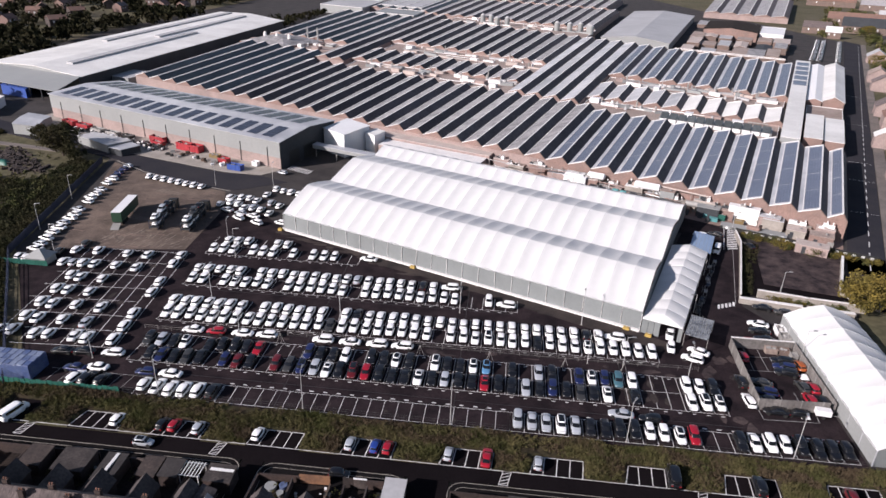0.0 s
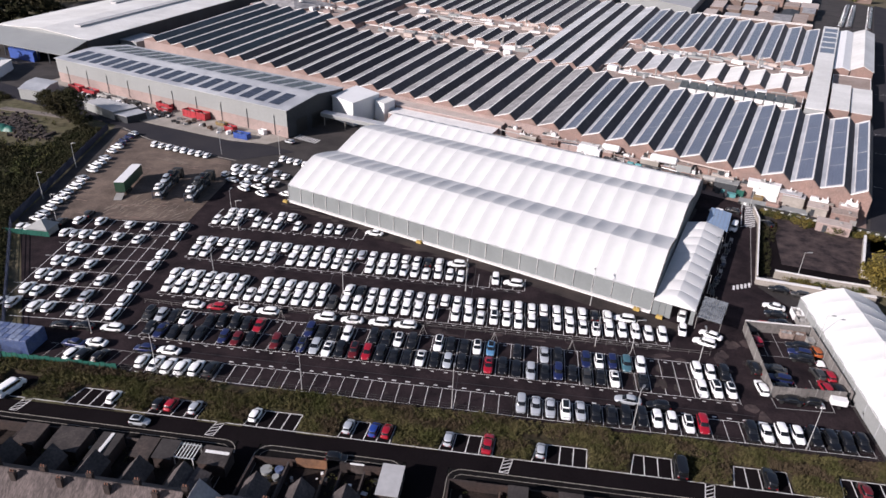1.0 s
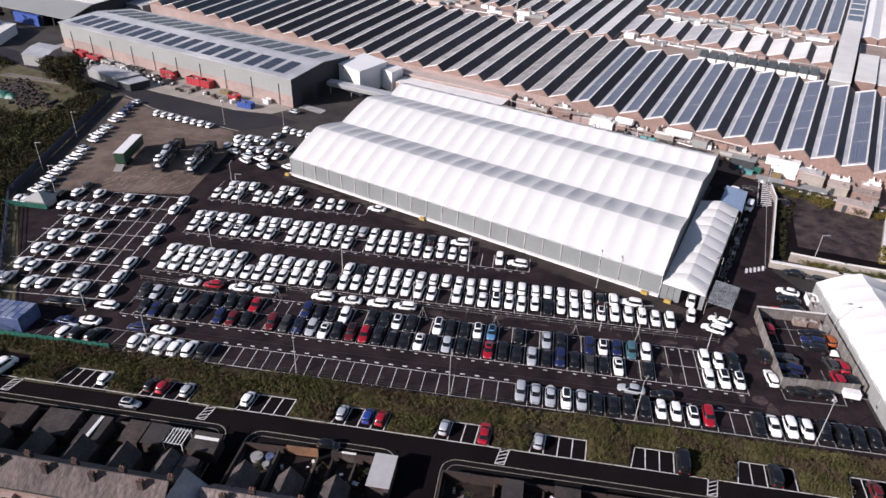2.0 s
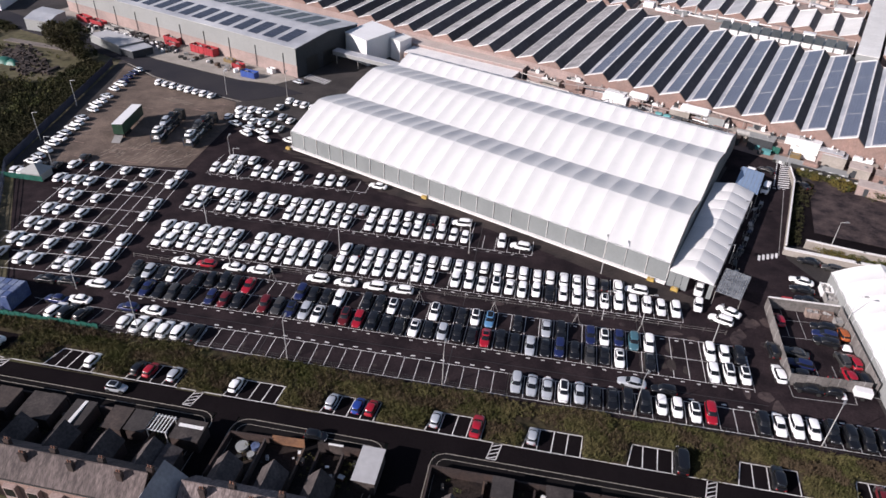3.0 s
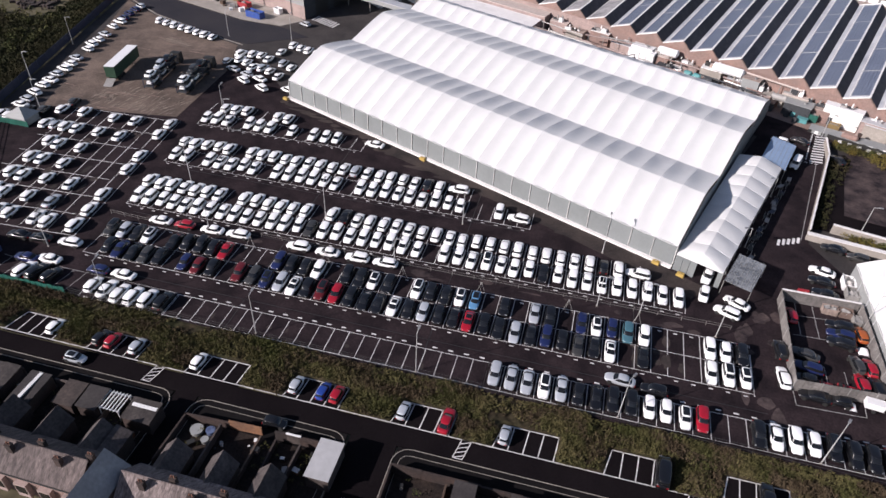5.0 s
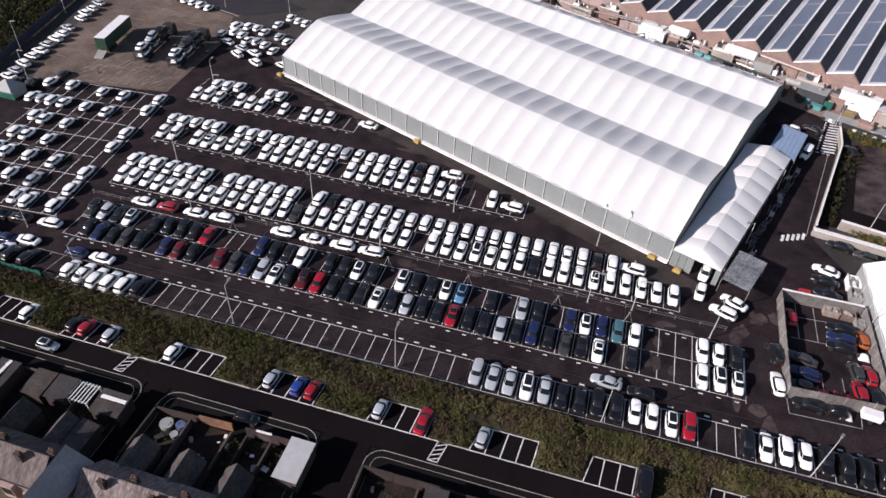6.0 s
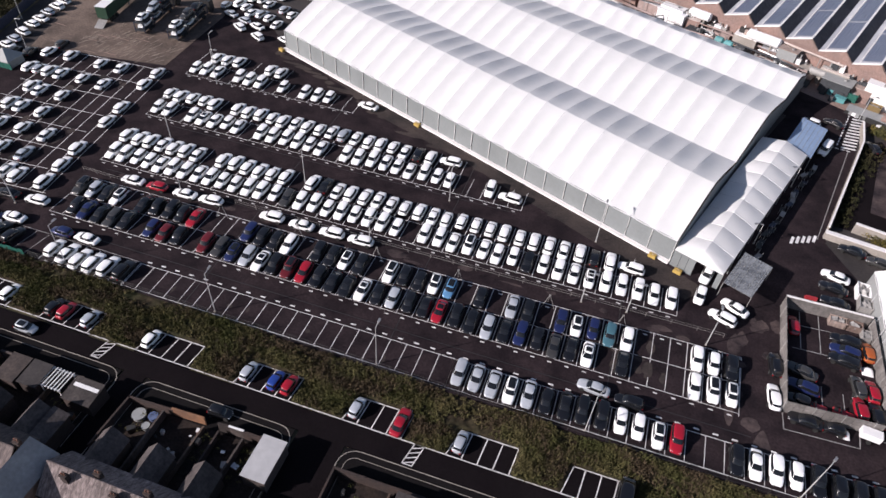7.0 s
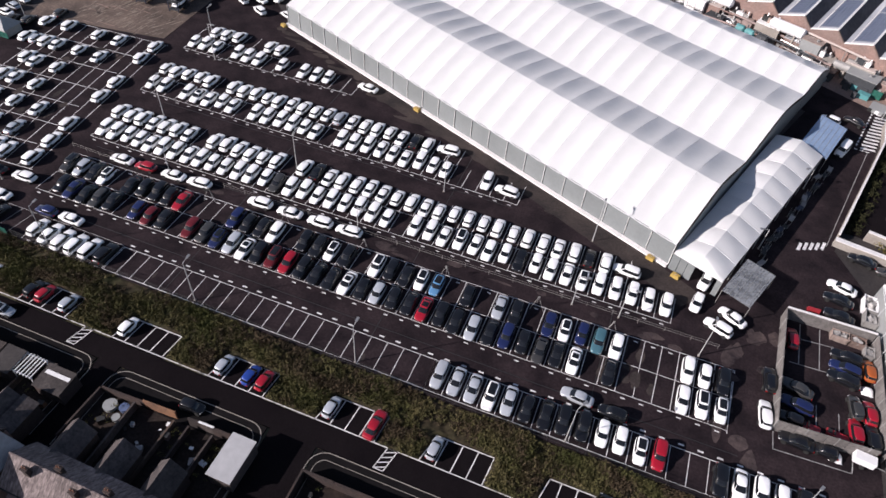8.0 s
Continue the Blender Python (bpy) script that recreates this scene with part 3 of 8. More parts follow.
def side_point(table, w):
    for (w0, x0, y0), (w1, x1, y1) in zip(table, table[1:]):
        if w <= w1 or w1 == table[-1][0]:
            k = (w - w0) / (w1 - w0)
            return Vector((x0 + k * (x1 - x0), y0 + k * (y1 - y0), 0))


def tent(s, w, z):
    p = side_point(WEST, w).lerp(side_point(EAST, w), s)
    p.z = z
    return p


def arched(za, zb, t):
    """The height along a slope that eases off towards its upper end, as taut fabric does over a rounded ridge."""
    k = t if zb > za else 1 - t
    return min(za, zb) + abs(zb - za) * (1.20 * k - 0.20 * k ** 4)


BAYS = 23
marquee = thing("storage_tent", "large white fabric storage tent with three gabled spans and grey walls", "tent")
for w0, w1, ridge_z, eave0, eave1 in ((0.0, 29.3, 8.4, 4.7, 5.1), (29.3, 58.6, 8.4, 5.1, 5.1), (58.6, 73.5, 7.0, 5.1, 4.6)):
    wr = (w0 + w1) / 2
    for name, a, b, za, zb in (("roof_slope", w0, wr, eave0, ridge_z), ("roof_slope", wr, w1, ridge_z, eave1)):
        g = Geo()

        def fabric(s, t, a=a, b=b, za=za, zb=zb):
            k = (s * BAYS) % 1.0
            sag = 0.32 * math.sin(math.pi * k) * math.sin(math.pi * min(1, max(0, 0.12 + 0.80 * t)))
            return tent(s, a + (b - a) * t, arched(za, zb, t) - sag)
        g.grid(BAYS * 8, 10, fabric)
        ob = part(name, g, PVC, marquee, smooth=True)
    for s in (0.0, 1.0):
        g = Geo()
        out = 0.002 if s else -0.002
        g.quad(tent(s + out, w0 + 0.1, 0), tent(s + out, w1 - 0.1, 0), tent(s + out, w1 - 0.1, eave1), tent(s + out, wr, ridge_z), tent(s + out, w0 + 0.1, eave0))
        part("gable_wall", g, WALL_GREY, marquee)
    for i in range(1, BAYS):
        g = Geo()
        prof = [(a + (b - a) * t, arched(za, zb, t)) for a, b, za, zb in ((w0, wr, eave0, ridge_z), (wr, w1, ridge_z, eave1)) for t in (0.04, 0.2, 0.4, 0.6, 0.8, 0.96)]
        for (wa, za), (wb, zb) in zip(prof, prof[1:]):
            s0, s1 = i / BAYS - 0.0006, i / BAYS + 0.0006
            g.hexa([tent(s0, wa, za - .02), tent(s1, wa, za - .02), tent(s1, wb, zb - .02), tent(s0, wb, zb - .02)], [tent(s0, wa, za + .02), tent(s1, wa, za + .02), tent(s1, wb, zb + .02), tent(s0, wb, zb + .02)])
        part("seam_rail", g, SEAM, marquee)
for i in range(BAYS):
    s0, s1 = i / BAYS, (i + 1) / BAYS
    q = [tent(s0 + 0.001, 0.12, 0.35), tent(s1 - 0.001, 0.12, 0.35), tent(s1 - 0.001, 0.16, 4.7), tent(s0 + 0.001, 0.16, 4.7)]
    b = [p + Vector((0.03, 0.08, 0)) for p in q]
    part("wall_panel", Geo().hexa(q, b), WALL_GREY, marquee)
for i in range(BAYS + 1):
    p = tent(i / BAYS, 0.0, 0)
    part("post", Geo().box(-0.04, 0.04, -0.04, 0.06, 0, 4.6, Matrix.Translation(p) @ pose(0, 0, 0, 0, 0, -22.6)), WHITE_TRIM, marquee)
g = Geo()
for s0, s1 in ((-0.005, 0.43), (0.435, 1.0)):
    a, b = tent(s0, -0.75, 0), tent(s1, -0.75, 0)
    c, d = tent(s1, 0.1, 0), tent(s0, 0.1, 0)
    g.hexa([a, b, c, d], [p + Vector((0, 0, 0.34)) for p in (a, b, c, d)])
part("base_kerb", g, COPING, marquee, "pale concrete ballast kerb")

for x, y in ((24.0, 36.9), (28.3, 34.7), (-25.6, 57.4), (-65.2, 73.6)):
    bl = thing("ballast_block", "yellow painted ballast block at the tent's corner", "ballast", pose(x, y, 0, 0, 0, -22), "ballast blocks")
    part("block", Geo().hexa([(-.7, -.42, 0), (.7, -.42, 0), (.7, .42, 0), (-.7, .42, 0)], [(-.62, -.34, .6), (.62, -.34, .6), (.62, .34, .6), (-.62, .34, .6)]), YELLOW_BRIGHT, bl)
    part("lifting_eye", Geo().tube((-.1, 0, .6), (.1, 0, .68), .04, n=6), STEEL, bl)

# the narrow tent at its eastern end
small = thing("side_tent", "narrow white fabric tent with scalloped bays beside the big tent", "tent")
SW, SE, NW, NE = Vector((26.9, 36.2, 0)), Vector((34.6, 33.2, 0)), Vector((40.8, 76.6, 0)), Vector((49.2, 73.4, 0))


def small_tent(a, b, z):
    p = SW.lerp(SE, a).lerp(NW.lerp(NE, a), b)
    p.z = z
    return p


for side in (0, 1):
    def cloth(s, t, side=side):
        k = (t * 9) % 1.0
        a = 0.5 * s if side == 0 else 1 - 0.5 * s
        rise = 1.15 * min(s, t * 36)
        puff = 0.24 * math.sin(math.pi * k) * math.sin(math.pi * min(1, 0.08 + 0.72 * s)) * min(1, t * 24)
        return small_tent(a, t, 3.5 + rise + puff)
    part("roof_slope", Geo().grid(8, 108, cloth), PVC, small, smooth=True)
    for i in range(1, 9):
        a0, a1 = (0.0, 0.5) if side == 0 else (1.0, 0.5)
        p, q = small_tent(a0, i / 9, 3.51), small_tent(a1, i / 9, 4.66)
        part("seam_rail", Geo().tube(p, q, 0.04, n=5), SEAM, small)
for b, open_from, open_to in ((0.0, 0.46, 0.9), (1.0, 1.0, 1.0)):
    for a0, a1 in ((0.0, 0.16), (0.16, 0.31), (0.31, open_from), (open_to, 1.0)):
        if a1 > a0:
            part("end_panel", Geo().hexa([small_tent(a0 + .004, b, 0), small_tent(a1 - .004, b, 0), small_tent(a1 - .004, b + .002, 0), small_tent(a0 + .004, b + .002, 0)],
                                         [small_tent(a0 + .004, b, 3.46), small_tent(a1 - .004, b, 3.46), small_tent(a1 - .004, b + .002, 3.46), small_tent(a0 + .004, b + .002, 3.46)]), WALL_GREY, small)
part("header_beam", Geo().tube(small_tent(0, 0, 3.44), small_tent(1, 0, 3.44), 0.11, n=6), WHITE_TRIM, small)
part("back_gable", Geo().quad(small_tent(0, 1, 3.46), small_tent(1, 1, 3.46), small_tent(0.5, 1, 4.62)), PVC_PLAIN, small)
part("side_wall", Geo().quad(small_tent(0, 0, 0), small_tent(0, 1, 0), small_tent(0, 1, 3.5), small_tent(0, 0, 3.5)), PVC_PLAIN, small)
for i in range(10):
    p = small_tent(1.0, i / 9, 0)
    part("post", Geo().tube(p, p + Vector((0, 0, 3.5)), 0.07), CLAD, small)


def canopy(name, loop, z, mat, label):
    c = thing(name, label, "canopy")
    part("roof_sheet", Geo().hexa([(x, y, z - 0.06) for x, y in loop], [(x, y, z) for x, y in loop]), mat, c)
    for x, y in loop:
        part("post", Geo().tube((x, y, 0), (x, y, z - 0.06), 0.06), STEEL_DULL, c)
    for k in range(6):
        t = (k + 0.5) / 6
        a = Vector(loop[0]).lerp(Vector(loop[1]), t)
        b = Vector(loop[3]).lerp(Vector(loop[2]), t)
        part("rib", Geo().tube((a.x, a.y, z + 0.02), (b.x, b.y, z + 0.02), 0.035, n=6), CLAD, c)


canopy("canopy", [(45.0, 75.8), (50.0, 73.4), (54.0, 85.6), (49.4, 88.6)], 3.1, POLYCARB, "blue translucent canopy behind the narrow tent")
canopy("canopy", [(34.8, 32.0), (39.0, 30.2), (42.3, 38.5), (38.0, 40.4)], 3.0, CLEAR, "glossy clear-sheet canopy at the tent's mouth")

# the tent beside the pen
third = thing("storage_tent", "white fabric storage tent with pale walls near the pen", "tent")
X0, X1, Y0, Y1 = 58.0, 73.2, 0.6, 43.6
for side in (0, 1):
    def cloth3(s, t, side=side):
        k = (t * 9) % 1.0
        x = X0 + (X1 - X0) * (0.5 * s if side == 0 else 1 - 0.5 * s)
        sag = 0.30 * math.sin(math.pi * k) * math.sin(math.pi * min(1, 0.15 + 0.75 * s))
        return (x, Y0 + (Y1 - Y0) * t, 3.2 + 3.2 * s - sag + 0.4 * math.sin(math.pi * s))
    part("roof_slope", Geo().grid(8, 72, cloth3), PVC, third, smooth=True)
for i in range(1, 9):
    y = Y0 + (Y1 - Y0) * i / 9
    g = Geo()
    prof = [(X0 + (X1 - X0) * k / 16, 3.2 + 3.2 * (1 - abs(k / 8 - 1)) + 0.4 * math.sin(math.pi * (1 - abs(k / 8 - 1)))) for k in range(17)]
    for (xa, za), (xb, zb) in zip(prof, prof[1:]):
        g.hexa([(xa, y - .07, za - .02), (xb, y - .07, zb - .02), (xb, y + .07, zb - .02), (xa, y + .07, za - .02)], [(xa, y - .07, za + .02), (xb, y - .07, zb + .02), (xb, y + .07, zb + .02), (xa, y + .07, za + .02)])
    part("seam_rail", g, SEAM, third)
for i in range(9):
    y = Y0 + (Y1 - Y0) * i / 9
    part("wall_panel", Geo().box(X0 + 0.06, X0 + 0.14, y + 0.06, y + (Y1 - Y0) / 9 - 0.06, 0, 3.2), CLAD, third)
    part("post", Geo().box(X0 - 0.02, X0 + 0.15, y - 0.04, y + 0.04, 0, 3.2), CLAD_ROOF, third)
for y in (Y0 + 0.05, Y1 - 0.05):
    part("gable_wall", Geo().quad((X0, y, 0), (X1, y, 0), (X1, y, 3.2), ((X0 + X1) / 2, y, 6.4), (X0, y, 3.2)), WALL_GREY, third)

# ---------------------------------------------------------------- the factory's sawtooth sheds
def column(k):
    """Where the ridge of tooth k stands along the factory's front; the teeth narrow towards the street."""
    return -162.6 + k * (10.414 + k * (-0.06234 + k * 0.000441))


def grooved(rows, cols, at):
    """A block of panels in one sheet, with a groove between neighbours. at: share along, share across, height."""
    steps = lambda n: [(i + e) / n for i in range(n) for e in (0.0, 0.05, 0.95)] + [1.0]
    rs, cs = steps(rows), steps(cols)
    g = Geo()
    g.v = [at(t, c, 0.14 if i % 3 and j % 3 else 0.05) for i, t in enumerate(rs) for j, c in enumerate(cs)]
    w = len(cs)
    g.f = [(i * w + j, i * w + j + 1, (i + 1) * w + j + 1, (i + 1) * w + j) for i in range(len(rs) - 1) for j in range(w - 1)]
    return g


def teeth(name, first, count, front, back, mat_glass=GLAZING, panels=False, eave=6.1, rise=2.1, slope_mat=SLATE, label="", frac=0.70, place=column):
    """A range of sawtooth roofs: a long slope up to a ridge, then steep glazing; brick gables front and back.
    front, back: where the range begins and ends, as (at u = 0, change for each metre of u)."""
    shed = thing(name, label or "long brick shed with sawtooth roofs and dark roof lights", "factory")
    if panels:
        slope_mat = CLAD_ROOF
    near = lambda u, off=0.0: front[0] + front[1] * u + off
    far = lambda u, off=0.0: back[0] + back[1] * u + off
    distant_range = front[0] > 275
    u0, u1 = place(first - frac), place(first + count - frac)
    walls = Geo()
    for (ua, fa), (ub, fb) in (((u0, near), (u1, near)), ((u1, near), (u1, far)), ((u1, far), (u0, far)), ((u0, far), (u0, near))):
        walls.quad(fan(ua, fa(ua), -0.1), fan(ub, fb(ub), -0.1), fan(ub, fb(ub), eave), fan(ua, fa(ua), eave))
    part("wall", walls, BRICK if panels else BRICK_PINK, shed)
    walls_far, edges = Geo(), Geo()
    top, th = eave + rise, 0.14
    for i in range(first, first + count):
        a, r, b = place(i - frac), place(i), place(i + 1 - frac)
        at = lambda u, end, z, off=0.0: fan(u, end(u, off), z)
        part("roof_slope", Geo().hexa([at(a, near, eave), at(r, near, top), at(r, far, top), at(a, far, eave)],
                                      [at(a, near, eave + th), at(r, near, top + th), at(r, far, top + th), at(a, far, eave + th)]), slope_mat, shed)
        part("roof_light", Geo().hexa([at(r, near, top), at(b, near, eave), at(b, far, eave), at(r, far, top)],
                                      [at(r + 0.1, near, top + 0.1), at(b, near, eave + 0.12), at(b, far, eave + 0.12), at(r + 0.1, far, top + 0.1)]), mat_glass, shed)
        for end, side in ((near, -0.3), (far, 0.3)):
            p = [at(u, end, z) for u, z in ((a, eave), (b, eave), (r, top))]
            q = [at(u, end, z, side) for u, z in ((a, eave), (b, eave), (r, top))]
            if distant_range:
                walls_far.hexa(p, q)
            else:
                part("gable", Geo().hexa(p, q), BRICK, shed)
        c, e = Geo(), edges
        for end, o0, o1 in ((near, -0.35, 0.2), (far, 0.05, 0.6)):
            c.hexa([at(a, end, eave + .1, o0), at(r, end, top + .1, o0), at(r, end, top + .1, o1), at(a, end, eave + .1, o1)],
                   [at(a, end, eave + .32, o0), at(r, end, top + .32, o0), at(r, end, top + .32, o1), at(a, end, eave + .32, o1)])
            e.hexa([at(r + .14, end, top - .02, o0 + .06), at(b - .02, end, eave + .1, o0 + .06), at(b - .02, end, eave + .1, o1 - .06), at(r + .14, end, top - .02, o1 - .06)],
                   [at(r + .14, end, top + .16, o0 + .06), at(b - .02, end, eave + .24, o0 + .06), at(b - .02, end, eave + .24, o1 - .06), at(r + .14, end, top + .16, o1 - .06)])
        c.hexa([at(r - 0.35, near, top + 0.1), at(r + 0.12, near, top + 0.1), at(r + 0.12, far, top + 0.1), at(r - 0.35, far, top + 0.1)],
               [at(r - 0.35, near, top + 0.24), at(r + 0.12, near, top + 0.24), at(r + 0.12, far, top + 0.24), at(r - 0.35, far, top + 0.24)])
        part("coping", c, COPING, shed)
        if distant_range and not panels:
            continue
        on = lambda t, k, up: fan(a + (r - a) * t, near(a + (r - a) * t) * (1 - k) + far(a + (r - a) * t) * k, eave + rise * t + th + up)
        ta, tb = (0.20, 0.24) if panels else (0.06, 0.10)
        part("flashing", Geo().hexa([on(ta, 0, 0), on(tb, 0, 0), on(tb, 1, 0), on(ta, 1, 0)], [on(ta, 0, .1), on(tb, 0, .1), on(tb, 1, .1), on(ta, 1, .1)]), COPING, shed)
        if not panels:
            continue
        # four blocks of panels along the slope, with pale gaps between them
        rows, cols, blocks = 5, 14, 4
        for blk in range(blocks):
            k0 = 0.02 + 0.97 * blk / blocks
            dk = 0.97 / blocks - 0.012
            g = grooved(rows, cols, lambda t, k, up: on(0.27 + 0.69 * t, k0 + dk * k, up))
            part("solar_panel", g, PANEL, shed, "blue solar panel block")
    tagged(part("brick_edging", edges, BRICK_DULL, shed), kind="stuff")
    if walls_far.v:
        tagged(part("gable", walls_far, BRICK, shed), kind="stuff")
    return shed


FRONT = (89.8, -0.062)
teeth("factory_shed", -1, 6, (89.8, -0.062), (207, -0.1), GLAZING_TEAL, label="long brick shed with sawtooth roofs and dusty green roof lights")
teeth("factory_shed", 5, 18, FRONT, (180, -0.1))
teeth("factory_shed", 23, 11, FRONT, (174, -0.1), panels=True, label="brick shed with sawtooth roofs carrying blue solar panels")
teeth("factory_shed", 1, 1, FRONT, (174, -0.1), panels=True, label="narrow end bay of the sawtooth sheds with solar panels", place=lambda k: 131.3 + 5.3 * (k - 0.3))
teeth("factory_shed", 7, 11, (212, -0.08), (245.5, -0.13), eave=5.5, rise=2.0, label="short brick shed with sawtooth roofs")
teeth("factory_shed", 22, 5, (201, 0.0), (247, -0.15), eave=5.5, rise=2.0, slope_mat=SLATE_PALE, label="short brick shed with grey sawtooth roofs")
teeth("factory_shed", 27, 5, (201, -0.02), (247, -0.15), eave=5.5, rise=2.0, slope_mat=WHITE_ROOF, label="short brick shed with pale sawtooth roofs")
teeth("factory_shed", 18, 4, (186, -0.1), (420, -0.3), slope_mat=SLATE_PALE, label="long brick shed with pale sheeted sawtooth roofs")
teeth("factory_shed", 5, 2, (196, -0.1), (445, -0.3), label="long dark shed with two sawtooth roofs")
teeth("factory_shed", 7, 11, (279, -0.2), (418, -0.3), label="far brick shed with sawtooth roofs and dark roof lights")
teeth("factory_shed", 22, 10, (273, -0.12), (418, -0.3), panels=True, label="far brick shed with solar panels on sawtooth roofs")
teeth("factory_shed", -1, 6, (252, -0.1), (430, -0.1), GLAZING_TEAL, label="far brick shed with dusty sawtooth roofs")
teeth("factory_shed", 5, 13, (490, 0.0), (690, 0.0), label="distant shed with sawtooth roofs")
teeth("factory_shed", 0, 5, (775, 0.0), (1120, 0.0), label="distant shed with broad sawtooth roofs", place=lambda k: 61.0 + 10.4 * k)


def flat_block(name, u0, u1, v0, v1, z, mat, label, wall=BRICK_PINK, parapet=0.0, pitch=0.0, ridge_mat=None):
    """A block on the factory's axes: walls, and a flat roof or a gable whose ridge runs along v."""
    b = thing(name, label, "building")
    ring = [(u0, v0), (u1, v0), (u1, v1), (u0, v1)]
    part("wall", Geo().hexa([fan(u, v, -0.1) for u, v in ring], [fan(u, v, z) for u, v in ring]), wall, b)
    if pitch:
        um = (u0 + u1) / 2
        for p, q in ((u0, um), (u1, um)):
            o = -0.3 if p < q else 0.3
            part("roof", Geo().hexa([fan(p + o, v0 - .3, z), fan(q, v0 - .3, z + pitch), fan(q, v1 + .3, z + pitch), fan(p + o, v1 + .3, z)],
                                    [fan(p + o, v0 - .3, z + .2), fan(q, v0 - .3, z + pitch + .2), fan(q, v1 + .3, z + pitch + .2), fan(p + o, v1 + .3, z + .2)]), mat, b)
        for v in (v0, v1):
            part("gable", Geo().hexa([fan(u0, v - .05, z), fan(u1, v - .05, z), fan(um, v - .05, z + pitch)], [fan(u0, v + .05, z), fan(u1, v + .05, z), fan(um, v + .05, z + pitch)]), wall, b)
    else:
        part("roof", Geo().hexa([fan(u, v, z) for u, v in ring], [fan(u, v, z + .15) for u, v in ring]), mat, b)
        if parapet:
            g = Geo()
            for (ua, va), (ub, vb) in zip(ring, ring[1:] + ring[:1]):
                n = Vector((vb - va, ua - ub, 0)).normalized() * 0.2
                q = [(ua - n.x, va - n.y), (ub - n.x, vb - n.y), (ub, vb), (ua, va)]
                g.hexa([fan(u, v, z + .15) for u, v in q], [fan(u, v, z + parapet) for u, v in q])
            part("parapet", g, COPING, b)
    return b


teeth("factory_shed", 0, 5, (500, 0.0), (690, 0.0), GLAZING_TEAL, label="distant shed with dusty sawtooth roofs")
teeth("factory_shed", 1, 16, (705, 0.0), (880, 0.0), label="distant shed with sawtooth roofs")
flat_block("white_block", -206, -168, 470, 560, 8.0, ROOF_PALE, "pale works block beyond the long warehouse", CLAD, 0.4)
flat_block("white_block", -204, -176, 575, 640, 8.0, PVC_PLAIN, "white works block beyond the long warehouse", PVC_PLAIN, 0.4)
flat_block("white_block", -172, -120, 890, 960, 9.0, ROOF_PALE, "distant white works block", PVC_PLAIN, 0.4)
flat_block("factory_link", -95.0, 2.5, 182.5, 216.5, 5.0, ROOF_FELT, "low brick link block with a felted pinkish roof", BRICK, 0.5)
flat_block("factory_link", -95.0, 2.5, 248.5, 296.5, 5.0, ROOF_FELT, "low brick link block strewn with pipes and ducts", BRICK, 0.5)
flat_block("factory_link", 36.5, 114.0, 168.6, 199.4, 4.6, ROOF_FELT, "low link block behind the solar roofs", BRICK, 0.5)
flat_block("factory_link", 36.5, 114.0, 236.6, 267.4, 4.8, ROOF_FELT, "low link block with pale ducts", BRICK, 0.5)
flat_block("factory_link", -95.0, 2.0, 425, 489, 5.0, ROOF_FELT, "low link block with white tanks", BRICK, 0.5)
flat_block("factory_link", -178, -116, 224, 263, 4.6, ROOF_FELT, "low block behind the dusty sheds", BRICK, 0.5)
flat_block("covered_way", 115.0, 121.6, 168, 405, 7.6, WHITE_ROOF, "long covered way with a white sheet roof", CLAD, 0.0)
flat_block("barn", 128.4, 136.4, 266, 400, 6.5, WHITE_ROOF, "brick barn with a cream ribbed roof", BRICK, 0, 2.4)
flat_block("barn", 122.2, 128.0, 266, 400, 6.0, PVC_PLAIN, "narrow barn with a white roof", BRICK, 0, 1.2)
flat_block("brick_block", 122.6, 129.0, 176, 225, 7.0, WHITE_ROOF, "brick block with a white sheet roof", BRICK, 0)
flat_block("brick_block", 129.4, 136.2, 178, 225, 6.2, WHITE_ROOF, "lower brick block with a white roof", BRICK, 0)
flat_block("brick_block", 122.6, 136.2, 225.5, 262, 4.0, ROOF_FELT, "low brick yard block", BRICK, 0.4)
flat_block("big_shed", 11.0, 50.0, 432, 700, 7.0, ROOF_PALE, "huge shed with a pale grey shallow roof", CLAD, 0, 3.0)
flat_block("brown_block", 54, 110, 418, 424, 5.0, ROOF_FELT, "low brown workshop block", BRICK_DULL, 0.5)
flat_block("brown_block", 62, 92, 560, 640, 8.0, DIRT, "brown workshop with a long roof", BRICK, 0, 2.5)
rb = random.Random(9)
for i in range(22):
    u, v = 56 + 9 * (i % 6) + rb.uniform(-2, 2), 425 + 52 * (i // 6) + rb.uniform(-8, 8) + (70 if i >= 18 else 0)
    flat_block("workshop", u, u + rb.uniform(6, 9.5), v, v + rb.uniform(22, 50), rb.uniform(3.5, 5.5), rb.choice((ROOF_FELT, SLATE, CLAD_DARK, ROOF_PALE, ROOF_FELT_PALE)), "old brick workshop in a dense cluster of roofs", BRICK_DULL, 0, rb.choice((0, 0, 1.0)))
flat_block("white_block", 93, 106, 570, 640, 7.0, PVC_PLAIN, "white flat-roofed factory block", PVC_PLAIN, 0.4)
flat_block("grey_block", -152, -120, 445, 490, 8.0, CLAD, "grey flat-roofed block among the sheds", CLAD, 0.4)
flat_block("grey_block", -165, -128, 520, 640, 8.0, ROOF_PALE, "pale roofed block behind the sheds", CLAD, 0.4)
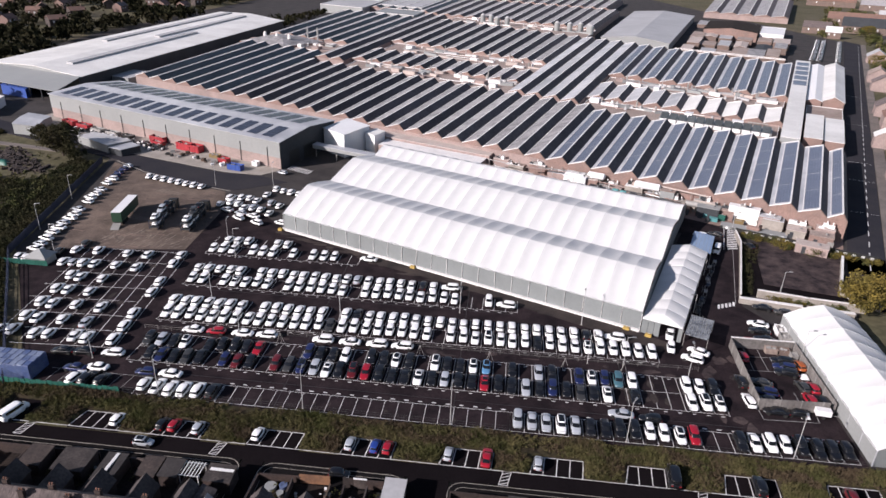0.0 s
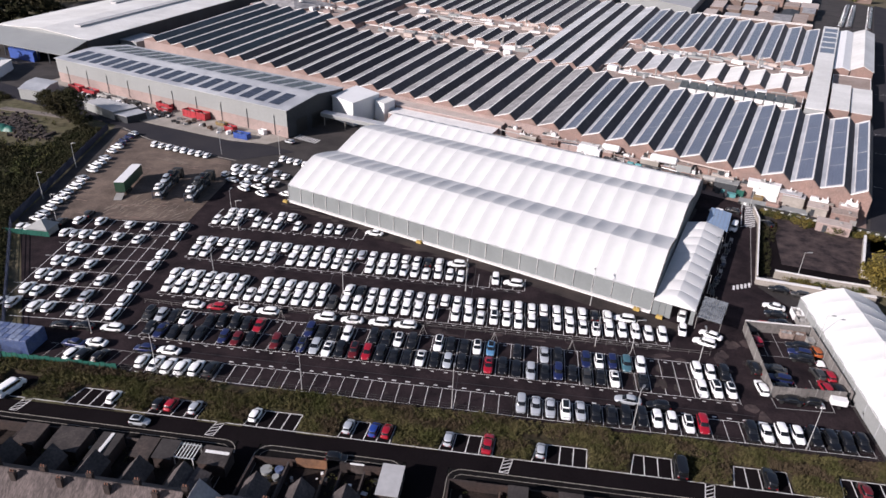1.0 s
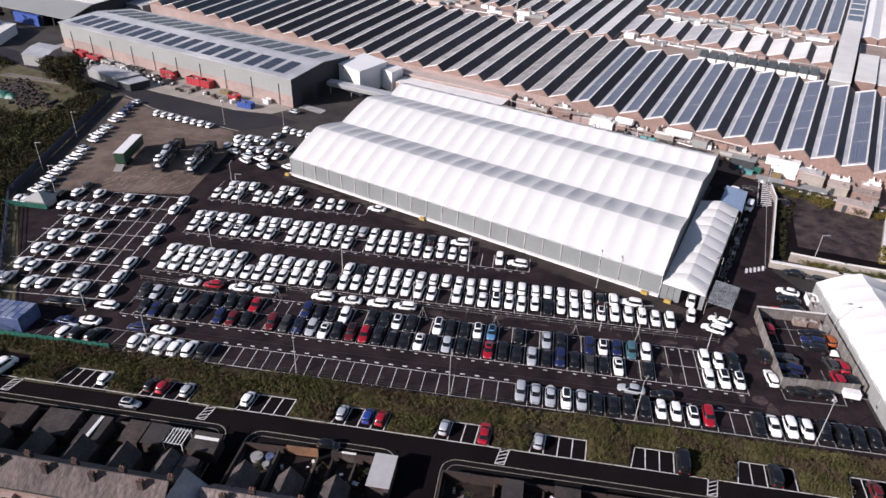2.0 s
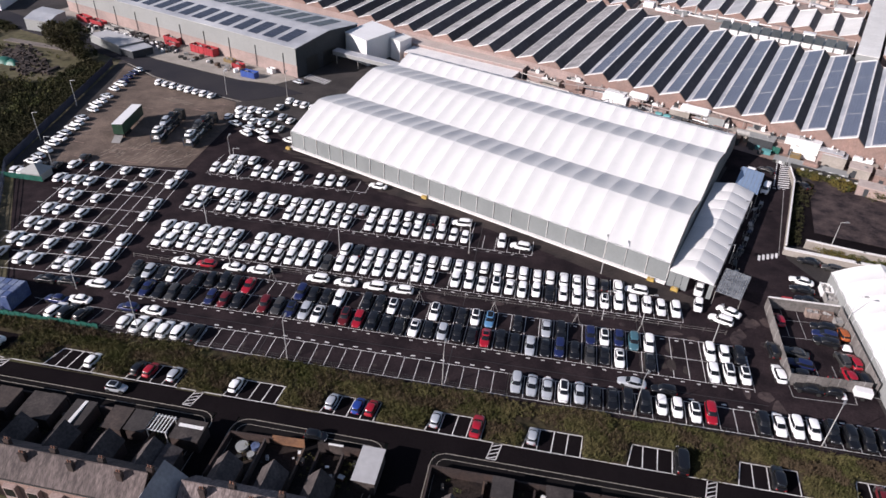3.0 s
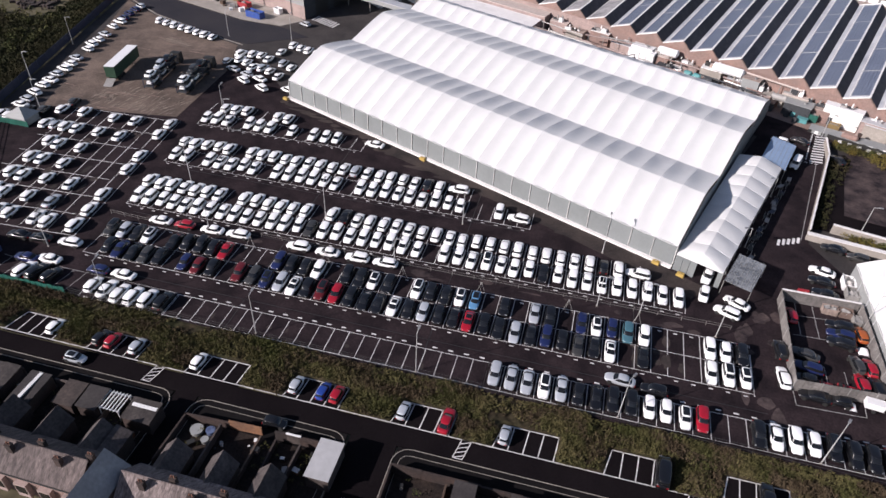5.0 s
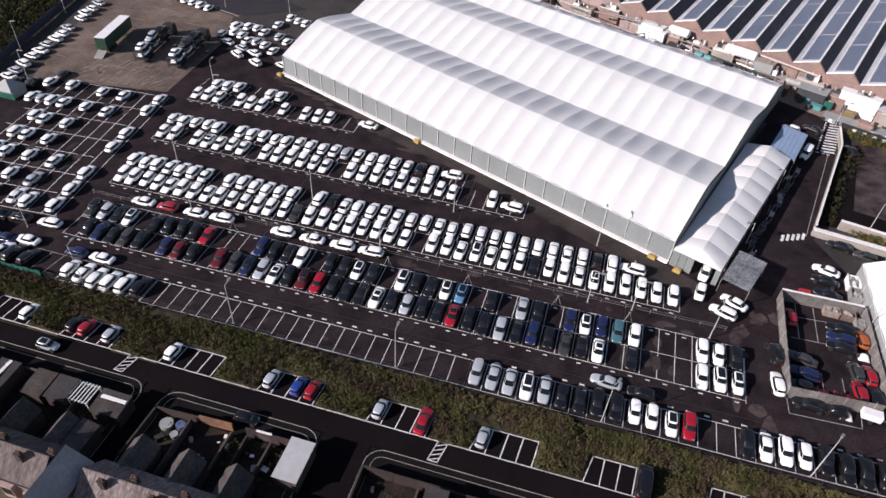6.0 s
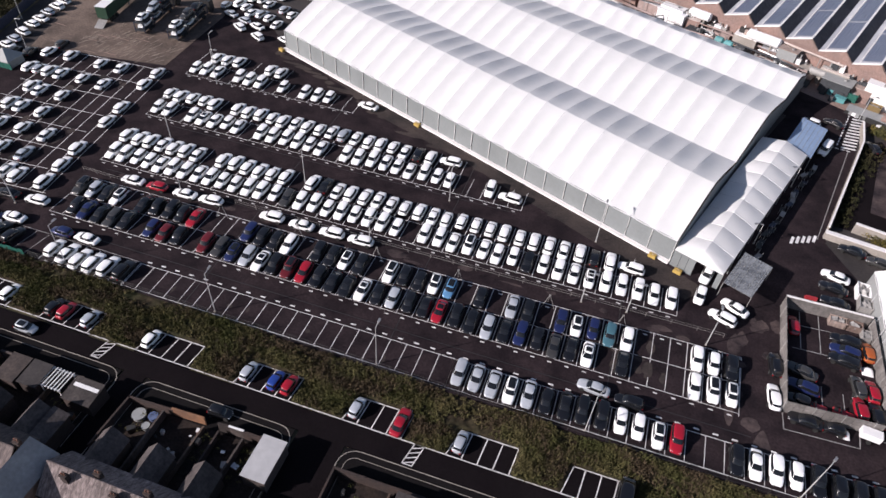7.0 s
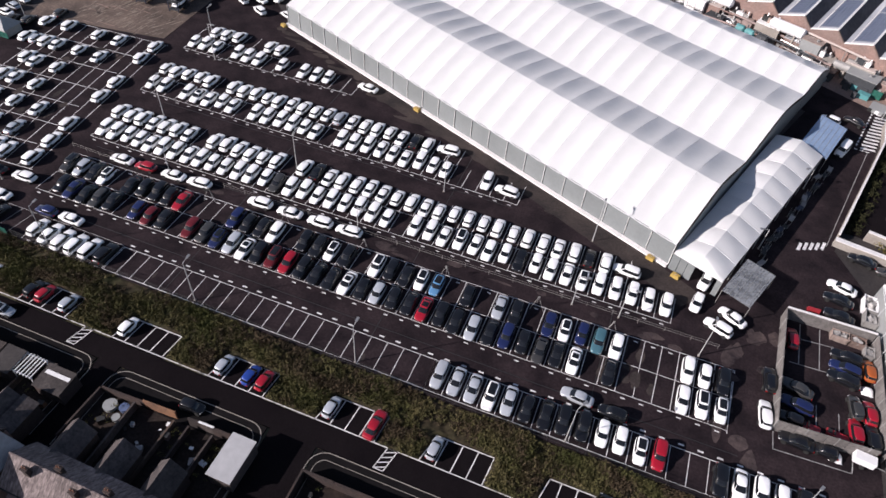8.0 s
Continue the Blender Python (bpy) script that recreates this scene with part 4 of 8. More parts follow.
# small dormer-like pale hoods behind the solar roofs
for va in range(300, 400, 20):
    for ua, ub, z in ((115.6, 121.0, 7.75),):
        q = [fan(ua, va, z), fan(ub, va, z), fan(ub, va + 15, z), fan(ua, va + 15, z)]
        tagged(part("solar_panel", Geo().hexa(q, [p + Vector((0, 0, .1)) for p in q]), PANEL), "blue solar panel block on a white roof", "solar panel", "covered way panels")
hoods = thing("glazed_link", "long link with a row of white framed skylights", "building")
part("wall", Geo().hexa([fan(u, v, 4.7) for u, v in ((70, 176), (112, 176), (112, 186), (70, 186))], [fan(u, v, 6.4) for u, v in ((70, 176), (112, 176), (112, 186), (70, 186))]), CLAD, hoods)
for i in range(12):
    u = 70.5 + i * 3.45
    part("skylight", Geo().hexa([fan(u, 175.5, 6.5), fan(u + 3.0, 175.5, 6.5), fan(u + 3.0, 181, 8.0), fan(u, 181, 8.0)], [fan(u, 175.5, 6.65), fan(u + 3.0, 175.5, 6.65), fan(u + 3.0, 181, 8.15), fan(u, 181, 8.15)]), GLAZING_TEAL, hoods)
    part("window_frame", Geo().hexa([fan(u, 175.3, 4.8), fan(u + 2.8, 175.3, 4.8), fan(u + 2.8, 175.5, 4.8), fan(u, 175.5, 4.8)], [fan(u, 175.3, 6.4), fan(u + 2.8, 175.3, 6.4), fan(u + 2.8, 175.5, 6.4), fan(u, 175.5, 6.4)]), WHITE_TRIM, hoods)

# the grey-clad warehouse with roof panels
wh = thing("warehouse", "grey-clad warehouse with a pink brick base and solar roof", "warehouse")
WV0, WV1 = 41.0, 76.0
WU = lambda v, e: (-36.2 if e else -163.0) - (v - WV0) * (0.10 if e else 0.02)


def ware(e, v, z):
    return site(WU(v, e), v, z)


def ware_at(k, v, z):
    return ware(0, v, z).lerp(ware(1, v, z), k)


RV = 59.0
g = Geo()
for a, b in (((0, WV0), (1, WV0)), ((1, WV0), (1, WV1)), ((1, WV1), (0, WV1)), ((0, WV1), (0, WV0))):
    g.quad(ware_at(*a, -0.1), ware_at(*b, -0.1), ware_at(*b, 4.0), ware_at(*a, 4.0))
part("brick_base", g, BRICK_PINK, wh, "pink brick lower wall")
# east end turned from the sun: a dark face over the brick paints its shade
g = Geo()
g.quad(*[ware_at(1, v, z) + Vector((0.06, 0.02, 0)) for v, z in ((WV0 + 0.1, 0), (WV1 - 0.2, 0), (WV1 - 0.2, 4.1), (WV0 + 0.1, 4.1))])
part("end_base", g, CLAD_DARK, wh, "base of the end wall, darkened as the shaded side")
for va, vb in ((46.0, 52.0), (55.0, 62.0)):
    q = [ware_at(1, v, z) + Vector((0.10, 0.04, 0)) for v, z in ((va, 0.02), (vb, 0.02), (vb, 5.2), (va, 5.2))]
    part("roller_door", Geo().hexa(q, [p + Vector((0.06, 0.02, 0)) for p in q]), PLASTIC, wh, "dark open loading door")
for k in (0, 1):
    g = Geo()
    g.quad(ware_at(k, WV0 - 0.1, 4.0), ware_at(k, WV1, 4.0), ware_at(k, WV1, 9.6), ware_at(k, RV, 11.2), ware_at(k, WV0 - 0.1, 9.6))
    # dark cladding at the east end only, as painted shade
    part("end_wall", g, CLAD_DARK if k else CLAD, wh)
g = Geo()
g.quad(ware_at(0, WV0 - 0.1, 4.0), ware_at(1, WV0 - 0.1, 4.0), ware_at(1, WV0 - 0.1, 9.6), ware_at(0, WV0 - 0.1, 9.6))
g.quad(ware_at(0, WV1, 4.0), ware_at(1, WV1, 4.0), ware_at(1, WV1, 9.6), ware_at(0, WV1, 9.6))
part("cladding", g, CLAD, wh, "pale grey metal cladding")
for a, b, za, zb in ((WV0 - 0.5, RV, 9.6, 11.2), (RV, WV1 + 0.3, 11.2, 9.6)):
    part("roof", Geo().hexa([ware_at(-0.003, a, za), ware_at(1.003, a, za), ware_at(1.003, b, zb), ware_at(-0.003, b, zb)],
                            [ware_at(-0.003, a, za + 0.2), ware_at(1.003, a, za + 0.2), ware_at(1.003, b, zb + 0.2), ware_at(-0.003, b, zb + 0.2)]), CLAD_ROOF, wh)
for i in range(17):
    for side in (0, 1):
        k0, k1 = (i + 0.55) / 18, (i + 1.22) / 18
        va, vb = (WV0 + 2.5, RV - 5) if side == 0 else (RV + 1.5, WV1 - 2.5)

        def on_roof(t, c, up):
            v = va + (vb - va) * t
            z = 9.6 + 1.6 * (v - WV0 + 0.5) / (RV - WV0 + 0.5) if v < RV else 11.2 - 1.6 * (v - RV) / (WV1 - RV)
            return ware_at(k0 + (k1 - k0) * c, v, z + 0.18 + up)

        g = grooved(4, 5, on_roof)
        part("solar_panel", g, PANEL_DARK, wh, "block of dark solar panels")
for i in range(10):
    k = (i + 0.55) / 10
    p = ware_at(k, WV0 - 0.25, 0)
    part("downpipe", Geo().tube(p + Vector((0, 0, 0.2)), p + Vector((0, 0, 7.2)), 0.11, n=6), CLAD_DARK, wh)

# the long pale-roofed warehouse behind
lw = thing("long_warehouse", "long warehouse with a pale ribbed roof and dark walls", "warehouse")
A, Bq, Cq, D = Vector((-215, 216, 0)), Vector((-204, 482, 0)), Vector((-276, 524, 0)), Vector((-279, 238, 0))
lw_at = lambda a, b, z: (A.lerp(D, a).lerp(Bq.lerp(Cq, a), b)) + Vector((0, 0, z))
# sunlight is put into the cladding: dark on three sides, paler in front
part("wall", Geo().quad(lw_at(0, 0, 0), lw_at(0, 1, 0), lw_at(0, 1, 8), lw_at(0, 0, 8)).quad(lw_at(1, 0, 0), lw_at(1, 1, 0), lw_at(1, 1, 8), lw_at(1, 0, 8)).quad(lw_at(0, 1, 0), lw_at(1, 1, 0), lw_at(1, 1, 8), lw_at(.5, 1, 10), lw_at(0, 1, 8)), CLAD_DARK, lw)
part("end_wall", Geo().quad(lw_at(0, 0, 0), lw_at(1, 0, 0), lw_at(1, 0, 8), lw_at(.5, 0, 10), lw_at(0, 0, 8)), CLAD, lw, "sheeted end wall, paler as the sunlit side")
for a, b, za, zb in ((-0.02, 0.5, 8, 10), (0.5, 1.02, 10, 8)):
    part("roof", Geo().hexa([lw_at(a, 0, za), lw_at(a, 1, za), lw_at(b, 1, zb), lw_at(b, 0, zb)], [lw_at(a, 0, za + .25), lw_at(a, 1, za + .25), lw_at(b, 1, zb + .25), lw_at(b, 0, zb + .25)]), WHITE_ROOF, lw)
q = [Vector((-213.5, 195.5, 5)), Vector((-274, 216, 5)), lw_at(1.0, 0, 8.1), lw_at(-.02, 0, 8.1)]
part("front_roof", Geo().hexa(q, [v + Vector((0, 0, .25)) for v in q]), CLAD, lw, "grey sloping canopy over the front")
for k in range(8):
    v = q[0].lerp(q[1], (k + .3) / 8)
    part("post", Geo().box(-.2, .2, 0, .4, 0, 5, Matrix.Translation((v.x, v.y, 0))), CLAD_DARK, lw)
for a, b0, b1 in ((0.28, .06, .56), (0.42, .42, .93), (0.74, .30, .97)):
    z = 8 + 4 * min(a, 1 - a)
    n = 16
    for k in range(n):
        ba, bb = b0 + (b1 - b0) * k / n, b0 + (b1 - b0) * (k + .94) / n
        c = [lw_at(a, ba, z + .1), lw_at(a, bb, z + .1), lw_at(a + .07, bb, z + .1), lw_at(a + .07, ba, z + .1)]
        part("roof_light", Geo().hexa(c, [v + Vector((0, 0, 1.1)) for v in c]), ROOF_PALE, lw)

# ---------------------------------------------------------------- walls and the scrap pen
def wall_run(name, pts, h, t, mat, label, cap=None, capw=1.5):
    w = thing(name, label, "wall")
    for (x0, y0), (x1, y1) in zip(pts, pts[1:]):
        d = Vector((x1 - x0, y1 - y0, 0)).normalized() * t / 2
        n = Vector((-d.y, d.x, 0))
        a, b = Vector((x0, y0, 0)) - d, Vector((x1, y1, 0)) + d
        low = [a - n, b - n, b + n, a + n]
        part("panel", Geo().hexa([p - Vector((0, 0, .1)) for p in low], [p + Vector((0, 0, h)) for p in low]), mat, w)
        if cap:
            n2 = n * capw
            lc = [a - n2, b - n2, b + n2, a + n2]
            part("coping", Geo().hexa([p + Vector((0, 0, h)) for p in lc], [p + Vector((0, 0, h + .12)) for p in lc]), cap, w)
    return w


def sheet_wall(name, a, b, h, pitch, mat, label, post=STEEL_DULL):
    """A wall of upright sheets between posts, each sheet a piece of its own."""
    a, b = Vector((*a, 0)), Vector((*b, 0))
    n = max(1, round((b - a).length / pitch))
    w = thing(name, label, "wall")
    turn = math.degrees(math.atan2(b.y - a.y, b.x - a.x))
    step = (b - a).length / n
    for i in range(n):
        m = Matrix.Translation(a.lerp(b, i / n)) @ pose(0, 0, 0, 0, 0, turn)
        part("sheet", Geo().box(0.03, step - 0.03, -0.04 - 0.02 * (i % 2), 0.04, 0, h), mat, w).matrix_basis = m
        if i % 3 == 0:
            part("post", Geo().box(-0.06, 0.06, -0.10, 0.10, 0, h + 0.05), post, w).matrix_basis = m
    return w


sheet_wall("pen_wall", (43.9, 12.9), (44.5, 33.4), 2.4, 1.2, PEN_STEEL, "grey profiled steel wall of the scrap pen")
sheet_wall("pen_wall", (43.9, 12.9), (56.4, 13.6), 2.4, 1.2, PEN_STEEL, "dark profiled steel wall of the scrap pen")
wall_run("pen_wall", [(44.7, 33.5), (57.0, 33.7)], 2.3, 0.22, PEN_STEEL, "pale-capped dark wall behind the scrap pen", COPING)
sheet_wall("pen_wall", (57.3, 33.4), (57.5, 13.7), 2.3, 1.2, PEN_STEEL, "pale profiled steel wall of the scrap pen")
wall_run("lot_wall", [(52.6, 54.6), (61.8, 87.0), (62.6, 95)], 1.7, 0.22, CONCRETE, "pale plastered wall beside the empty lot", COPING)
wall_run("lot_wall", [(52.6, 53.6), (66, 51.6), (76, 50.4)], 1.3, 0.9, CONCRETE, "thick pale concrete block wall", COPING, 1.1)
wall_run("lot_wall", [(57.4, 57.2), (68, 55.0), (80, 53.4)], 1.9, 0.4, CONCRETE, "pale concrete retaining wall by the empty lot", COPING)
wall_run("lot_wall", [site(136.5, 66)[:2], site(136.2, 44)[:2], (84, 55)], 1.6, 0.4, CONCRETE, "pale wall along the street corner", COPING)
wall_run("lot_wall", [(64, 98.5), (97, 84.5)], 1.0, 0.4, PLASTIC, "low black wall with white stripes", None)
for i in range(16):
    p = Vector((66 + i * 1.95, 97.3 - i * 0.825, 0))
    tagged(part("bollard", Geo().box(p.x, p.x + 0.9, p.y - .35, p.y - 0.15, 0, 0.6), WHITE_TRIM), "short white painted barrier block on asphalt", "bollard", "striped barrier")

# cars and wreckage in and round the pen
for x, y, a, c, k in ((53.2, 43.1, 74, "W", "saloon"), (52.6, 40.1, 76, "K", "saloon"), (52.6, 36.7, 76, "K", "saloon"), (46.0, 29.3, 4, "R", "hatchback"),
                      (56.4, 27.8, 4, "O", "hatchback"), (53.5, 29.0, 80, "K", "estate"), (53.3, 26.8, 79, "B", "estate"), (53.0, 24.8, 78, "K", "estate"),
                      (46.9, 17.8, 78, "B", "estate"), (46.8, 20.6, 72, "G", "saloon"), (46.2, 15.3, 80, "K", "small"), (54.4, 20.6, 8, "G", "hatchback"),
                      (56.2, 20.4, 4, "R", "hatchback"), (54.3, 16.7, 6, "R", "hatchback"), (56.3, 16.4, 4, "K", "suv"),
                      (43.2, 20.3, 4, "K", "suv"), (42.9, 14.5, 4, "W", "estate"), (32.9, 35.4, 165, "W", "saloon"), (32.1, 30.2, 170, "W", "hatchback"),
                      (37.4, 29.6, 60, "W", "saloon"), (35.6, 26.7, 68, "W", "suv"), (52.1, 92.1, 70, "W", "hatchback"), (56.9, 93.7, 60, "K", "saloon"),
                      (56.5, 51.0, 75, "K", "saloon"), (60.5, 49.4, 72, "G", "hatchback"), (64, 87, 30, "K", "saloon"), (46.9, 12.05, 84, "K", "saloon"), (50.4, 12.1, 84, "K", "small")):
    car(x, y, a, c, k)
for x, l in ((48.8, 2.3), (52.2, 2.9)):
    wk = thing("stripped_car_body", "stripped red car body lying against the pen wall", "car body", pose(x, 15.1 + 0.056 * (x - 48.8), 0.0, 0, 0, -8), "stripped bodies")
    part("floor_pan", Geo().box(-l / 2, l / 2, -.55, .55, .1, .42), RED_PAINT, wk)
    part("sill", Geo().box(-l / 2, l / 2, -.62, -.5, .1, .8), RED_PAINT, wk)
    part("bulkhead", Geo().hexa([(-l * .18, -.5, .42), (-l * .1, -.5, .42), (-l * .1, .5, .42), (-l * .18, .5, .42)], [(-l * .26, -.45, .95), (-l * .2, -.45, .95), (-l * .2, .45, .95), (-l * .26, .45, .95)]), PLASTIC, wk)
    part("engine_bay", Geo().box(-l * .46, -l * .3, -.4, .4, .42, .62), PLASTIC, wk)
car(54.2, 82.0, 158, "W", "van")


def crate(name, x, y, a, l, w, h, mat, label, category, rib=True):
    """An open steel container with ribs and a rim."""
    c = thing(name, label, category, pose(x, y, 0.03, 0, 0, a))
    t = 0.08
    for nm, q in (("floor_plate", (-l / 2, l / 2, -w / 2, w / 2, -0.03, 0.2)), ("side_plate", (-l / 2, l / 2, -w / 2, -w / 2 + t, 0.1, h)), ("side_plate", (-l / 2, l / 2, w / 2 - t, w / 2, 0.1, h)),
                  ("end_plate", (-l / 2, -l / 2 + t, -w / 2, w / 2, 0.1, h)), ("end_plate", (l / 2 - t, l / 2, -w / 2, w / 2, 0.1, h))):
        part(nm, Geo().box(*q), mat, c)
    if rib:
        for i in range(4):
            xr = -l / 2 + l * (i + 0.5) / 4
            for s in (-1, 1):
                part("rib", Geo().box(xr - 0.06, xr + 0.06, s * w / 2 - 0.07, s * w / 2 + 0.07, 0.1, h), mat, c)
    part("rim", Geo().box(-l / 2 - .06, l / 2 + .06, -w / 2 - .06, -w / 2 + .06, h, h + .1).box(-l / 2 - .06, l / 2 + .06, w / 2 - .06, w / 2 + .06, h, h + .1), mat, c)
    load = Geo()
    rr = random.Random(int(x * 10 + y))
    for i in range(9):
        bx, by, s = rr.uniform(-l / 2 + .5, l / 2 - .5), rr.uniform(-w / 2 + .4, w / 2 - .4), rr.uniform(.25, .55)
        load.box(-s, s, -s * .7, s * .7, -s * .4, s * .4, Matrix.Translation((bx, by, h * 0.75)) @ pose(0, 0, 0, rr.uniform(-40, 40), rr.uniform(-40, 40), rr.uniform(0, 180)))
    tagged(part("scrap", load, STEEL_DULL, c, "heap of mixed scrap"), kind="stuff")
    return c


crate("skip", 57.1, 40.9, 85, 3.0, 1.9, 1.3, PVC_PLAIN, "white steel skip beside the tent", "skip")
crate("skip", 57.1, 37.9, 85, 2.6, 1.9, 1.3, STEEL_DULL, "grey steel skip beside the tent", "skip")
crate("skip", 52.6, 32.6, -2, 2.4, 1.3, 1.1, ROOF_FELT, "rusty brown cage against the pen wall", "cage")
crate("skip", 55.1, 32.5, -2, 2.1, 1.3, 1.1, BRICK_DULL, "brown steel stillage against the pen wall", "stillage")
crate("skip", 56.5, 31.0, 86, 1.9, 1.2, 1.1, STEEL_DULL, "grey scrap bin in the pen", "bin")
tagged(part("barrier", Geo().box(48.2, 50.0, 36.5, 36.8, 0, 0.7).box(48.2, 48.4, 36.2, 37.1, 0, .15).box(49.8, 50.0, 36.2, 37.1, 0, .15), RED_PAINT), "red and white plastic road barrier on asphalt", "barrier")
tr = thing("trailer", "small white box trailer by the pen", "trailer", pose(55.0, 12.6, 0, 0, 0, -6))
part("box", Geo().box(-1.25, 1.25, -0.65, 0.65, 0.5, 1.6), PVC_PLAIN, tr)
for s in (-1, 1):
    part("wheel", Geo().tube((0, s * 0.75, 0.3), (0, s * 0.95, 0.3), 0.3), RUBBER, tr)
part("tow_bar", Geo().tube((1.25, 0, 0.52), (2.7, 0, 0.45), 0.05), STEEL, tr)
for x, y in ((51.9, 12.0), (56.3, 24.4)):
    tagged(part("bag", Geo().grid(8, 8, lambda s, t, x=x, y=y: (x - 0.8 + 1.6 * s, y - 0.7 + 1.4 * t, 0.02 + 0.8 * (math.sin(math.pi * s) * math.sin(math.pi * t)) ** 0.5 + 0.1 * noise.noise(Vector((x + 4 * s, 4 * t, 0))))), PVC_PLAIN, smooth=True),
           "bulging white bulk bag on the asphalt", "bag")

# ---------------------------------------------------------------- skips and sheds along the warehouse
for x, y, a, l, w, h, m, lab in ((-184.5, 161.0, -24, 7, 2.6, 2.2, RED_PAINT, "red steel skip full of scrap"), (-176, 157.5, -22, 7, 2.6, 2.0, RED_PAINT, "red steel skip full of scrap"),
                                 (-168, 154, -24, 6, 2.4, 1.6, STEEL_DULL, "dark skip heaped with scrap metal"), (-160, 151, -20, 6, 2.4, 1.6, STEEL_DULL, "dark skip heaped with scrap metal"),
                                 (-152, 148, -24, 5, 2.4, 1.5, PLASTIC, "black skip heaped with scrap metal"), (-138.5, 146.2, -20, 7, 2.8, 2.4, RED_PAINT, "large red steel skip"),
                                 (-136.8, 142.6, -16, 5, 2.2, 1.6, RED_PAINT, "red steel skip"), (-124.5, 139.4, -22, 7, 2.8, 2.6, RED_PAINT, "large red steel skip"),
                                 (-119.5, 137.6, -20, 5, 2.8, 2.6, RED_PAINT, "red steel skip"), (-104.3, 127.2, -18, 4, 2.2, 1.8, RED_PAINT, "red steel skip"),
                                 (-97.5, 121.0, -14, 5.5, 2.3, 1.9, BLUE_PAINT, "blue steel skip"), (-110, 132.5, -20, 4, 2.0, 1.2, YELLOW_PAINT, "pale crate of timber"),
                                 (-92.5, 126.6, -20, 2.5, 1.6, 1.6, PVC_PLAIN, "white bin by the warehouse wall")):
    crate("skip", x, y, a, l, w, h, m, lab + " on the concrete apron", "skip")
rr = random.Random(21)
for i in range(46):
    t = rr.random()
    x, y = -176 + 82 * t, 152.2 - 30 * t + rr.uniform(-3.5, 3.0)
    s = rr.uniform(0.4, 0.9)
    h = rr.uniform(0.3, 1.3)
    tagged(part("crate", Geo().box(-s, s, -s * .8, s * .8, 0.05, h, pose(x, y, 0, 0, 0, rr.uniform(0, 90))).box(-s * .9, s * .9, -s * .7, s * .7, h, h + .08, pose(x, y, 0, 0, 0, rr.uniform(0, 90))),
                rr.choice((PVC_PLAIN, STEEL_DULL, PLASTIC, WOOD_FENCE, COPING))), "stacked crate of scrap parts on concrete", "crate", "scrap crates")


def shed_building(name, ring, z, mat_wall, mat_roof, label, ridge=0.0):
    b = thing(name, label, "shed")
    part("wall", Geo().slab(ring, -0.1, z), mat_wall, b)
    c = Vector((sum(p[0] for p in ring) / 4, sum(p[1] for p in ring) / 4))
    big = [(c.x + (x - c.x) * 1.03, c.y + (y - c.y) * 1.03) for x, y in ring]
    if ridge:
        a = Vector(big[0]).lerp(Vector(big[3]), 0.5)
        d = Vector(big[1]).lerp(Vector(big[2]), 0.5)
        for p, q in ((big[0], big[1]), (big[3], big[2])):
            part("roof", Geo().hexa([(*p, z), (*q, z), (d.x, d.y, z + ridge), (a.x, a.y, z + ridge)], [(*p, z + .12), (*q, z + .12), (d.x, d.y, z + ridge + .12), (a.x, a.y, z + ridge + .12)]), mat_roof, b)
        for e, (p, q) in ((a, (big[0], big[3])), (d, (big[1], big[2]))):
            part("gable", Geo().quad((*p, z), (*q, z), (e.x, e.y, z + ridge)), mat_wall, b)
    else:
        part("roof", Geo().slab(big, z, z + 0.18), mat_roof, b)
    return b


shed_building("shed", [(-197, 144.5), (-186, 143.2), (-190, 158), (-202, 161)], 4.0, CLAD, CLAD_ROOF, "grey metal shed beside the works road", 0.6)
shed_building("shed", [(-166, 138.0), (-148.5, 128.6), (-144.0, 136.4), (-162, 143.5)], 3.0, CLAD, ROOF_PALE, "low shed with a pale flat roof")
shed_building("shed", [(-148.0, 128.4), (-142.0, 126.2), (-138.5, 132.8), (-143.6, 136.0)], 2.4, CLAD_DARK, CLAD_ROOF, "dark lean-to shed by the road")
shed_building("shed", [(-246, 170), (-224, 164), (-232, 186), (-252, 192)], 4.0, PVC_PLAIN, WHITE_ROOF, "white flat-roofed shed by the works road")
shed_building("blue_container", [(-249, 206), (-232, 200), (-235, 208), (-252, 214)], 4.2, BLUE_PAINT, BLUE_PAINT, "blue painted store under the warehouse canopy")
shed_building("shed", [(-222, 244), (-203, 238), (-198, 256), (-216, 262)], 4.0, CLAD, ROOF_PALE, "small shed with a pale roof")
# the link building and white block by the tent's end
shed_building("white_block", [site(-38.5, 68)[:2], site(-26.4, 64.6)[:2], site(-26.6, 81)[:2], site(-40, 85)[:2]], 8.6, PVC_PLAIN, PVC_PLAIN, "tall white clad block beside the warehouse")
shed_building("white_block", [site(-26.0, 77.5)[:2], site(-20.5, 75.6)[:2], site(-20.8, 83)[:2], site(-26.0, 85)[:2]], 6.8, PVC_PLAIN, WHITE_ROOF, "lower white annexe beside the white block")
for k in range(9):
    pa, pb = site(-38.3, 68.2), site(-26.6, 65.0)
    q = pa.lerp(pb, (k + 0.5) / 9)
    tagged(part("cladding_rib", Geo().box(-.08, .08, -.10, .06, 0, 8.6, Matrix.Translation(q) @ pose(0, 0, 0, 0, 0, -22)), COPING), "upright joint strip on the white block's cladding", "cladding", "cladding ribs")
fb = thing("footbridge", "grey covered conveyor bridge between the sheds", "bridge")
A1, B1 = site(-36.5, 60, 0), site(-9, 61, 0)
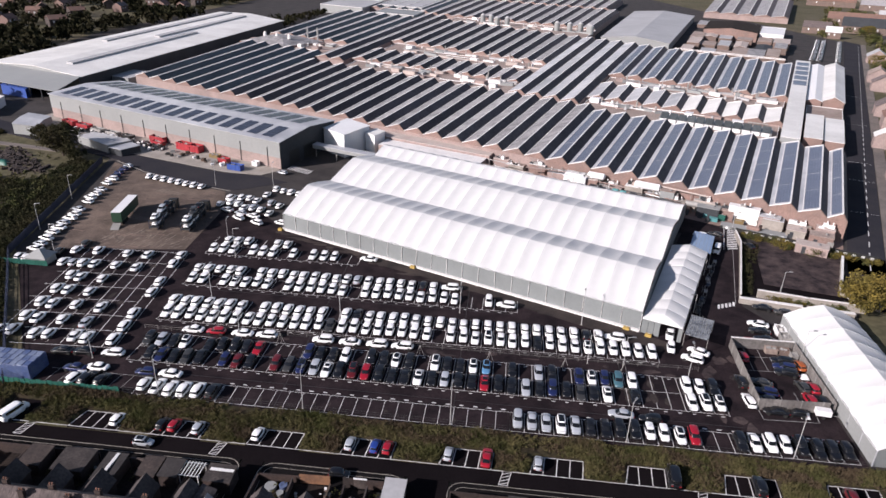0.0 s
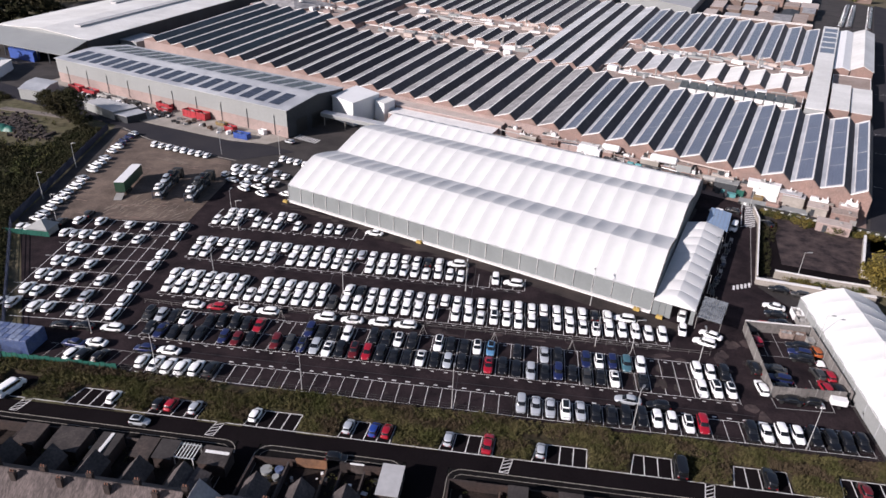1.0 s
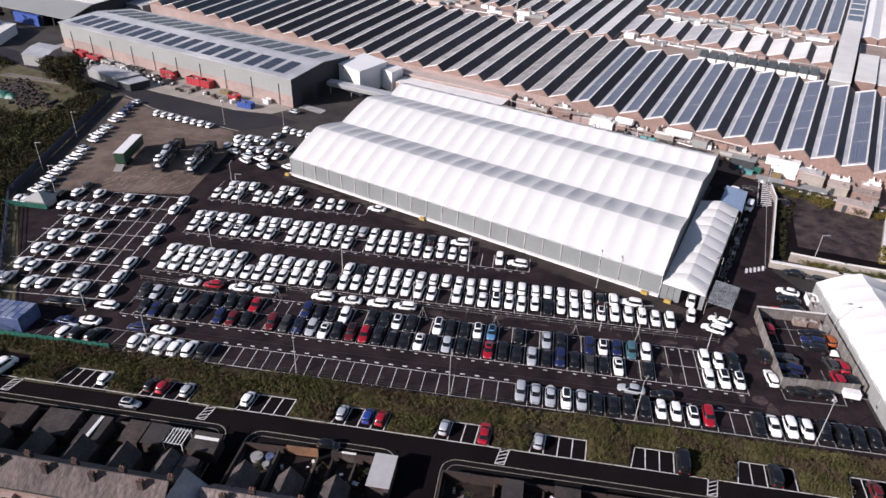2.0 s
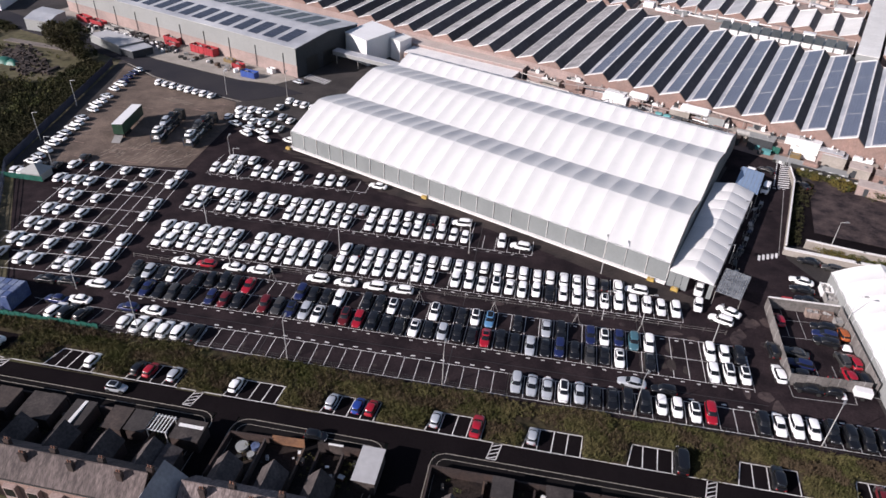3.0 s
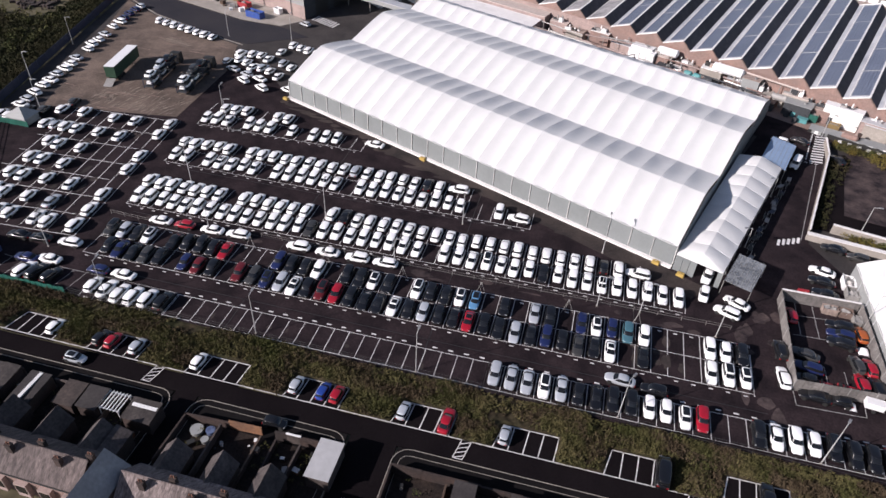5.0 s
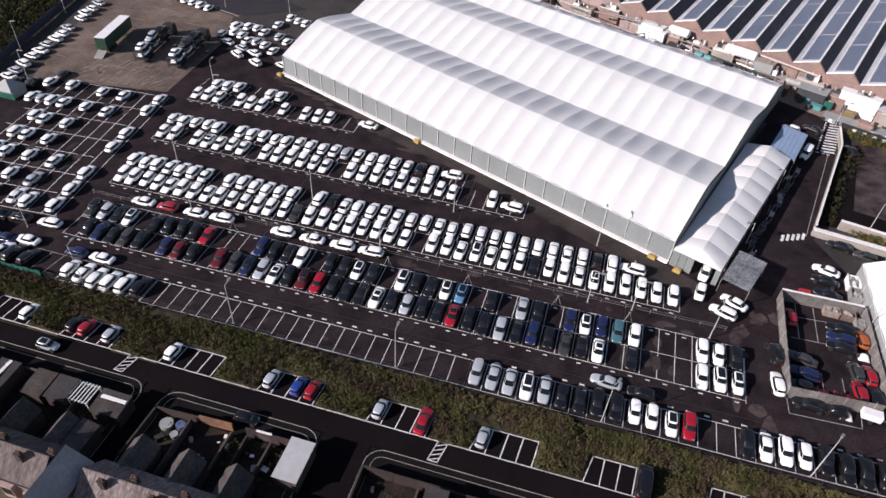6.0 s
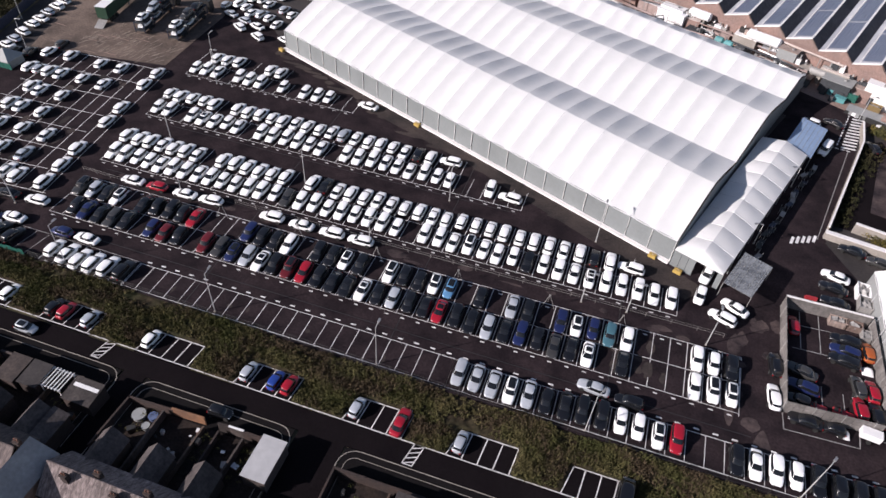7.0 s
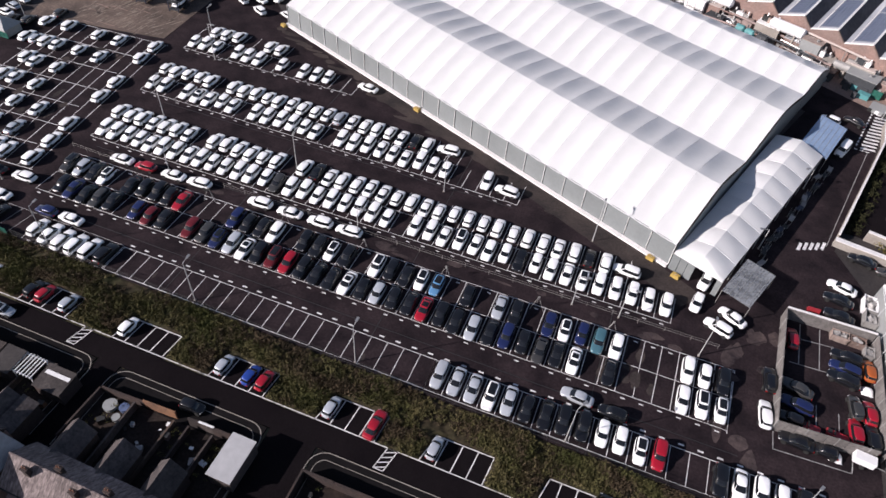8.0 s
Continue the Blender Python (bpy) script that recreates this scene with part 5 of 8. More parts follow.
for nm, z0, z1, mt in (("deck", 3.6, 4.8, CLAD), ("roof", 4.8, 5.0, CLAD_ROOF)):
    d = Vector((0.3, 1.8, 0))
    part(nm, Geo().hexa([A1 - d + Vector((0, 0, z0)), B1 - d + Vector((0, 0, z0)), B1 + d + Vector((0, 0, z0)), A1 + d + Vector((0, 0, z0))],
                        [A1 - d + Vector((0, 0, z1)), B1 - d + Vector((0, 0, z1)), B1 + d + Vector((0, 0, z1)), A1 + d + Vector((0, 0, z1))]), mt, fb)
for k in (0.02, 0.35, 0.68, 0.98):
    p = A1.lerp(B1, k)
    part("support", Geo().tube(p, p + Vector((0, 0, 3.6)), 0.2), STEEL_DULL, fb)
flat_block("low_block", -38, 23, 83.6, 90.4, 4.7, ROOF_FELT_PALE, "pale-roofed lean-to against the brick sheds", BRICK_PINK)
flat_block("low_block", -21, 22, 75.5, 83.4, 3.8, COPING, "low brick block with pale roof sheets", BRICK_PINK)

# ---------------------------------------------------------------- plant between the tent and the sheds
def yard(u, v, z=0.0):
    """As site(), for the strip between the tent and the sheds, which narrows towards the street."""
    v += FRONT[0] + FRONT[1] * u - (93.0 if u < 54 else 88.0)
    return site(u, max(v, 75.4) if u < 95 else max(v, 68.0), z)


def tank(x, y, a, l, r, mat, label, z=1.2):
    t = thing("tank", label, "tank", pose(x, y, 0, 0, 0, a))
    part("shell", Geo().tube((-l / 2, 0, z + r), (l / 2, 0, z + r), r, n=14), mat, t, smooth=False)
    for s in (-1, 1):
        part("dome", Geo().tube((s * l / 2, 0, z + r), (s * (l / 2 + 0.35), 0, z + r), r, r * 0.55, n=14), mat, t)
        part("saddle", Geo().box(s * l * .3 - .2, s * l * .3 + .2, -r * .8, r * .8, 0, z + r * .4), CONCRETE, t)


def unit(x, y, a, l, w, h, mat, roof, label):
    b = thing("plant_cabin", label, "plant", pose(x, y, 0, 0, 0, a))
    part("body", Geo().box(-l / 2, l / 2, -w / 2, w / 2, 0, h), mat, b)
    part("roof", Geo().box(-l / 2 - .15, l / 2 + .15, -w / 2 - .15, w / 2 + .15, h, h + .15), roof, b)
    part("door", Geo().box(-l * .3, -l * .3 + 1, -w / 2 - .05, -w / 2, 0, 2.0), CLAD_DARK, b)
    part("fan_cowl", Geo().tube((l * .2, 0, h + .15), (l * .2, 0, h + .55), 0.35, n=10), STEEL, b)


rp = random.Random(5)
for i in range(16):
    u0 = 24 + i * 7.0 + rp.uniform(-.6, .6)
    wide = rp.uniform(4.2, 6.6)
    z = (3.7, 2.9, 4.2, 3.3, 2.6)[i % 5]
    wall_v = FRONT[0] + FRONT[1] * u0
    v0 = max(76.0, wall_v - (3.0, 4.2, 2.2, 3.6)[i % 4])
    flat_block("lean_to", u0, u0 + wide, v0, wall_v - 0.45, z, (ROOF_FELT_PALE, WHITE_ROOF, CONCRETE, ROOF_FELT, SLATE_PALE)[(i * 3) % 5], "low lean-to against the brick sheds", (BRICK_PINK, CONCRETE, BRICK)[i % 3])
    for k in range(3):
        q = site(u0 + 0.8 + (wide - 1.6) * (k + rp.random() * .7) / 3, rp.uniform(v0 + .6, wall_v - 1.0), z)
        l, w, h = rp.uniform(.4, 1.1), rp.uniform(.3, .6), rp.uniform(.4, 1.5)
        mt = rp.choice((PVC_PLAIN, PVC_PLAIN, COPING, CLAD_DARK, STEEL_DULL, PLASTIC, ROOF_FELT))
        m = Matrix.Translation(q) @ pose(0, 0, 0, 0, 0, -22.3)
        bx = thing("vent_box", "sheet-metal vent box on a lean-to roof", "plant", m, "vent boxes")
        part("casing", Geo().box(-l, l, -w, w, 0, h), mt, bx)
        part("cowl", Geo().tube((l * .4, 0, h), (l * .4, 0, h + rp.uniform(.3, 1.1)), .22, .18, n=8), rp.choice((STEEL_DULL, COPING)), bx)
for u, v, l, w, h, m, rf in ((27, 79, 6, 4, 3.6, PVC_PLAIN, ROOF_FELT), (34, 80.5, 4, 3, 3.0, CONCRETE, WHITE_TRIM), (41, 83.5, 5, 3, 2.6, CLAD, ROOF_PALE), (47.5, 84, 4, 3.5, 2.6, BRICK_PINK, ROOF_FELT),
                             (56.5, 84.2, 7.5, 3.4, 4.2, PVC_PLAIN, PVC_PLAIN), (64, 82.5, 4, 3, 2.4, CLAD_DARK, CLAD_DARK),                              (124.5, 83.5, 5, 4, 2.6, CONCRETE, ROOF_FELT_PALE), (131, 82, 6, 4, 3.0, BRICK, ROOF_FELT), (129, 73, 8, 4, 2.4, BRICK_PINK, ROOF_FELT_PALE)):
    p = yard(u, v)
    unit(p.x, p.y, -22.3, l, w, h, m, rf, "small plant cabin between tent and brick sheds")
for u, v, l, w, h, m, rf, lab in ((86.8, 81.8, 4.4, 2.4, 5.2, CLAD, ROOF_FELT, "grey-green plant housing before the brick sheds"), (91.5, 78.6, 6, 2.6, 2.0, CLAD_DARK, BRICK_DARK, "low dark plant housing in the yard"),
                                  (99.8, 80.4, 6.4, 4.2, 3.2, CLAD_DARK, CLAD, "dark shed with a grey-green sheet roof"), (109.7, 81.2, 8.6, 2.4, 4.9, WHITE_ROOF, PVC_PLAIN, "long white housing before the brick sheds"),
                                  (117.0, 80.4, 5.6, 3.2, 3.8, BRICK_PINK, CLAD_ROOF, "brick plant house with a grey roof"), (56.0, 83.2, 6.0, 2.6, 4.8, PVC_PLAIN, WHITE_TRIM, "white cabin with small windows in the plant yard")):
    p = site(u, v)
    unit(p.x, p.y, -22.3, l, w, h, m, rf, lab)
dk = thing("loading_deck", "flat grey loading deck with a striped edge", "deck", Matrix.Translation(site(112.5, 74.9)) @ pose(0, 0, 0, 0, 0, -19))
part("slab", Geo().box(-8, 10, -1.7, 1.7, 0, 0.85), CLAD, dk)
for i in range(12):
    part("edge_block", Geo().box(-8 + 1.5 * i, -7.25 + 1.5 * i, -1.86, -1.7, 0.05, 0.8), WHITE_TRIM if i % 2 else PLASTIC, dk)
for u, v, l, r, m, lab in ((36.5, 84.5, 4, 1.0, PVC_PLAIN, "white"), (52, 81, 3, 0.9, CONCRETE, "stained"), (66.5, 86, 3, 0.8, STEEL, "steel"),
                           (113.5, 79.5, 3, 0.7, BRICK, "rusty")):
    p = yard(u, v)
    tank(p.x, p.y, -22.3, l, r, m, lab + " storage tank on concrete saddles", 0.5)
for u, v, l, r, m, lab, z in ((71.0, 79.3, 1.7, 0.95, TEAL_PAINT, "teal", 1.5), (73.6, 79.0, 1.7, 0.95, TEAL_PAINT, "teal", 1.5), (76.6, 79.2, 2.2, 1.0, CLAD_DARK, "dark", 1.2), (80.2, 82.6, 7.6, 1.2, PVC_PLAIN, "long white", 4.0), (63.0, 83.8, 5.2, 1.1, PVC_PLAIN, "white", 3.9), (94.6, 81.6, 3.4, 0.9, STEEL_DULL, "grey", 1.6)):
    p = site(u, v)
    tank(p.x, p.y, -22.3, l, r, m, lab + " storage tank on concrete saddles", z)
a, b = site(84, 83.6, 5.6), site(99, 82.6, 5.4)
run = thing("pipe_run", "orange-pink lagged pipe on stanchions", "pipework", None, "pipe runs")
part("pipe", Geo().tube(a, b, 0.24, n=8), ROOF_FELT_PALE, run)
for k in (.05, .35, .65, .95):
    q = a.lerp(b, k)
    part("stanchion", Geo().box(-.08, .08, -.08, .08, 0, q.z, Matrix.Translation((q.x, q.y, 0))), STEEL_DULL, run)
p = site(109.2, 78.6)
crate("skip", p.x, p.y, -20, 2.6, 1.6, 1.3, YELLOW_PAINT, "yellow waste bin in the plant yard", "bin")
p = site(103.6, 79.6)
crate("skip", p.x, p.y, -20, 3.0, 2.0, 1.8, GREEN_PAINT, "green waste skip in the plant yard", "skip")
for i in range(34):
    u = 22 + i * 3.4 + rp.uniform(-1, 1)
    v = rp.uniform(77.5, 86.5)
    if u > 93:
        continue
    rk = thing("pipe_rack", "steel pipe rack with thin pipes in the plant yard", "pipework", None, "pipe racks")
    a, b = yard(u, v), yard(u + rp.uniform(2.5, 5), v + rp.uniform(-.6, .6))
    for z in (rp.uniform(1.5, 2.5), rp.uniform(2.8, 4.2)):
        part("pipe", Geo().tube(a + Vector((0, 0, z)), b + Vector((0, 0, z)), rp.uniform(0.08, 0.2), n=6), rp.choice((STEEL, STEEL_DULL, STEEL_DULL, BRICK)), rk)
    for q in (a, b):
        part("upright", Geo().tube(q, q + Vector((0, 0, rp.uniform(3, 5))), 0.09, n=6), rp.choice((STEEL, STEEL_DULL, COPING)), rk)
    part("cabinet", Geo().box(-.5, .5, -.35, .35, 0, rp.uniform(1, 1.9), Matrix.Translation(a.lerp(b, .5))), rp.choice((PVC_PLAIN, CLAD, WOOD_FENCE, CONCRETE)), rk)
# pipes, stacks and tanks on the link roofs
for v, us, z in ((204, (-84, 4), 5.2), (210, (-84, 4), 5.2), (266, (-84, 4), 5.2), (280, (-84, 4), 5.2), (250, (42, 112), 5.0), (258, (42, 112), 5.0), (192, (42, 70), 4.8), (460, (-88, 4), 5.2)):
    n = 7 if us[1] - us[0] > 60 else 4
    for i in range(n):
        u = us[0] + (us[1] - us[0]) * (i + rp.random() * .6) / n
        q = fan(u, v + rp.uniform(-3, 3), z)
        e = fan(u + rp.uniform(4, 9), v + rp.uniform(-3, 3), z)
        dct = thing("roof_duct", "pale sheet-metal duct with a stack on the roof", "duct", None, "roof ducts")
        h = rp.uniform(0.8, 1.8)
        w = Vector((0.37, 0.93, 0)) * rp.uniform(0.8, 1.6)
        part("duct", Geo().hexa([q - w, e - w, e + w, q + w], [x + Vector((0, 0, h)) for x in (q - w, e - w, e + w, q + w)]), rp.choice((COPING, ROOF_FELT_PALE, ROOF_PALE, CLAD)), dct)
        part("stack", Geo().tube(q + Vector((0, 0, h)), q + Vector((0, 0, h + rp.uniform(1, 4.5))), rp.uniform(0.25, 0.5), n=8), rp.choice((STEEL, STEEL_DULL, STEEL_DULL)), dct)
for u in (-72, -66, -60, -54, -20, -12, -6, 0, 2):
    q = fan(u, 462 + rp.uniform(-8, 8), 5.1)
    sl = thing("silo", "grey dust-collector silo on the factory roof", "silo", None, "roof silos")
    part("shell", Geo().tube(q, q + Vector((0, 0, 7)), 2.4, n=12), CLAD, sl)
    part("cone", Geo().tube(q + Vector((0, 0, 7)), q + Vector((0, 0, 8.5)), 2.4, .6, n=12), ROOF_PALE, sl)
off = thing("boiler_house", "old brick boiler house with a hipped roof and vents", "building")
r0 = [site(-236, 226), site(-196, 226), site(-190, 262), site(-232, 262)]
part("wall", Geo().hexa(r0, [p + Vector((0, 0, 6)) for p in r0]), BRICK, off)
c0 = sum(r0, Vector()) / 4
top = [c0.lerp(p, 0.35) + Vector((0, 0, 10)) for p in r0]
part("roof", Geo().hexa([p + Vector((0, 0, 6)) for p in r0], top), SLATE, off)
for k in range(3):
    q = site(-225 + 11 * k, 240, 9.0)
    part("roof_vent", Geo().tube(q, q + Vector((0, 0, 3)), 1.4, .9, n=8), COPING, off)
for du in (0, 9):
    q = site(-205 + du, 262, 0)
    ck = tagged(part("chimney", Geo().tube(q, q + Vector((0, 0, 15)), 0.8, 0.6, n=10), STEEL), "tall steel chimney behind the boiler house", "chimney")

# thin pipes and vents crowding the link roofs
rv = random.Random(14)
for u0, u1, va, vb, z in ((-85, 4, 189, 215, 5.15), (-85, 4, 259, 295, 5.15), (40, 112, 187, 198, 4.75), (40, 112, 240, 266, 4.95), (-86, 4, 443, 488, 5.15), (-182, -115, 228, 260, 4.75)):
    for k in range(26):
        u, v = rv.uniform(u0, u1 - 8), rv.uniform(va, vb)
        if k % 3 == 0:
            q = fan(u, v, z)
            tagged(part("roof_vent", Geo().tube(q, q + Vector((0, 0, rv.uniform(.8, 2.2))), rv.uniform(.4, .9), rv.uniform(.3, .7), n=8), rv.choice((COPING, STEEL, ROOF_PALE, PVC_PLAIN))), "pale round vent on the felted roof", "roof vent", "roof vents")
        elif k % 3 == 1:
            a, b = fan(u, v, z + .5), fan(u + rv.uniform(6, 26) if u < u1 - 28 else u + 7, v + rv.uniform(-1, 1), z + .5)
            tagged(part("roof_pipe", Geo().tube(a, b, rv.uniform(.18, .4), n=6).box(-.2, .2, -.2, .2, -.5, 0, Matrix.Translation(a)).box(-.2, .2, -.2, .2, -.5, 0, Matrix.Translation(b)), rv.choice((COPING, ROOF_FELT_PALE, STEEL_DULL, BRICK_PINK))), "long pale pipe on the felted roof", "pipe", "roof pipes")
        else:
            q = fan(u, v, z)
            l, w, h = rv.uniform(1, 4), rv.uniform(1, 2.4), rv.uniform(.8, 2.2)
            tagged(part("roof_cabin", Geo().box(-l, l, -w, w, 0, h, Matrix.Translation(q) @ pose(0, 0, 0, 0, 0, -22.3)).box(-l - .1, l + .1, -w - .1, w + .1, h, h + .15, Matrix.Translation(q) @ pose(0, 0, 0, 0, 0, -22.3)), rv.choice((BRICK_PINK, COPING, ROOF_FELT_PALE, PVC_PLAIN, CLAD))), "small plant cabin on the felted roof", "plant", "roof cabins")

# pipe runs, boxes and vents along the foot of the brick sheds
ry = random.Random(44)
for i in range(16):
    u = 22 + ry.random() * 95
    l, v, z = ry.uniform(8, 24), ry.uniform(79.5, 87.4), ry.uniform(2.6, 5.6)
    a, b = yard(u, v, z), yard(u + l, v + ry.uniform(-.5, .5), z)
    if u + l > 95:
        continue
    run = thing("pipe_run", "long pipe on stanchions along the brick sheds", "pipework", None, "pipe runs")
    part("pipe", Geo().tube(a, b, ry.uniform(.1, .26), n=6), ry.choice((STEEL_DULL, STEEL_DULL, BRICK_PINK, CLAD_DARK)), run)
    for k in (.05, .5, .95):
        q = a.lerp(b, k)
        part("stanchion", Geo().box(-.07, .07, -.07, .07, 0, q.z, Matrix.Translation((q.x, q.y, 0))), STEEL_DULL, run)
for i in range(60):
    u, v = ry.uniform(20, 135), ry.uniform(76.5, 84.0)
    if u > 96 and v < 79.5:
        continue
    q = yard(u, v)
    s, h = ry.uniform(.35, 1.2), ry.uniform(.5, 2.4)
    tagged(part("yard_box", Geo().box(-s, s, -s * .6, s * .6, 0, h, Matrix.Translation(q) @ pose(0, 0, 0, 0, 0, -22 + ry.uniform(-15, 15))).box(-s * 1.06, s * 1.06, -s * .66, s * .66, h, h + .08, Matrix.Translation(q) @ pose(0, 0, 0, 0, 0, -22)),
                ry.choice((PVC_PLAIN, CLAD_DARK, PLASTIC, BRICK_DARK, TEAL_PAINT, COPING, WOOD_FENCE, STEEL_DULL, ROOF_FELT, CLAD_DARK))), "box of plant equipment in the yard", "plant", "yard boxes")

# dark scrap heaped between the skips
for seed, mt in ((1, CLAD_DARK), (2, BRICK_DARK), (3, COPING), (4, STEEL_DULL)):
    rh = random.Random(seed)
    hp = Geo()
    for i in range(70 if seed < 3 else 28):
        s = rh.random()
        x, y, k = -178 + 46 * s + rh.uniform(-2, 2), 156.5 - 18.5 * s + rh.uniform(-3.2, 1.5), rh.uniform(.25, .8)
        hp.box(-k, k, -k * .6, k * .6, -.3, k * 1.2, pose(x, y, 0.1, rh.uniform(-25, 25), rh.uniform(-25, 25), rh.uniform(0, 180)))
    tagged(part("scrap_heap", hp, mt), "heap of mixed scrap metal before the warehouse", "scrap", "", "stuff")

# barriers and racks beside the narrow tent
rq = random.Random(77)
for i in range(18):
    t = i / 17
    x, y = 40.6 + 10.6 * t + rq.uniform(-.5, .5), 43.5 + 30 * t + rq.uniform(-.6, .6)
    bk = thing("steel_rack", "dull steel rack standing beside the narrow tent", "rack", pose(x, y, 0, 0, 0, 70 + rq.uniform(-14, 14)), "steel racks")
    for dx in (-.8, .8):
        for dy in (-.35, .35):
            part("leg", Geo().box(dx - .04, dx + .04, dy - .04, dy + .04, 0, 1.1), STEEL_DULL, bk)
    part("shelf", Geo().box(-.85, .85, -.4, .4, .5 + .3 * (i % 2), .58 + .3 * (i % 2)), rq.choice((STEEL_DULL, PLASTIC, CLAD_DARK, BLUE_FENCE)), bk)

# ---------------------------------------------------------------- painted markings
def marks(name, segs, w, mat, label, z=0.012, extra=()):
    """Painted lines: each seg is (x0, y0, x1, y1)."""
    g = Geo()
    for x0, y0, x1, y1 in segs:
        d = Vector((x1 - x0, y1 - y0, 0))
        if d.length < 1e-4:
            continue
        d.normalize()
        n = Vector((-d.y, d.x, 0)) * w / 2
        a, b = Vector((x0, y0, 0)) - d * w / 2, Vector((x1, y1, 0)) + d * w / 2
        q = [a - n, b - n, b + n, a + n]
        g.quad(*[(p.x, p.y, z) for p in q])
    for cx, cy, l, h, turn in extra:
        g.box(-l / 2, l / 2, -h / 2, h / 2, z - 0.01, z, pose(cx, cy, 0, 0, 0, turn))
    return tagged(part(name, g, mat), label, "road marking", "", "structure")


def bay_row(x0, y0, pitch, n, depth, slope=0.011, skip=(), front=True, back=False, tags=True, mat=LINE, lean_x=0.0):
    """Bay lines with a front line and a short number bar for each bay (the numbers cannot be read)."""
    segs, bars = [], []
    x1 = x0 + n * pitch
    at = lambda x: y0 + slope * (x - x0)
    if front:
        segs.append((x0, at(x0), x1, at(x1)))
    if back:
        segs.append((x0, at(x0) + depth, x1, at(x1) + depth))
    for i in range(n + 1):
        if i in skip:
            continue
        x = x0 + i * pitch
        segs.append((x, at(x), x + lean_x, at(x) + depth))
    if tags:
        for i in range(n):
            x = x0 + (i + 0.5) * pitch
            bars.append((x, at(x) - 0.65 if front else at(x), 0.62, 0.19, 0))
    marks("bay_lines", segs, 0.095, mat, "white painted parking bay lines", 0.012, bars)


bay_row(-78.9, 55.9, 2.63, 15, 5.2)
bay_row(-79.5, 61.1, 2.63, 8, 5.2, tags=False)
bay_row(-76.8, 39.5, 2.581, 30, 5.2, 0.004)
bay_row(-77.5, 44.7, 2.60, 25, 5.3, 0.006, tags=False)
bay_row(-75.0, 23.9, 2.537, 41, 5.1)
bay_row(-75.8, 29.0, 2.558, 38, 5.1, tags=False)
bay_row(-73.2, 9.2, 2.482, 45, 4.8, 0.0102)
bay_row(-73.2, 14.0, 2.482, 45, 5.0, 0.0125, tags=False)
bay_row(-73.2, 19.0, 2.482, 45, 0.02, 0.0125, tags=True)
marks("bay_lines", [(38.5, 9.9, 38.7, 20.4)], 0.10, LINE, "white painted parking bay lines")
bay_row(-66.7, -0.4, 2.52, 6, 4.8, 0.0, front=False)
bay_row(-51.8, -0.35, 2.462, 21, 4.85, 0.0095, back=True, tags=False)
bay_row(-0.1, 0.1, 2.462, 23, 4.85, 0.009, tags=False, back=True)
bars = [(-51.8 + 2.462 * (i + .5), 5.15 + 0.0095 * 2.462 * i, 0.75, 0.24, 0) for i in range(21)] + [(-0.1 + 2.462 * (i + .5), 5.6 + 0.009 * 2.462 * i, 0.75, 0.24, 0) for i in range(23)]
marks("bay_numbers", [], 0.1, LINE, "short white bars of painted bay numbers", 0.014, bars)
marks("bay_lines", [(-84 + 2.4 * i, -0.2, -83.4 + 2.4 * i, 4.4) for i in range(7)] + [(-85, 4.6, -52, 4.7)], 0.1, LINE_DIM, "white painted parking bay lines")
# the lot beside the yard
segs = []
edge = lambda y: -76.0 - 0.125 * y
for i, y in enumerate((12.0, 17.6, 23.3, 29.4, 35.2, 41.4, 48.0, 54.6)):
    segs.append((edge(y) + (0.4 if i in (0, 7) else -3.4), y + 0.5, edge(y) - (21 if i < 2 else 27), y - 1.0))
for k in (0, 1, 2.1, 3.1, 4.2, 5.3, 6.3, 7.4, 8.5, 9.6):
    x0 = edge(12) - 2.65 * k
    segs.append((x0, 12.3, x0 - 0.125 * 42.5, 54.6 - 0.3 * k / 3))
marks("bay_lines", segs, 0.12, LINE, "white bay lines in the lot beside the yard")
# street
R = ROAD_N
segs, diag = [], []
BAYS_S = [(-72.4, -5.8), (-58.4, -5.8), (-42.2, -5.8), (-26.9, -5.6), (-11.0, -5.5), (3.2, -5.4), (17.9, -5.2), (32.8, -5.0), (48.2, -4.9)]
BP = 2.04
for x0, yb in BAYS_S:
    for i in range(5):
        x = x0 + i * BP
        segs.append((x, R(x), x + (0.9 if i == 0 else 0.35), yb))
    segs.append((x0 + 0.9, yb, x0 + 4 * BP + 0.35, yb + 0.05))
ends = [-92.0] + [v for x0, _ in BAYS_S for v in (x0, x0 + 4 * BP)] + [110.0]
for a, b in zip(ends[::2], ends[1::2]):
    segs.append((a, R(a), b, R(b)))
for x0, _ in BAYS_S:
    segs.append((x0, R(x0), x0 + 4 * BP, R(x0 + 4 * BP)))
marks("street_bay_lines", segs, 0.14, LINE, "crisp white bay lines along the street", -0.045)
for x in (-79.0, -46.2, -0.6, 29.0):
    y1, y0 = R(x), R(x) - 2.95
    segs = [(x - 0.9, y0, x + 0.4, y0), (x - 0.3, y1, x + 1.0, y1), (x - 0.9, y0, x - 0.3, y1), (x + 0.4, y0, x + 1.0, y1)]
    for i in range(4):
        t = i / 4
        segs.append((x - 0.9 + 0.6 * t, y0 + (y1 - y0) * t, x + 0.4 + 0.6 * (t + .22), y0 + (y1 - y0) * (t + .22)))
    marks("hatched_box", segs, 0.13, LINE, "white hatched box painted across the street", -0.045)
kerb = lambda x: -12.75 + 0.0085 * x


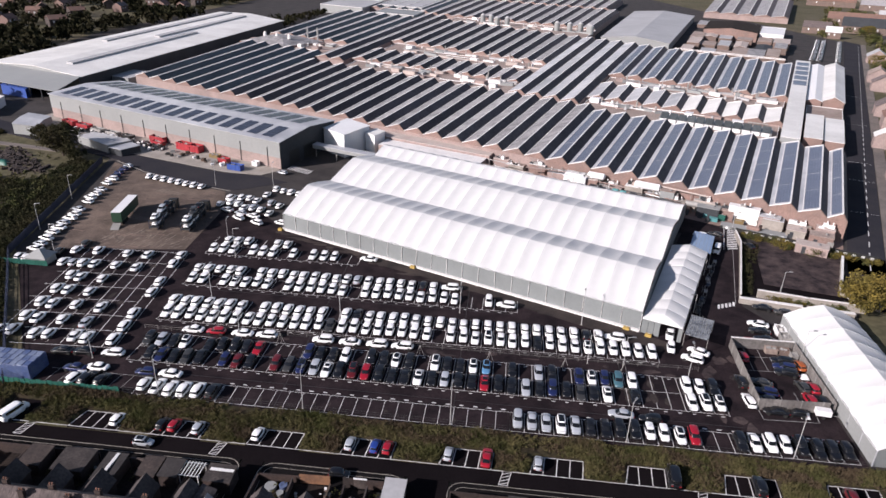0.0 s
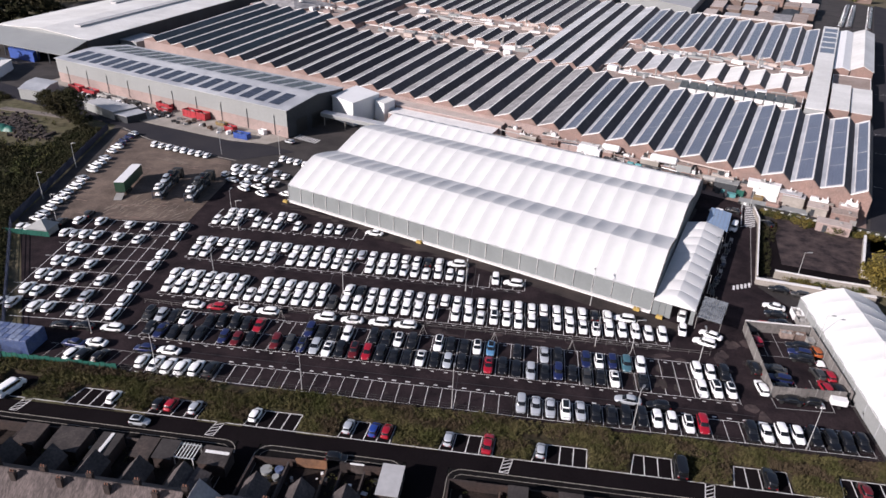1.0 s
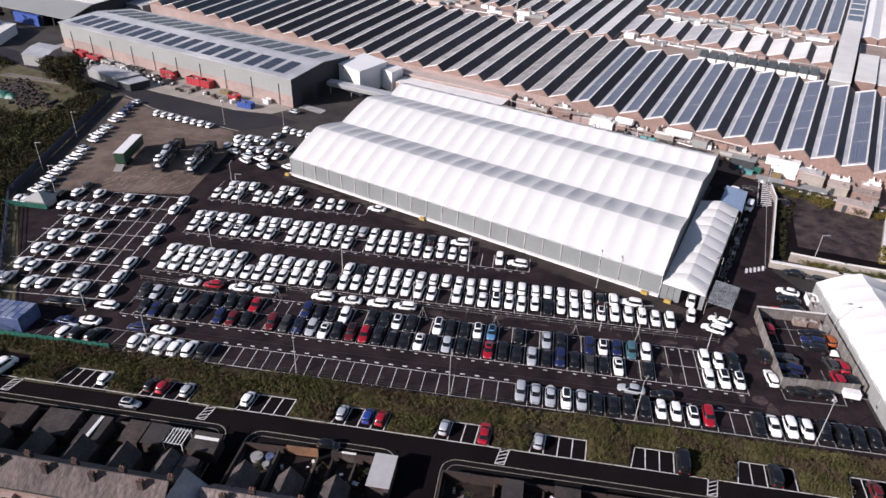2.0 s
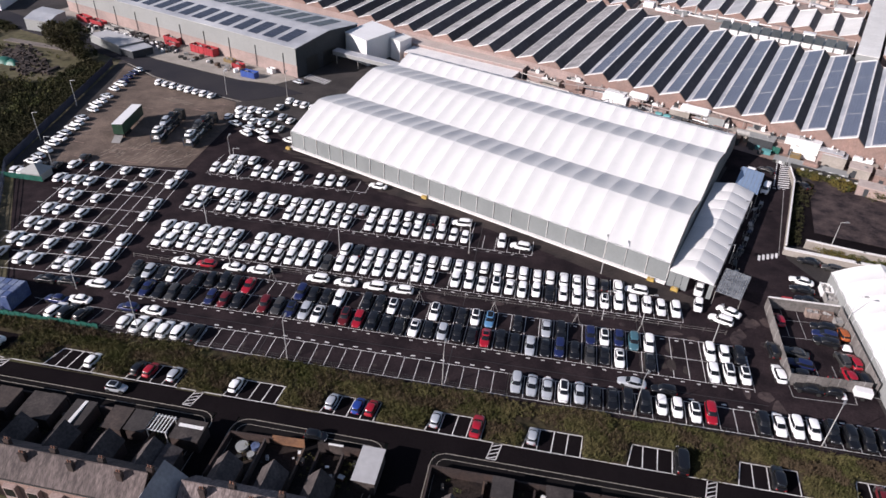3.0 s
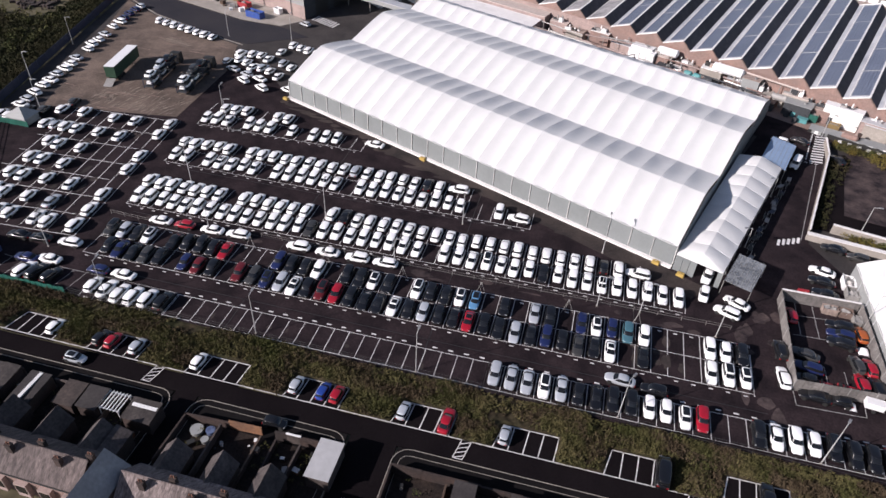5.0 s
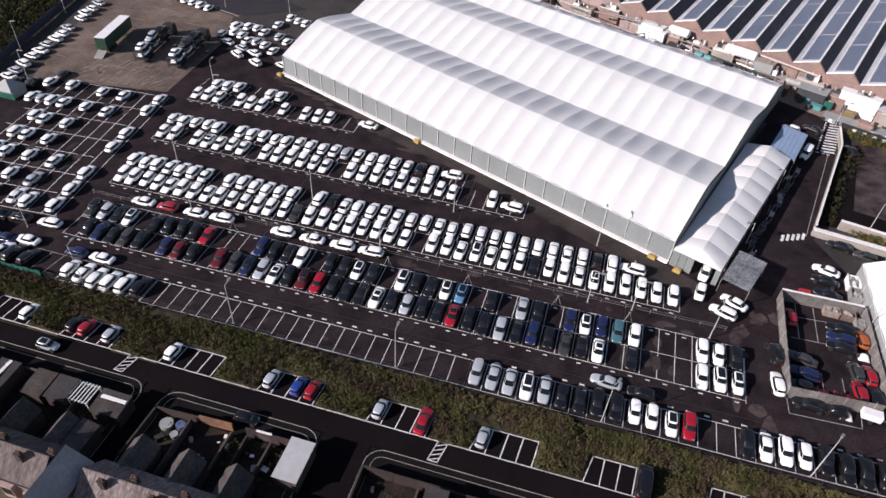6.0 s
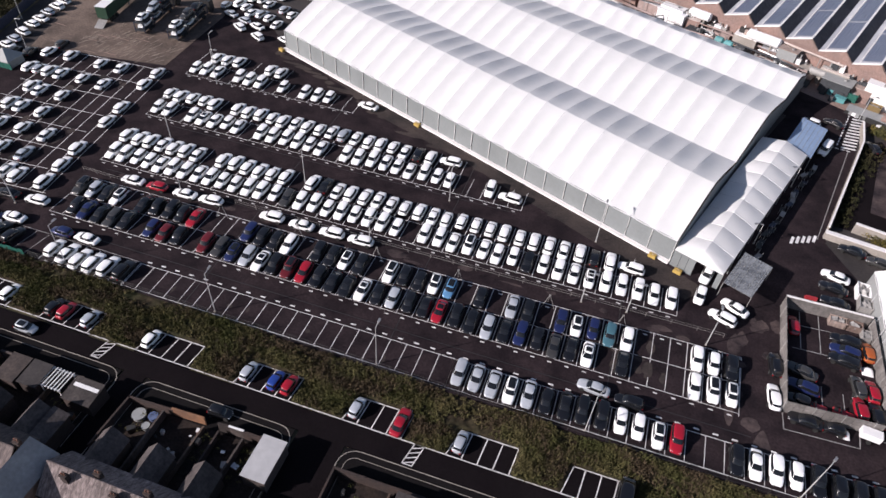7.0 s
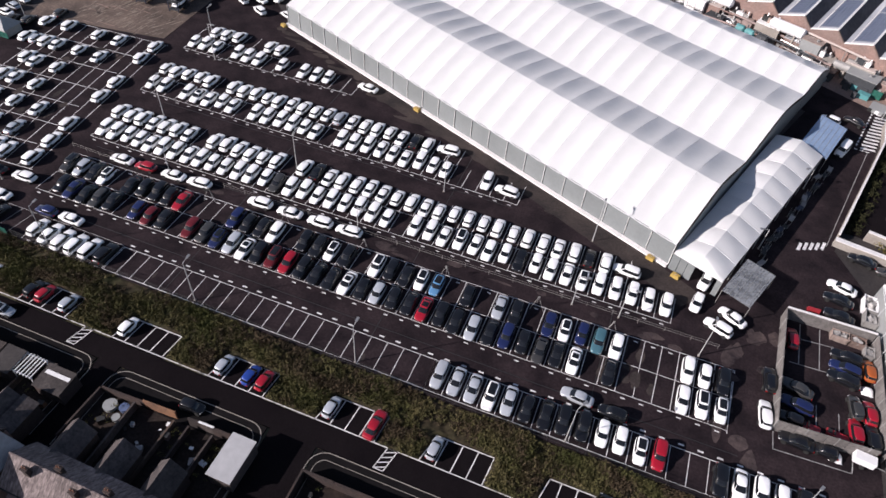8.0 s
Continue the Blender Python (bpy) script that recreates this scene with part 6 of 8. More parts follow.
def kerb_line(name, x0, x1, off, left, right, w, mat, label, z):
    """A kerb along the street that turns down the side streets in arcs."""
    pts = []
    if left:
        r = 2.3 - off
        pts += [(x0 + off, -25.0)] + [(x0 + 2.3 - r * math.cos(k), kerb(x0 + 3) - 2.3 + r * math.sin(k)) for k in (math.pi / 2 * i / 6 for i in range(7))]
    else:
        pts.append((x0, kerb(x0) - off))
    if right:
        r = 2.3 - off
        pts += [(x1 - 2.3 + r * math.sin(k), kerb(x1 - 3) - 2.3 + r * math.cos(k)) for k in (math.pi / 2 * i / 6 for i in range(7))] + [(x1 - off, -25.0)]
    else:
        pts.append((x1, kerb(x1) - off))
    strip_line(name, pts, w, z, mat, label)


for x0, x1, l, r in ((-200, -41.2, False, True), (-38.1, -15.6, True, True), (-9.0, 120, True, False)):
    kerb_line("kerb", x0, x1, 0.0, l, r, 0.10, CONCRETE, "pale concrete kerb stones", 0.06)
    kerb_line("pavement_edge", x0, x1, 0.95, l, r, 0.07, CONCRETE, "pale edging strip of the pavement", 0.055)
marks("crossing", [(58.2 + 0.345 * i, 85.4 + 1.29 * i, 60.4 + 0.325 * i, 85.5 + 1.29 * i) for i in range(13)], 0.62, LINE, "white zebra crossing stripes", 0.016)
marks("crossing", [(57.2 + 0.345 * i, 86.0 + 1.29 * i, 57.35 + 0.345 * i, 86.5 + 1.29 * i) for i in range(12)] + [(56.8 + 1.1 * i, 84.6 - 0.1 * i, 57.2 + 1.1 * i, 84.6 - 0.1 * i) for i in range(3)], 0.3, LINE, "short white give-way dashes by the crossing", 0.016)
marks("crossing", [(-80.5 + 1.0 * i, 125.2 - .45 * i, -79.7 + 1.0 * i, 128.6 - .45 * i) for i in range(9)], 0.5, LINE, "white zebra crossing by the warehouse door", 0.075)
strip_line("kerb", [(-141, 121.3), (-126, 112.2), (-98, 102.2), (-91, 100.2)], 0.4, 0.1, CONCRETE, "pale kerb of the works road")
strip_line("kerb", [(-150, 134.0), (-134, 128.0), (-100, 117.6), (-87, 117.0)], 0.4, 0.1, CONCRETE, "pale kerb of the works road")
marks("crossing", [(46.7 + 0.95 * i, 49.9 + 0.45 * i, 47.1 + 0.95 * i, 51.4 + 0.45 * i) for i in range(5)], 0.5, LINE, "white give-way crossing stripes", 0.014)
marks("lane_lines", [(51.2, 52.6, 59.1, 84.0), (44.3, 10.1, 53.9, 10.6), (44.3, 10.1, 44.2, 12.7), (53.9, 10.6, 54.1, 13), (47.2, 25.4, 47.3, 33.2), (50.0, 25.4, 50.1, 33.2), (47.2, 30.2, 54.7, 30.8), (46.0, 25.3, 52, 25.6),
                     (52.5, 14, 52.5, 19), (49.6, 14, 49.6, 19.2)], 0.12, LINE_DIM, "white painted lane and bay lines", 0.014)
segs = [(*site(142.6 + 0.012 * v, v)[:2], *site(142.6 + 0.012 * v, v + 4)[:2]) for v in range(64, 600, 9)]
for v in (112, 150, 176, 250, 330):
    segs += [(*site(139 + i * 1.5, v)[:2], *site(139.6 + i * 1.5, v)[:2]) for i in range(6)]
marks("lane_lines", segs, 0.25, LINE, "white dashed lane lines on the street", 0.03)
# tyre marks and tar seams
rt = random.Random(62)
streaks = []
for i in range(110):
    x, y = rt.uniform(-109, -87), 60 + rt.gauss(0, 3.2)
    l, lean_to_east = rt.uniform(0.6, 2.6), rt.uniform(0.05, 0.5)
    streaks.append((x, y, x + l * lean_to_east, y + l))
marks("tyre_marks", streaks, 0.15, YARD_LIGHT, "pale scraped marks on the gravel yard", 0.042)
marks("tyre_marks", [(x, y, x + rt.uniform(1.5, 5), y + rt.uniform(-.5, .3)) for x, y in ((rt.uniform(-121, -96), rt.uniform(54, 98)) for i in range(26))], 0.22, YARD_PINK, "pale scuffs across the brown yard", 0.043)
marks("tyre_marks", [(x, 96 - 0.35 * i, x + 1.6, 97.6 - 0.35 * i) for i, x in ((i, -113 + 1.1 * i) for i in range(8))], 0.3, YARD_LIGHT, "broken pale line worn into the yard", 0.044)
ro = random.Random(9)


def blotches(name, spots, mat, label, z):
    """Flat irregular stains on the ground."""
    g = Geo()
    for x, y, rx, ry_ in spots:
        z += 0.0004
        ph = ro.uniform(0, 40)
        ring = [(x + rx * (1 + .45 * noise.noise(Vector((math.cos(q), math.sin(q), ph)))) * math.cos(q), y + ry_ * (1 + .45 * noise.noise(Vector((math.cos(q) * 1.7, math.sin(q) * 1.7, ph + 9)))) * math.sin(q), z) for q in (math.tau * i / 14 for i in range(14))]
        g.quad(*ring)
    return tagged(part(name, g, mat), label, "stain", "", "structure")


blotches("oil_stains", [(-44.0 + 2.462 * i + ro.uniform(-.3, .3), 2.0 + ro.uniform(-1, 1), ro.uniform(.2, .5), ro.uniform(.3, .8)) for i in (0, 4, 5, 9, 14)]
         + [(24.2 + ro.uniform(-3, 5), 12 + ro.uniform(0, 7), ro.uniform(.4, .9), ro.uniform(.5, 1.5)) for i in range(12)]
         + [(-88 + ro.uniform(-9, 4), 32 + ro.uniform(-14, 16), ro.uniform(.4, .9), ro.uniform(.6, 1.7)) for i in range(16)], WORN_ASPHALT, "dusty worn patches in the empty bays", 0.006)
blotches("oil_stains", [tuple(tent(t, -3.2 + ro.uniform(-1.2, 1.2), 0)[:2]) + (ro.uniform(1, 3.2), ro.uniform(.4, 1.0)) for t in (k / 34 for k in range(35))], WORN_ASPHALT, "dusty worn strip beside the tent", 0.007)
blotches("oil_stains", [(ro.uniform(36, 44), ro.uniform(6, 30), ro.uniform(.5, 1.6), ro.uniform(.6, 2.2)) for i in range(14)] + [(ro.uniform(-70, 34), 21.6 + ro.uniform(-1, 1), ro.uniform(.5, 2), ro.uniform(.2, .6)) for i in range(24)], PATCHED, "brown dusty stains on the asphalt", 0.009)
marks("tar_seams", [(x, -0.3, x - 0.8, 57) for x in (-41, -10, 21)] + [(-70, 38.0, 0, 38.8), (-72, 22, 30, 23.6), (-66, 6.4, 40, 7.2)], 0.14, TAR, "dark tar seams in the asphalt", 0.008)

# ---------------------------------------------------------------- street cars
for b, i, c, k in ((0, 3, "W", "small"), (1, 0, "K", "small"), (1, 1, "R", "small"), (1, 3, "S", "small"), (2, 0, "W", "small"), (3, 0, "S", "small"), (3, 2, "U", "small"),
                   (3, 3, "R", "small"), (4, 0, "S", "small"), (4, 3, "R", "saloon"), (5, 0, "S", "small"), (6, 3, "K", "van"), (7, 2, "K", "suv"), (8, 1, "D", "small")):
    x = BAYS_S[b][0] + (i + 0.5) * BP + 0.3
    car(x, -7.35 + 0.004 * x, -4, c, k, z=-0.05)
car(-82.6, -8.6, -14, "W", "van", z=-0.05)
car(-58.0, -12.1, -89, "S", "small", True, z=-0.05)
car(-25.6, -14.3, -87, "K", "small", z=0.045)
car(-12.6, -23.6, 3, "W", "small", z=-0.055)

# ---------------------------------------------------------------- yard: lorry, transporters, queue of cars
lorry = thing("semi_trailer", "parked curtain-side trailer with a white roof and dark green sides", "trailer", pose(-110.6, 74.5, 0.03, 0, 0, 11))
part("body", Geo().box(-1.3, 1.3, -6.8, 6.8, 1.2, 4.0), TRUCK_GREEN, lorry)
part("roof", Geo().box(-1.32, 1.32, -6.85, 6.85, 4.0, 4.08), PVC_PLAIN, lorry, "white roof sheet")
part("chassis", Geo().box(-0.5, 0.5, -6.6, 6.6, 0.85, 1.2), PLASTIC, lorry)
for y in (-5.2, -3.9, -2.6):
    for s in (-1, 1):
        part("wheel", Geo().tube((s * 0.9, y, 0.5), (s * 1.28, y, 0.5), 0.5, n=12), RUBBER, lorry)
for s in (-1, 1):
    part("landing_leg", Geo().box(s * 0.8 - .08, s * 0.8 + .08, 3.8, 4.0, 0, 1.0), STEEL, lorry)
part("ramp", Geo().hexa([(-1.1, -9.6, 0.02), (1.1, -9.6, 0.02), (1.1, -6.9, 0.9), (-1.1, -6.9, 0.9)], [(-1.1, -9.6, 0.1), (1.1, -9.6, 0.1), (1.1, -6.9, 1.0), (-1.1, -6.9, 1.0)]), STEEL_DULL, lorry)


def transporter(x, y, a, codes):
    """A two-deck car transporter; its load of cars are things of their own."""
    m = pose(x, y, 0.03, 0, 0, a)
    t = thing("car_transporter", "steel two-deck car transporter standing in the yard", "lorry", m)
    for z in (0.9, 2.7):
        part("deck", Geo().box(-1.2, 1.2, -9, 6, z, z + 0.12), CLAD_DARK, t)
    for yy in (-8.8, -4, 1, 5.8):
        for s in (-1, 1):
            part("post", Geo().box(s * 1.15 - .07, s * 1.15 + .07, yy - .1, yy + .1, 0.5, 3.0), BLUE_FENCE, t)
    part("cab", Geo().hexa([(-1.2, 7, 0.5), (1.2, 7, 0.5), (1.2, 9.3, 0.5), (-1.2, 9.3, 0.5)], [(-1.2, 7, 3.1), (1.2, 7, 3.1), (1.15, 9.0, 2.9), (-1.15, 9.0, 2.9)]), PLASTIC, t, "dark driver's cab")
    part("windscreen", Geo().hexa([(-1.0, 9.22, 1.7), (1.0, 9.22, 1.7), (0.95, 9.08, 2.6), (-0.95, 9.08, 2.6)], [(-1.0, 9.28, 1.7), (1.0, 9.28, 1.7), (0.95, 9.14, 2.6), (-0.95, 9.14, 2.6)]), CAR_GLASS, t)
    for yy in (-6, -4.8, 4, 8.2):
        for s in (-1, 1):
            part("wheel", Geo().tube((s * 0.85, yy, 0.5), (s * 1.2, yy, 0.5), 0.5, n=12), RUBBER, t)
    for i, c in enumerate(codes):
        q = m @ Vector((0, -6.4 + 4.9 * (i % 3), 2.84 if i < 3 else 1.03))
        car(q.x, q.y, a + (180 if i % 2 else 0), c, "suv" if i % 2 else "saloon", z=q.z, far=True)


transporter(-99.6, 75.5, 8.8, "WSKWSK")
transporter(-90.4, 75.7, 6.5, "WGKWWK")
for i, (x, y) in enumerate(((-123.4, 56.4), (-124.0, 59.8), (-124.6, 63.1), (-125.2, 66.4), (-125.6, 69.5), (-126.4, 72.6), (-127.4, 76.0), (-128.3, 82.0), (-129.2, 85.2), (-129.9, 88.8), (-130.3, 92.2), (-131.7, 98.3), (-132.6, 102.0), (-122.6, 53.0), (-121.8, 49.8))):
    car(x + 1.2 + rnd.uniform(-.3, .3), y + rnd.uniform(-.3, .3), 78 + rnd.uniform(-7, 7), "WWWSWWS"[i % 7], ("suv", "hatchback", "saloon", "hatchback")[i % 4], far=True)
for x, y, c in ((-133.0, 105.2, "B"), (-133.8, 108.7, "B"), (-134.2, 112.3, "B"), (-134.4, 115.3, "S")):
    car(x + 1, y, 70, c, "hatchback", far=True)
for x, y in ((-119.2, 44.9), (-121.3, 45.2), (-117.2, 48.5), (-113.9, 49.6), (-110.2, 55.0)):
    car(x, y, 10, "W" if x < -118 else "G", "hatchback")
for i in range(8):
    car(-121.0 + 2.93 * i, 107.0 - 0.84 * i, 3 + rnd.uniform(-3, 3), "W", ("suv", "hatchback")[i % 2], far=True)
rr = random.Random(11)
for i, (x, y, a) in enumerate(((-86.0, 90.1, -6), (-83.4, 89.0, -6), (-85.0, 84.2, 64), (-84.4, 94.3, -4), (-81.9, 94.4, -4), (-79.1, 92.9, -6), (-77.9, 87.0, -6), (-75.3, 86.0, -6), (-72.0, 83.8, -4), (-74.1, 91.5, -4), (-71.0, 89.8, -2),
                               (-80.6, 86.9, -10), (-79.4, 78.9, 62), (-80.2, 82.4, 66), (-75.9, 81.0, 66), (-73.1, 76.4, 64), (-88.6, 88.0, -6), (-78.0, 98.4, -6), (-87.6, 93.6, -14))):
    # silver codes among the white put the group's blue-grey shade into paint
    car(x, y, a + rr.uniform(-5, 5), "WWSWWWS"[i % 7], ("suv", "hatchback", "saloon")[i % 3], far=True)
for i in range(5):
    car(-76.8 + 2.7 * i, 103.6 - 0.9 * i, 2 + rr.uniform(-4, 4), "W", ("suv", "hatchback")[i % 2], far=True)
for x, y, c in ((-80.5, 119.8, "S"), (-66.6, 77.6, "W")):
    car(x, y, 70, c, "hatchback")
for u, v0 in ((114, 470), (119, 470), (132, 470)):
    for i in range(46):
        p = site(u + 2 + .015 * i, v0 + i * 3.3)
        car(p.x, p.y, 60, "GSKGSKKW"[i % 8], "hatchback", far=True)

# the distant cars, one joined mesh
verts, faces, slots, mats = [], [], [], []
for kind, code, m in distant:
    if (kind, code, False) not in templates:
        templates[(kind, code, False)] = build_car(kind, code, False, m)
        continue
    for o in templates[(kind, code, False)].children:
        for mat in o.data.materials:
            if mat not in mats:
                mats.append(mat)
        base = len(verts)
        verts += [tuple(m @ v.co) for v in o.data.vertices]
        for p in o.data.polygons:
            faces.append(tuple(base + k for k in p.vertices))
            slots.append(mats.index(o.data.materials[p.material_index]))
me = bpy.data.meshes.new("distant_cars")
me.from_pydata(verts, [], faces)
for mat in mats:
    me.materials.append(mat)
me.polygons.foreach_set("material_index", slots)
me.polygons.foreach_set("use_smooth", [True] * len(faces))
tagged(new("distant_cars", me), "many white and dark cars parked close together far off", "car", "", "stuff")

# ---------------------------------------------------------------- lamp posts
def lamp_post(x, y, h, a=0.0, arm=1.2, heads=1):
    l = thing("lamp_post", "tall grey steel lamp post with a slim head", "lamp post", pose(x, y, 0, 0, 0, a), "lamp posts")
    part("pole", Geo().tube((0, 0, 0), (0, 0, h), 0.085, 0.045, n=8), POLE, l)
    part("foot", Geo().box(-.16, .16, -.16, .16, 0, .1), CONCRETE, l)
    for s in ((1,) if heads == 1 else (1, -1)):
        part("arm", Geo().tube((0, 0, h - 0.05), (s * arm, 0, h + 0.12), 0.05, n=6), POLE, l)
        part("head", Geo().box(s * arm - .35, s * arm + .35, -.16, .16, h + .06, h + .2), STEEL, l)


for x, y, h, a in ((-37.4, 31.6, 8, 90), (-67.6, 34.6, 8, 90), (-35.9, 0.3, 8, 90), (19.2, 0.4, 8, 60), (46.0, 0.6, 8, 60), (-10.2, 0.2, 8, 90), (-12.0, 37.5, 7, 90), (14.5, 36.9, 8, 90), (-74.5, 60.5, 8, 90), (-70.5, 55.0, 8, 0),
                   (-133.6, 84.4, 7.5, 0), (-127.9, 61.9, 7.5, 0), (-116.5, 51.0, 7, 0), (-97.5, 104.6, 7.5, 90), (-79.5, 108, 7.5, 90), (33.6, 20.9, 7, 90), (-79.6, 8.6, 7, 90), (-62, 0.2, 8, 90), (-55.6, 20.9, 6, 60),
                   (47.3, 66.9, 4.5, 200), (40.4, 47.0, 4.5, 200), (62.4, 57.4, 7, 0), (57.75, 30.6, 7, 0), (14.6, 22.4, 6.5, 0), (-20.4, 21.4, 6.5, 0), (21.6, 22.9, 6.5, 0), (62.5, 98, 6, 0)):
    lamp_post(x, y, h, a)
# drooping tape frames between the bays
for x in (-46.2, -32.1, -18.2, -4.6, 9.9, 21.0):
    f = thing("tripod_sign", "leaning steel tripod of a bay sign", "sign", pose(x, 18.9 + 0.012 * (x + 46), 0, 0, 0, 10), "bay signs")
    for dx, dy in ((-1.0, -.5), (1.0, -.4), (0, .9)):
        part("leg", Geo().tube((dx, dy, 0), (0, 0, 2.6), 0.035, n=6), STEEL_DULL, f)
    part("plate", Geo().box(-.16, .16, -.03, .03, 2.35, 2.65), STEEL_DULL, f)
# low rail along the double row, and the fence at the verge
def rail(name, pts, h, step, mat, label, rails=(0.5, 1.0), r=0.03):
    f = thing(name, label, "fence")
    for (x0, y0), (x1, y1) in zip(pts, pts[1:]):
        a, b = Vector((x0, y0, 0)), Vector((x1, y1, 0))
        n = max(1, round((b - a).length / step))
        for i in range(n + 1):
            p = a.lerp(b, i / n)
            part("post", Geo().box(-r * 1.3, r * 1.3, -r * 1.3, r * 1.3, 0, h, Matrix.Translation(p)), mat, f)
        for z in rails:
            part("rail", Geo().tube(a + Vector((0, 0, z * h)), b + Vector((0, 0, z * h)), r, n=5), mat, f)
    return f


rail("guard_rail", [(-75.4, 20.2), (-64, 20.0)], 0.9, 3, PEN_STEEL, "thin steel rail at the end of a bay row")
rail("guard_rail", [(-46, 22.4), (-18, 22.5)], 0.9, 4, PEN_STEEL, "thin steel rail behind a bay row")
rail("guard_rail", [(-18, 22.5), (36, 23.3)], 0.9, 4, PEN_STEEL, "thin steel rail behind a bay row")
rail("boundary_fence", [(-68, -0.75), (57, -0.45)], 1.6, 5, PLASTIC, "thin dark wire fence along the verge", (0.35, 0.7, 1.0), 0.025)
rail("boundary_fence", [(-90, -1.4), (-125.5, 47), (-145, 119)], 2.2, 5, BLUE_FENCE, "dark blue steel fence along the bushes", (0.1, 0.3, 0.5, 0.7, 0.9), 0.06)
bf = thing("mesh_fence", "dark blue mesh fence panels along the bushes", "fence")
for (x0, y0), (x1, y1), n in (((-125.5, 47), (-145, 119), 30),):
    for i in range(n):
        a, b = Vector((x0, y0, 0)).lerp(Vector((x1, y1, 0)), i / n), Vector((x0, y0, 0)).lerp(Vector((x1, y1, 0)), (i + .96) / n)
        part("panel", Geo().hexa([a, b, b + Vector((.05, .02, 0)), a + Vector((.05, .02, 0))], [q + Vector((0, 0, 2.1)) for q in (a, b, b + Vector((.05, .02, 0)), a + Vector((.05, .02, 0)))]), BLUE_FENCE, bf)
gf = thing("green_fence", "green plastic mesh fence beside the blue store", "fence")
for i in range(22):
    a, b = Vector((-91 + i * 1.02, -1.35 + 0.02 * i, 0)), Vector((-90 + i * 1.02, -1.33 + 0.02 * i, 0))
    part("panel", Geo().box(0.03, 0.97, -.03, .03, 0.1, 1.5 + 0.15 * (i % 2), Matrix.Translation(a)), GREEN_PAINT, gf)
gf2 = thing("green_fence", "green plastic mesh fence beside the white hut", "fence")
for i in range(12):
    part("panel", Geo().box(0.03, 0.97, -.03, .03, 0.1, 1.4, Matrix.Translation((-124 + i, 42.2, 0))), GREEN_PAINT, gf2)
hut = thing("white_hut", "small white pyramid-roofed hut by the fence", "hut")
part("wall", Geo().box(-117.6, -112.6, 42.4, 46.4, 0, 1.8), CLAD, hut)
part("roof", Geo().add([(-118, 42, 1.8), (-112.2, 42, 1.8), (-112.2, 46.8, 1.8), (-118, 46.8, 1.8), (-115.1, 44.4, 3.6)], [(0, 1, 4), (1, 2, 4), (2, 3, 4), (3, 0, 4), (3, 2, 1, 0)]), CLAD, hut)
store = thing("blue_store", "blue wrapped stacks under a clear film cover", "store")
part("body", Geo().box(-99, -86.2, 0.4, 5.4, 0, 2.8), BLUE_WRAP, store)
for i in range(10):
    for j in range(3):
        part("wrapped_panel", Geo().box(-98.8 + 1.27 * i, -97.7 + 1.27 * i, 0.6 + 1.6 * j, 2.0 + 1.6 * j, 2.8, 3.0), WRAP_PALE if (i + j) % 3 else BLUE_WRAP, store)

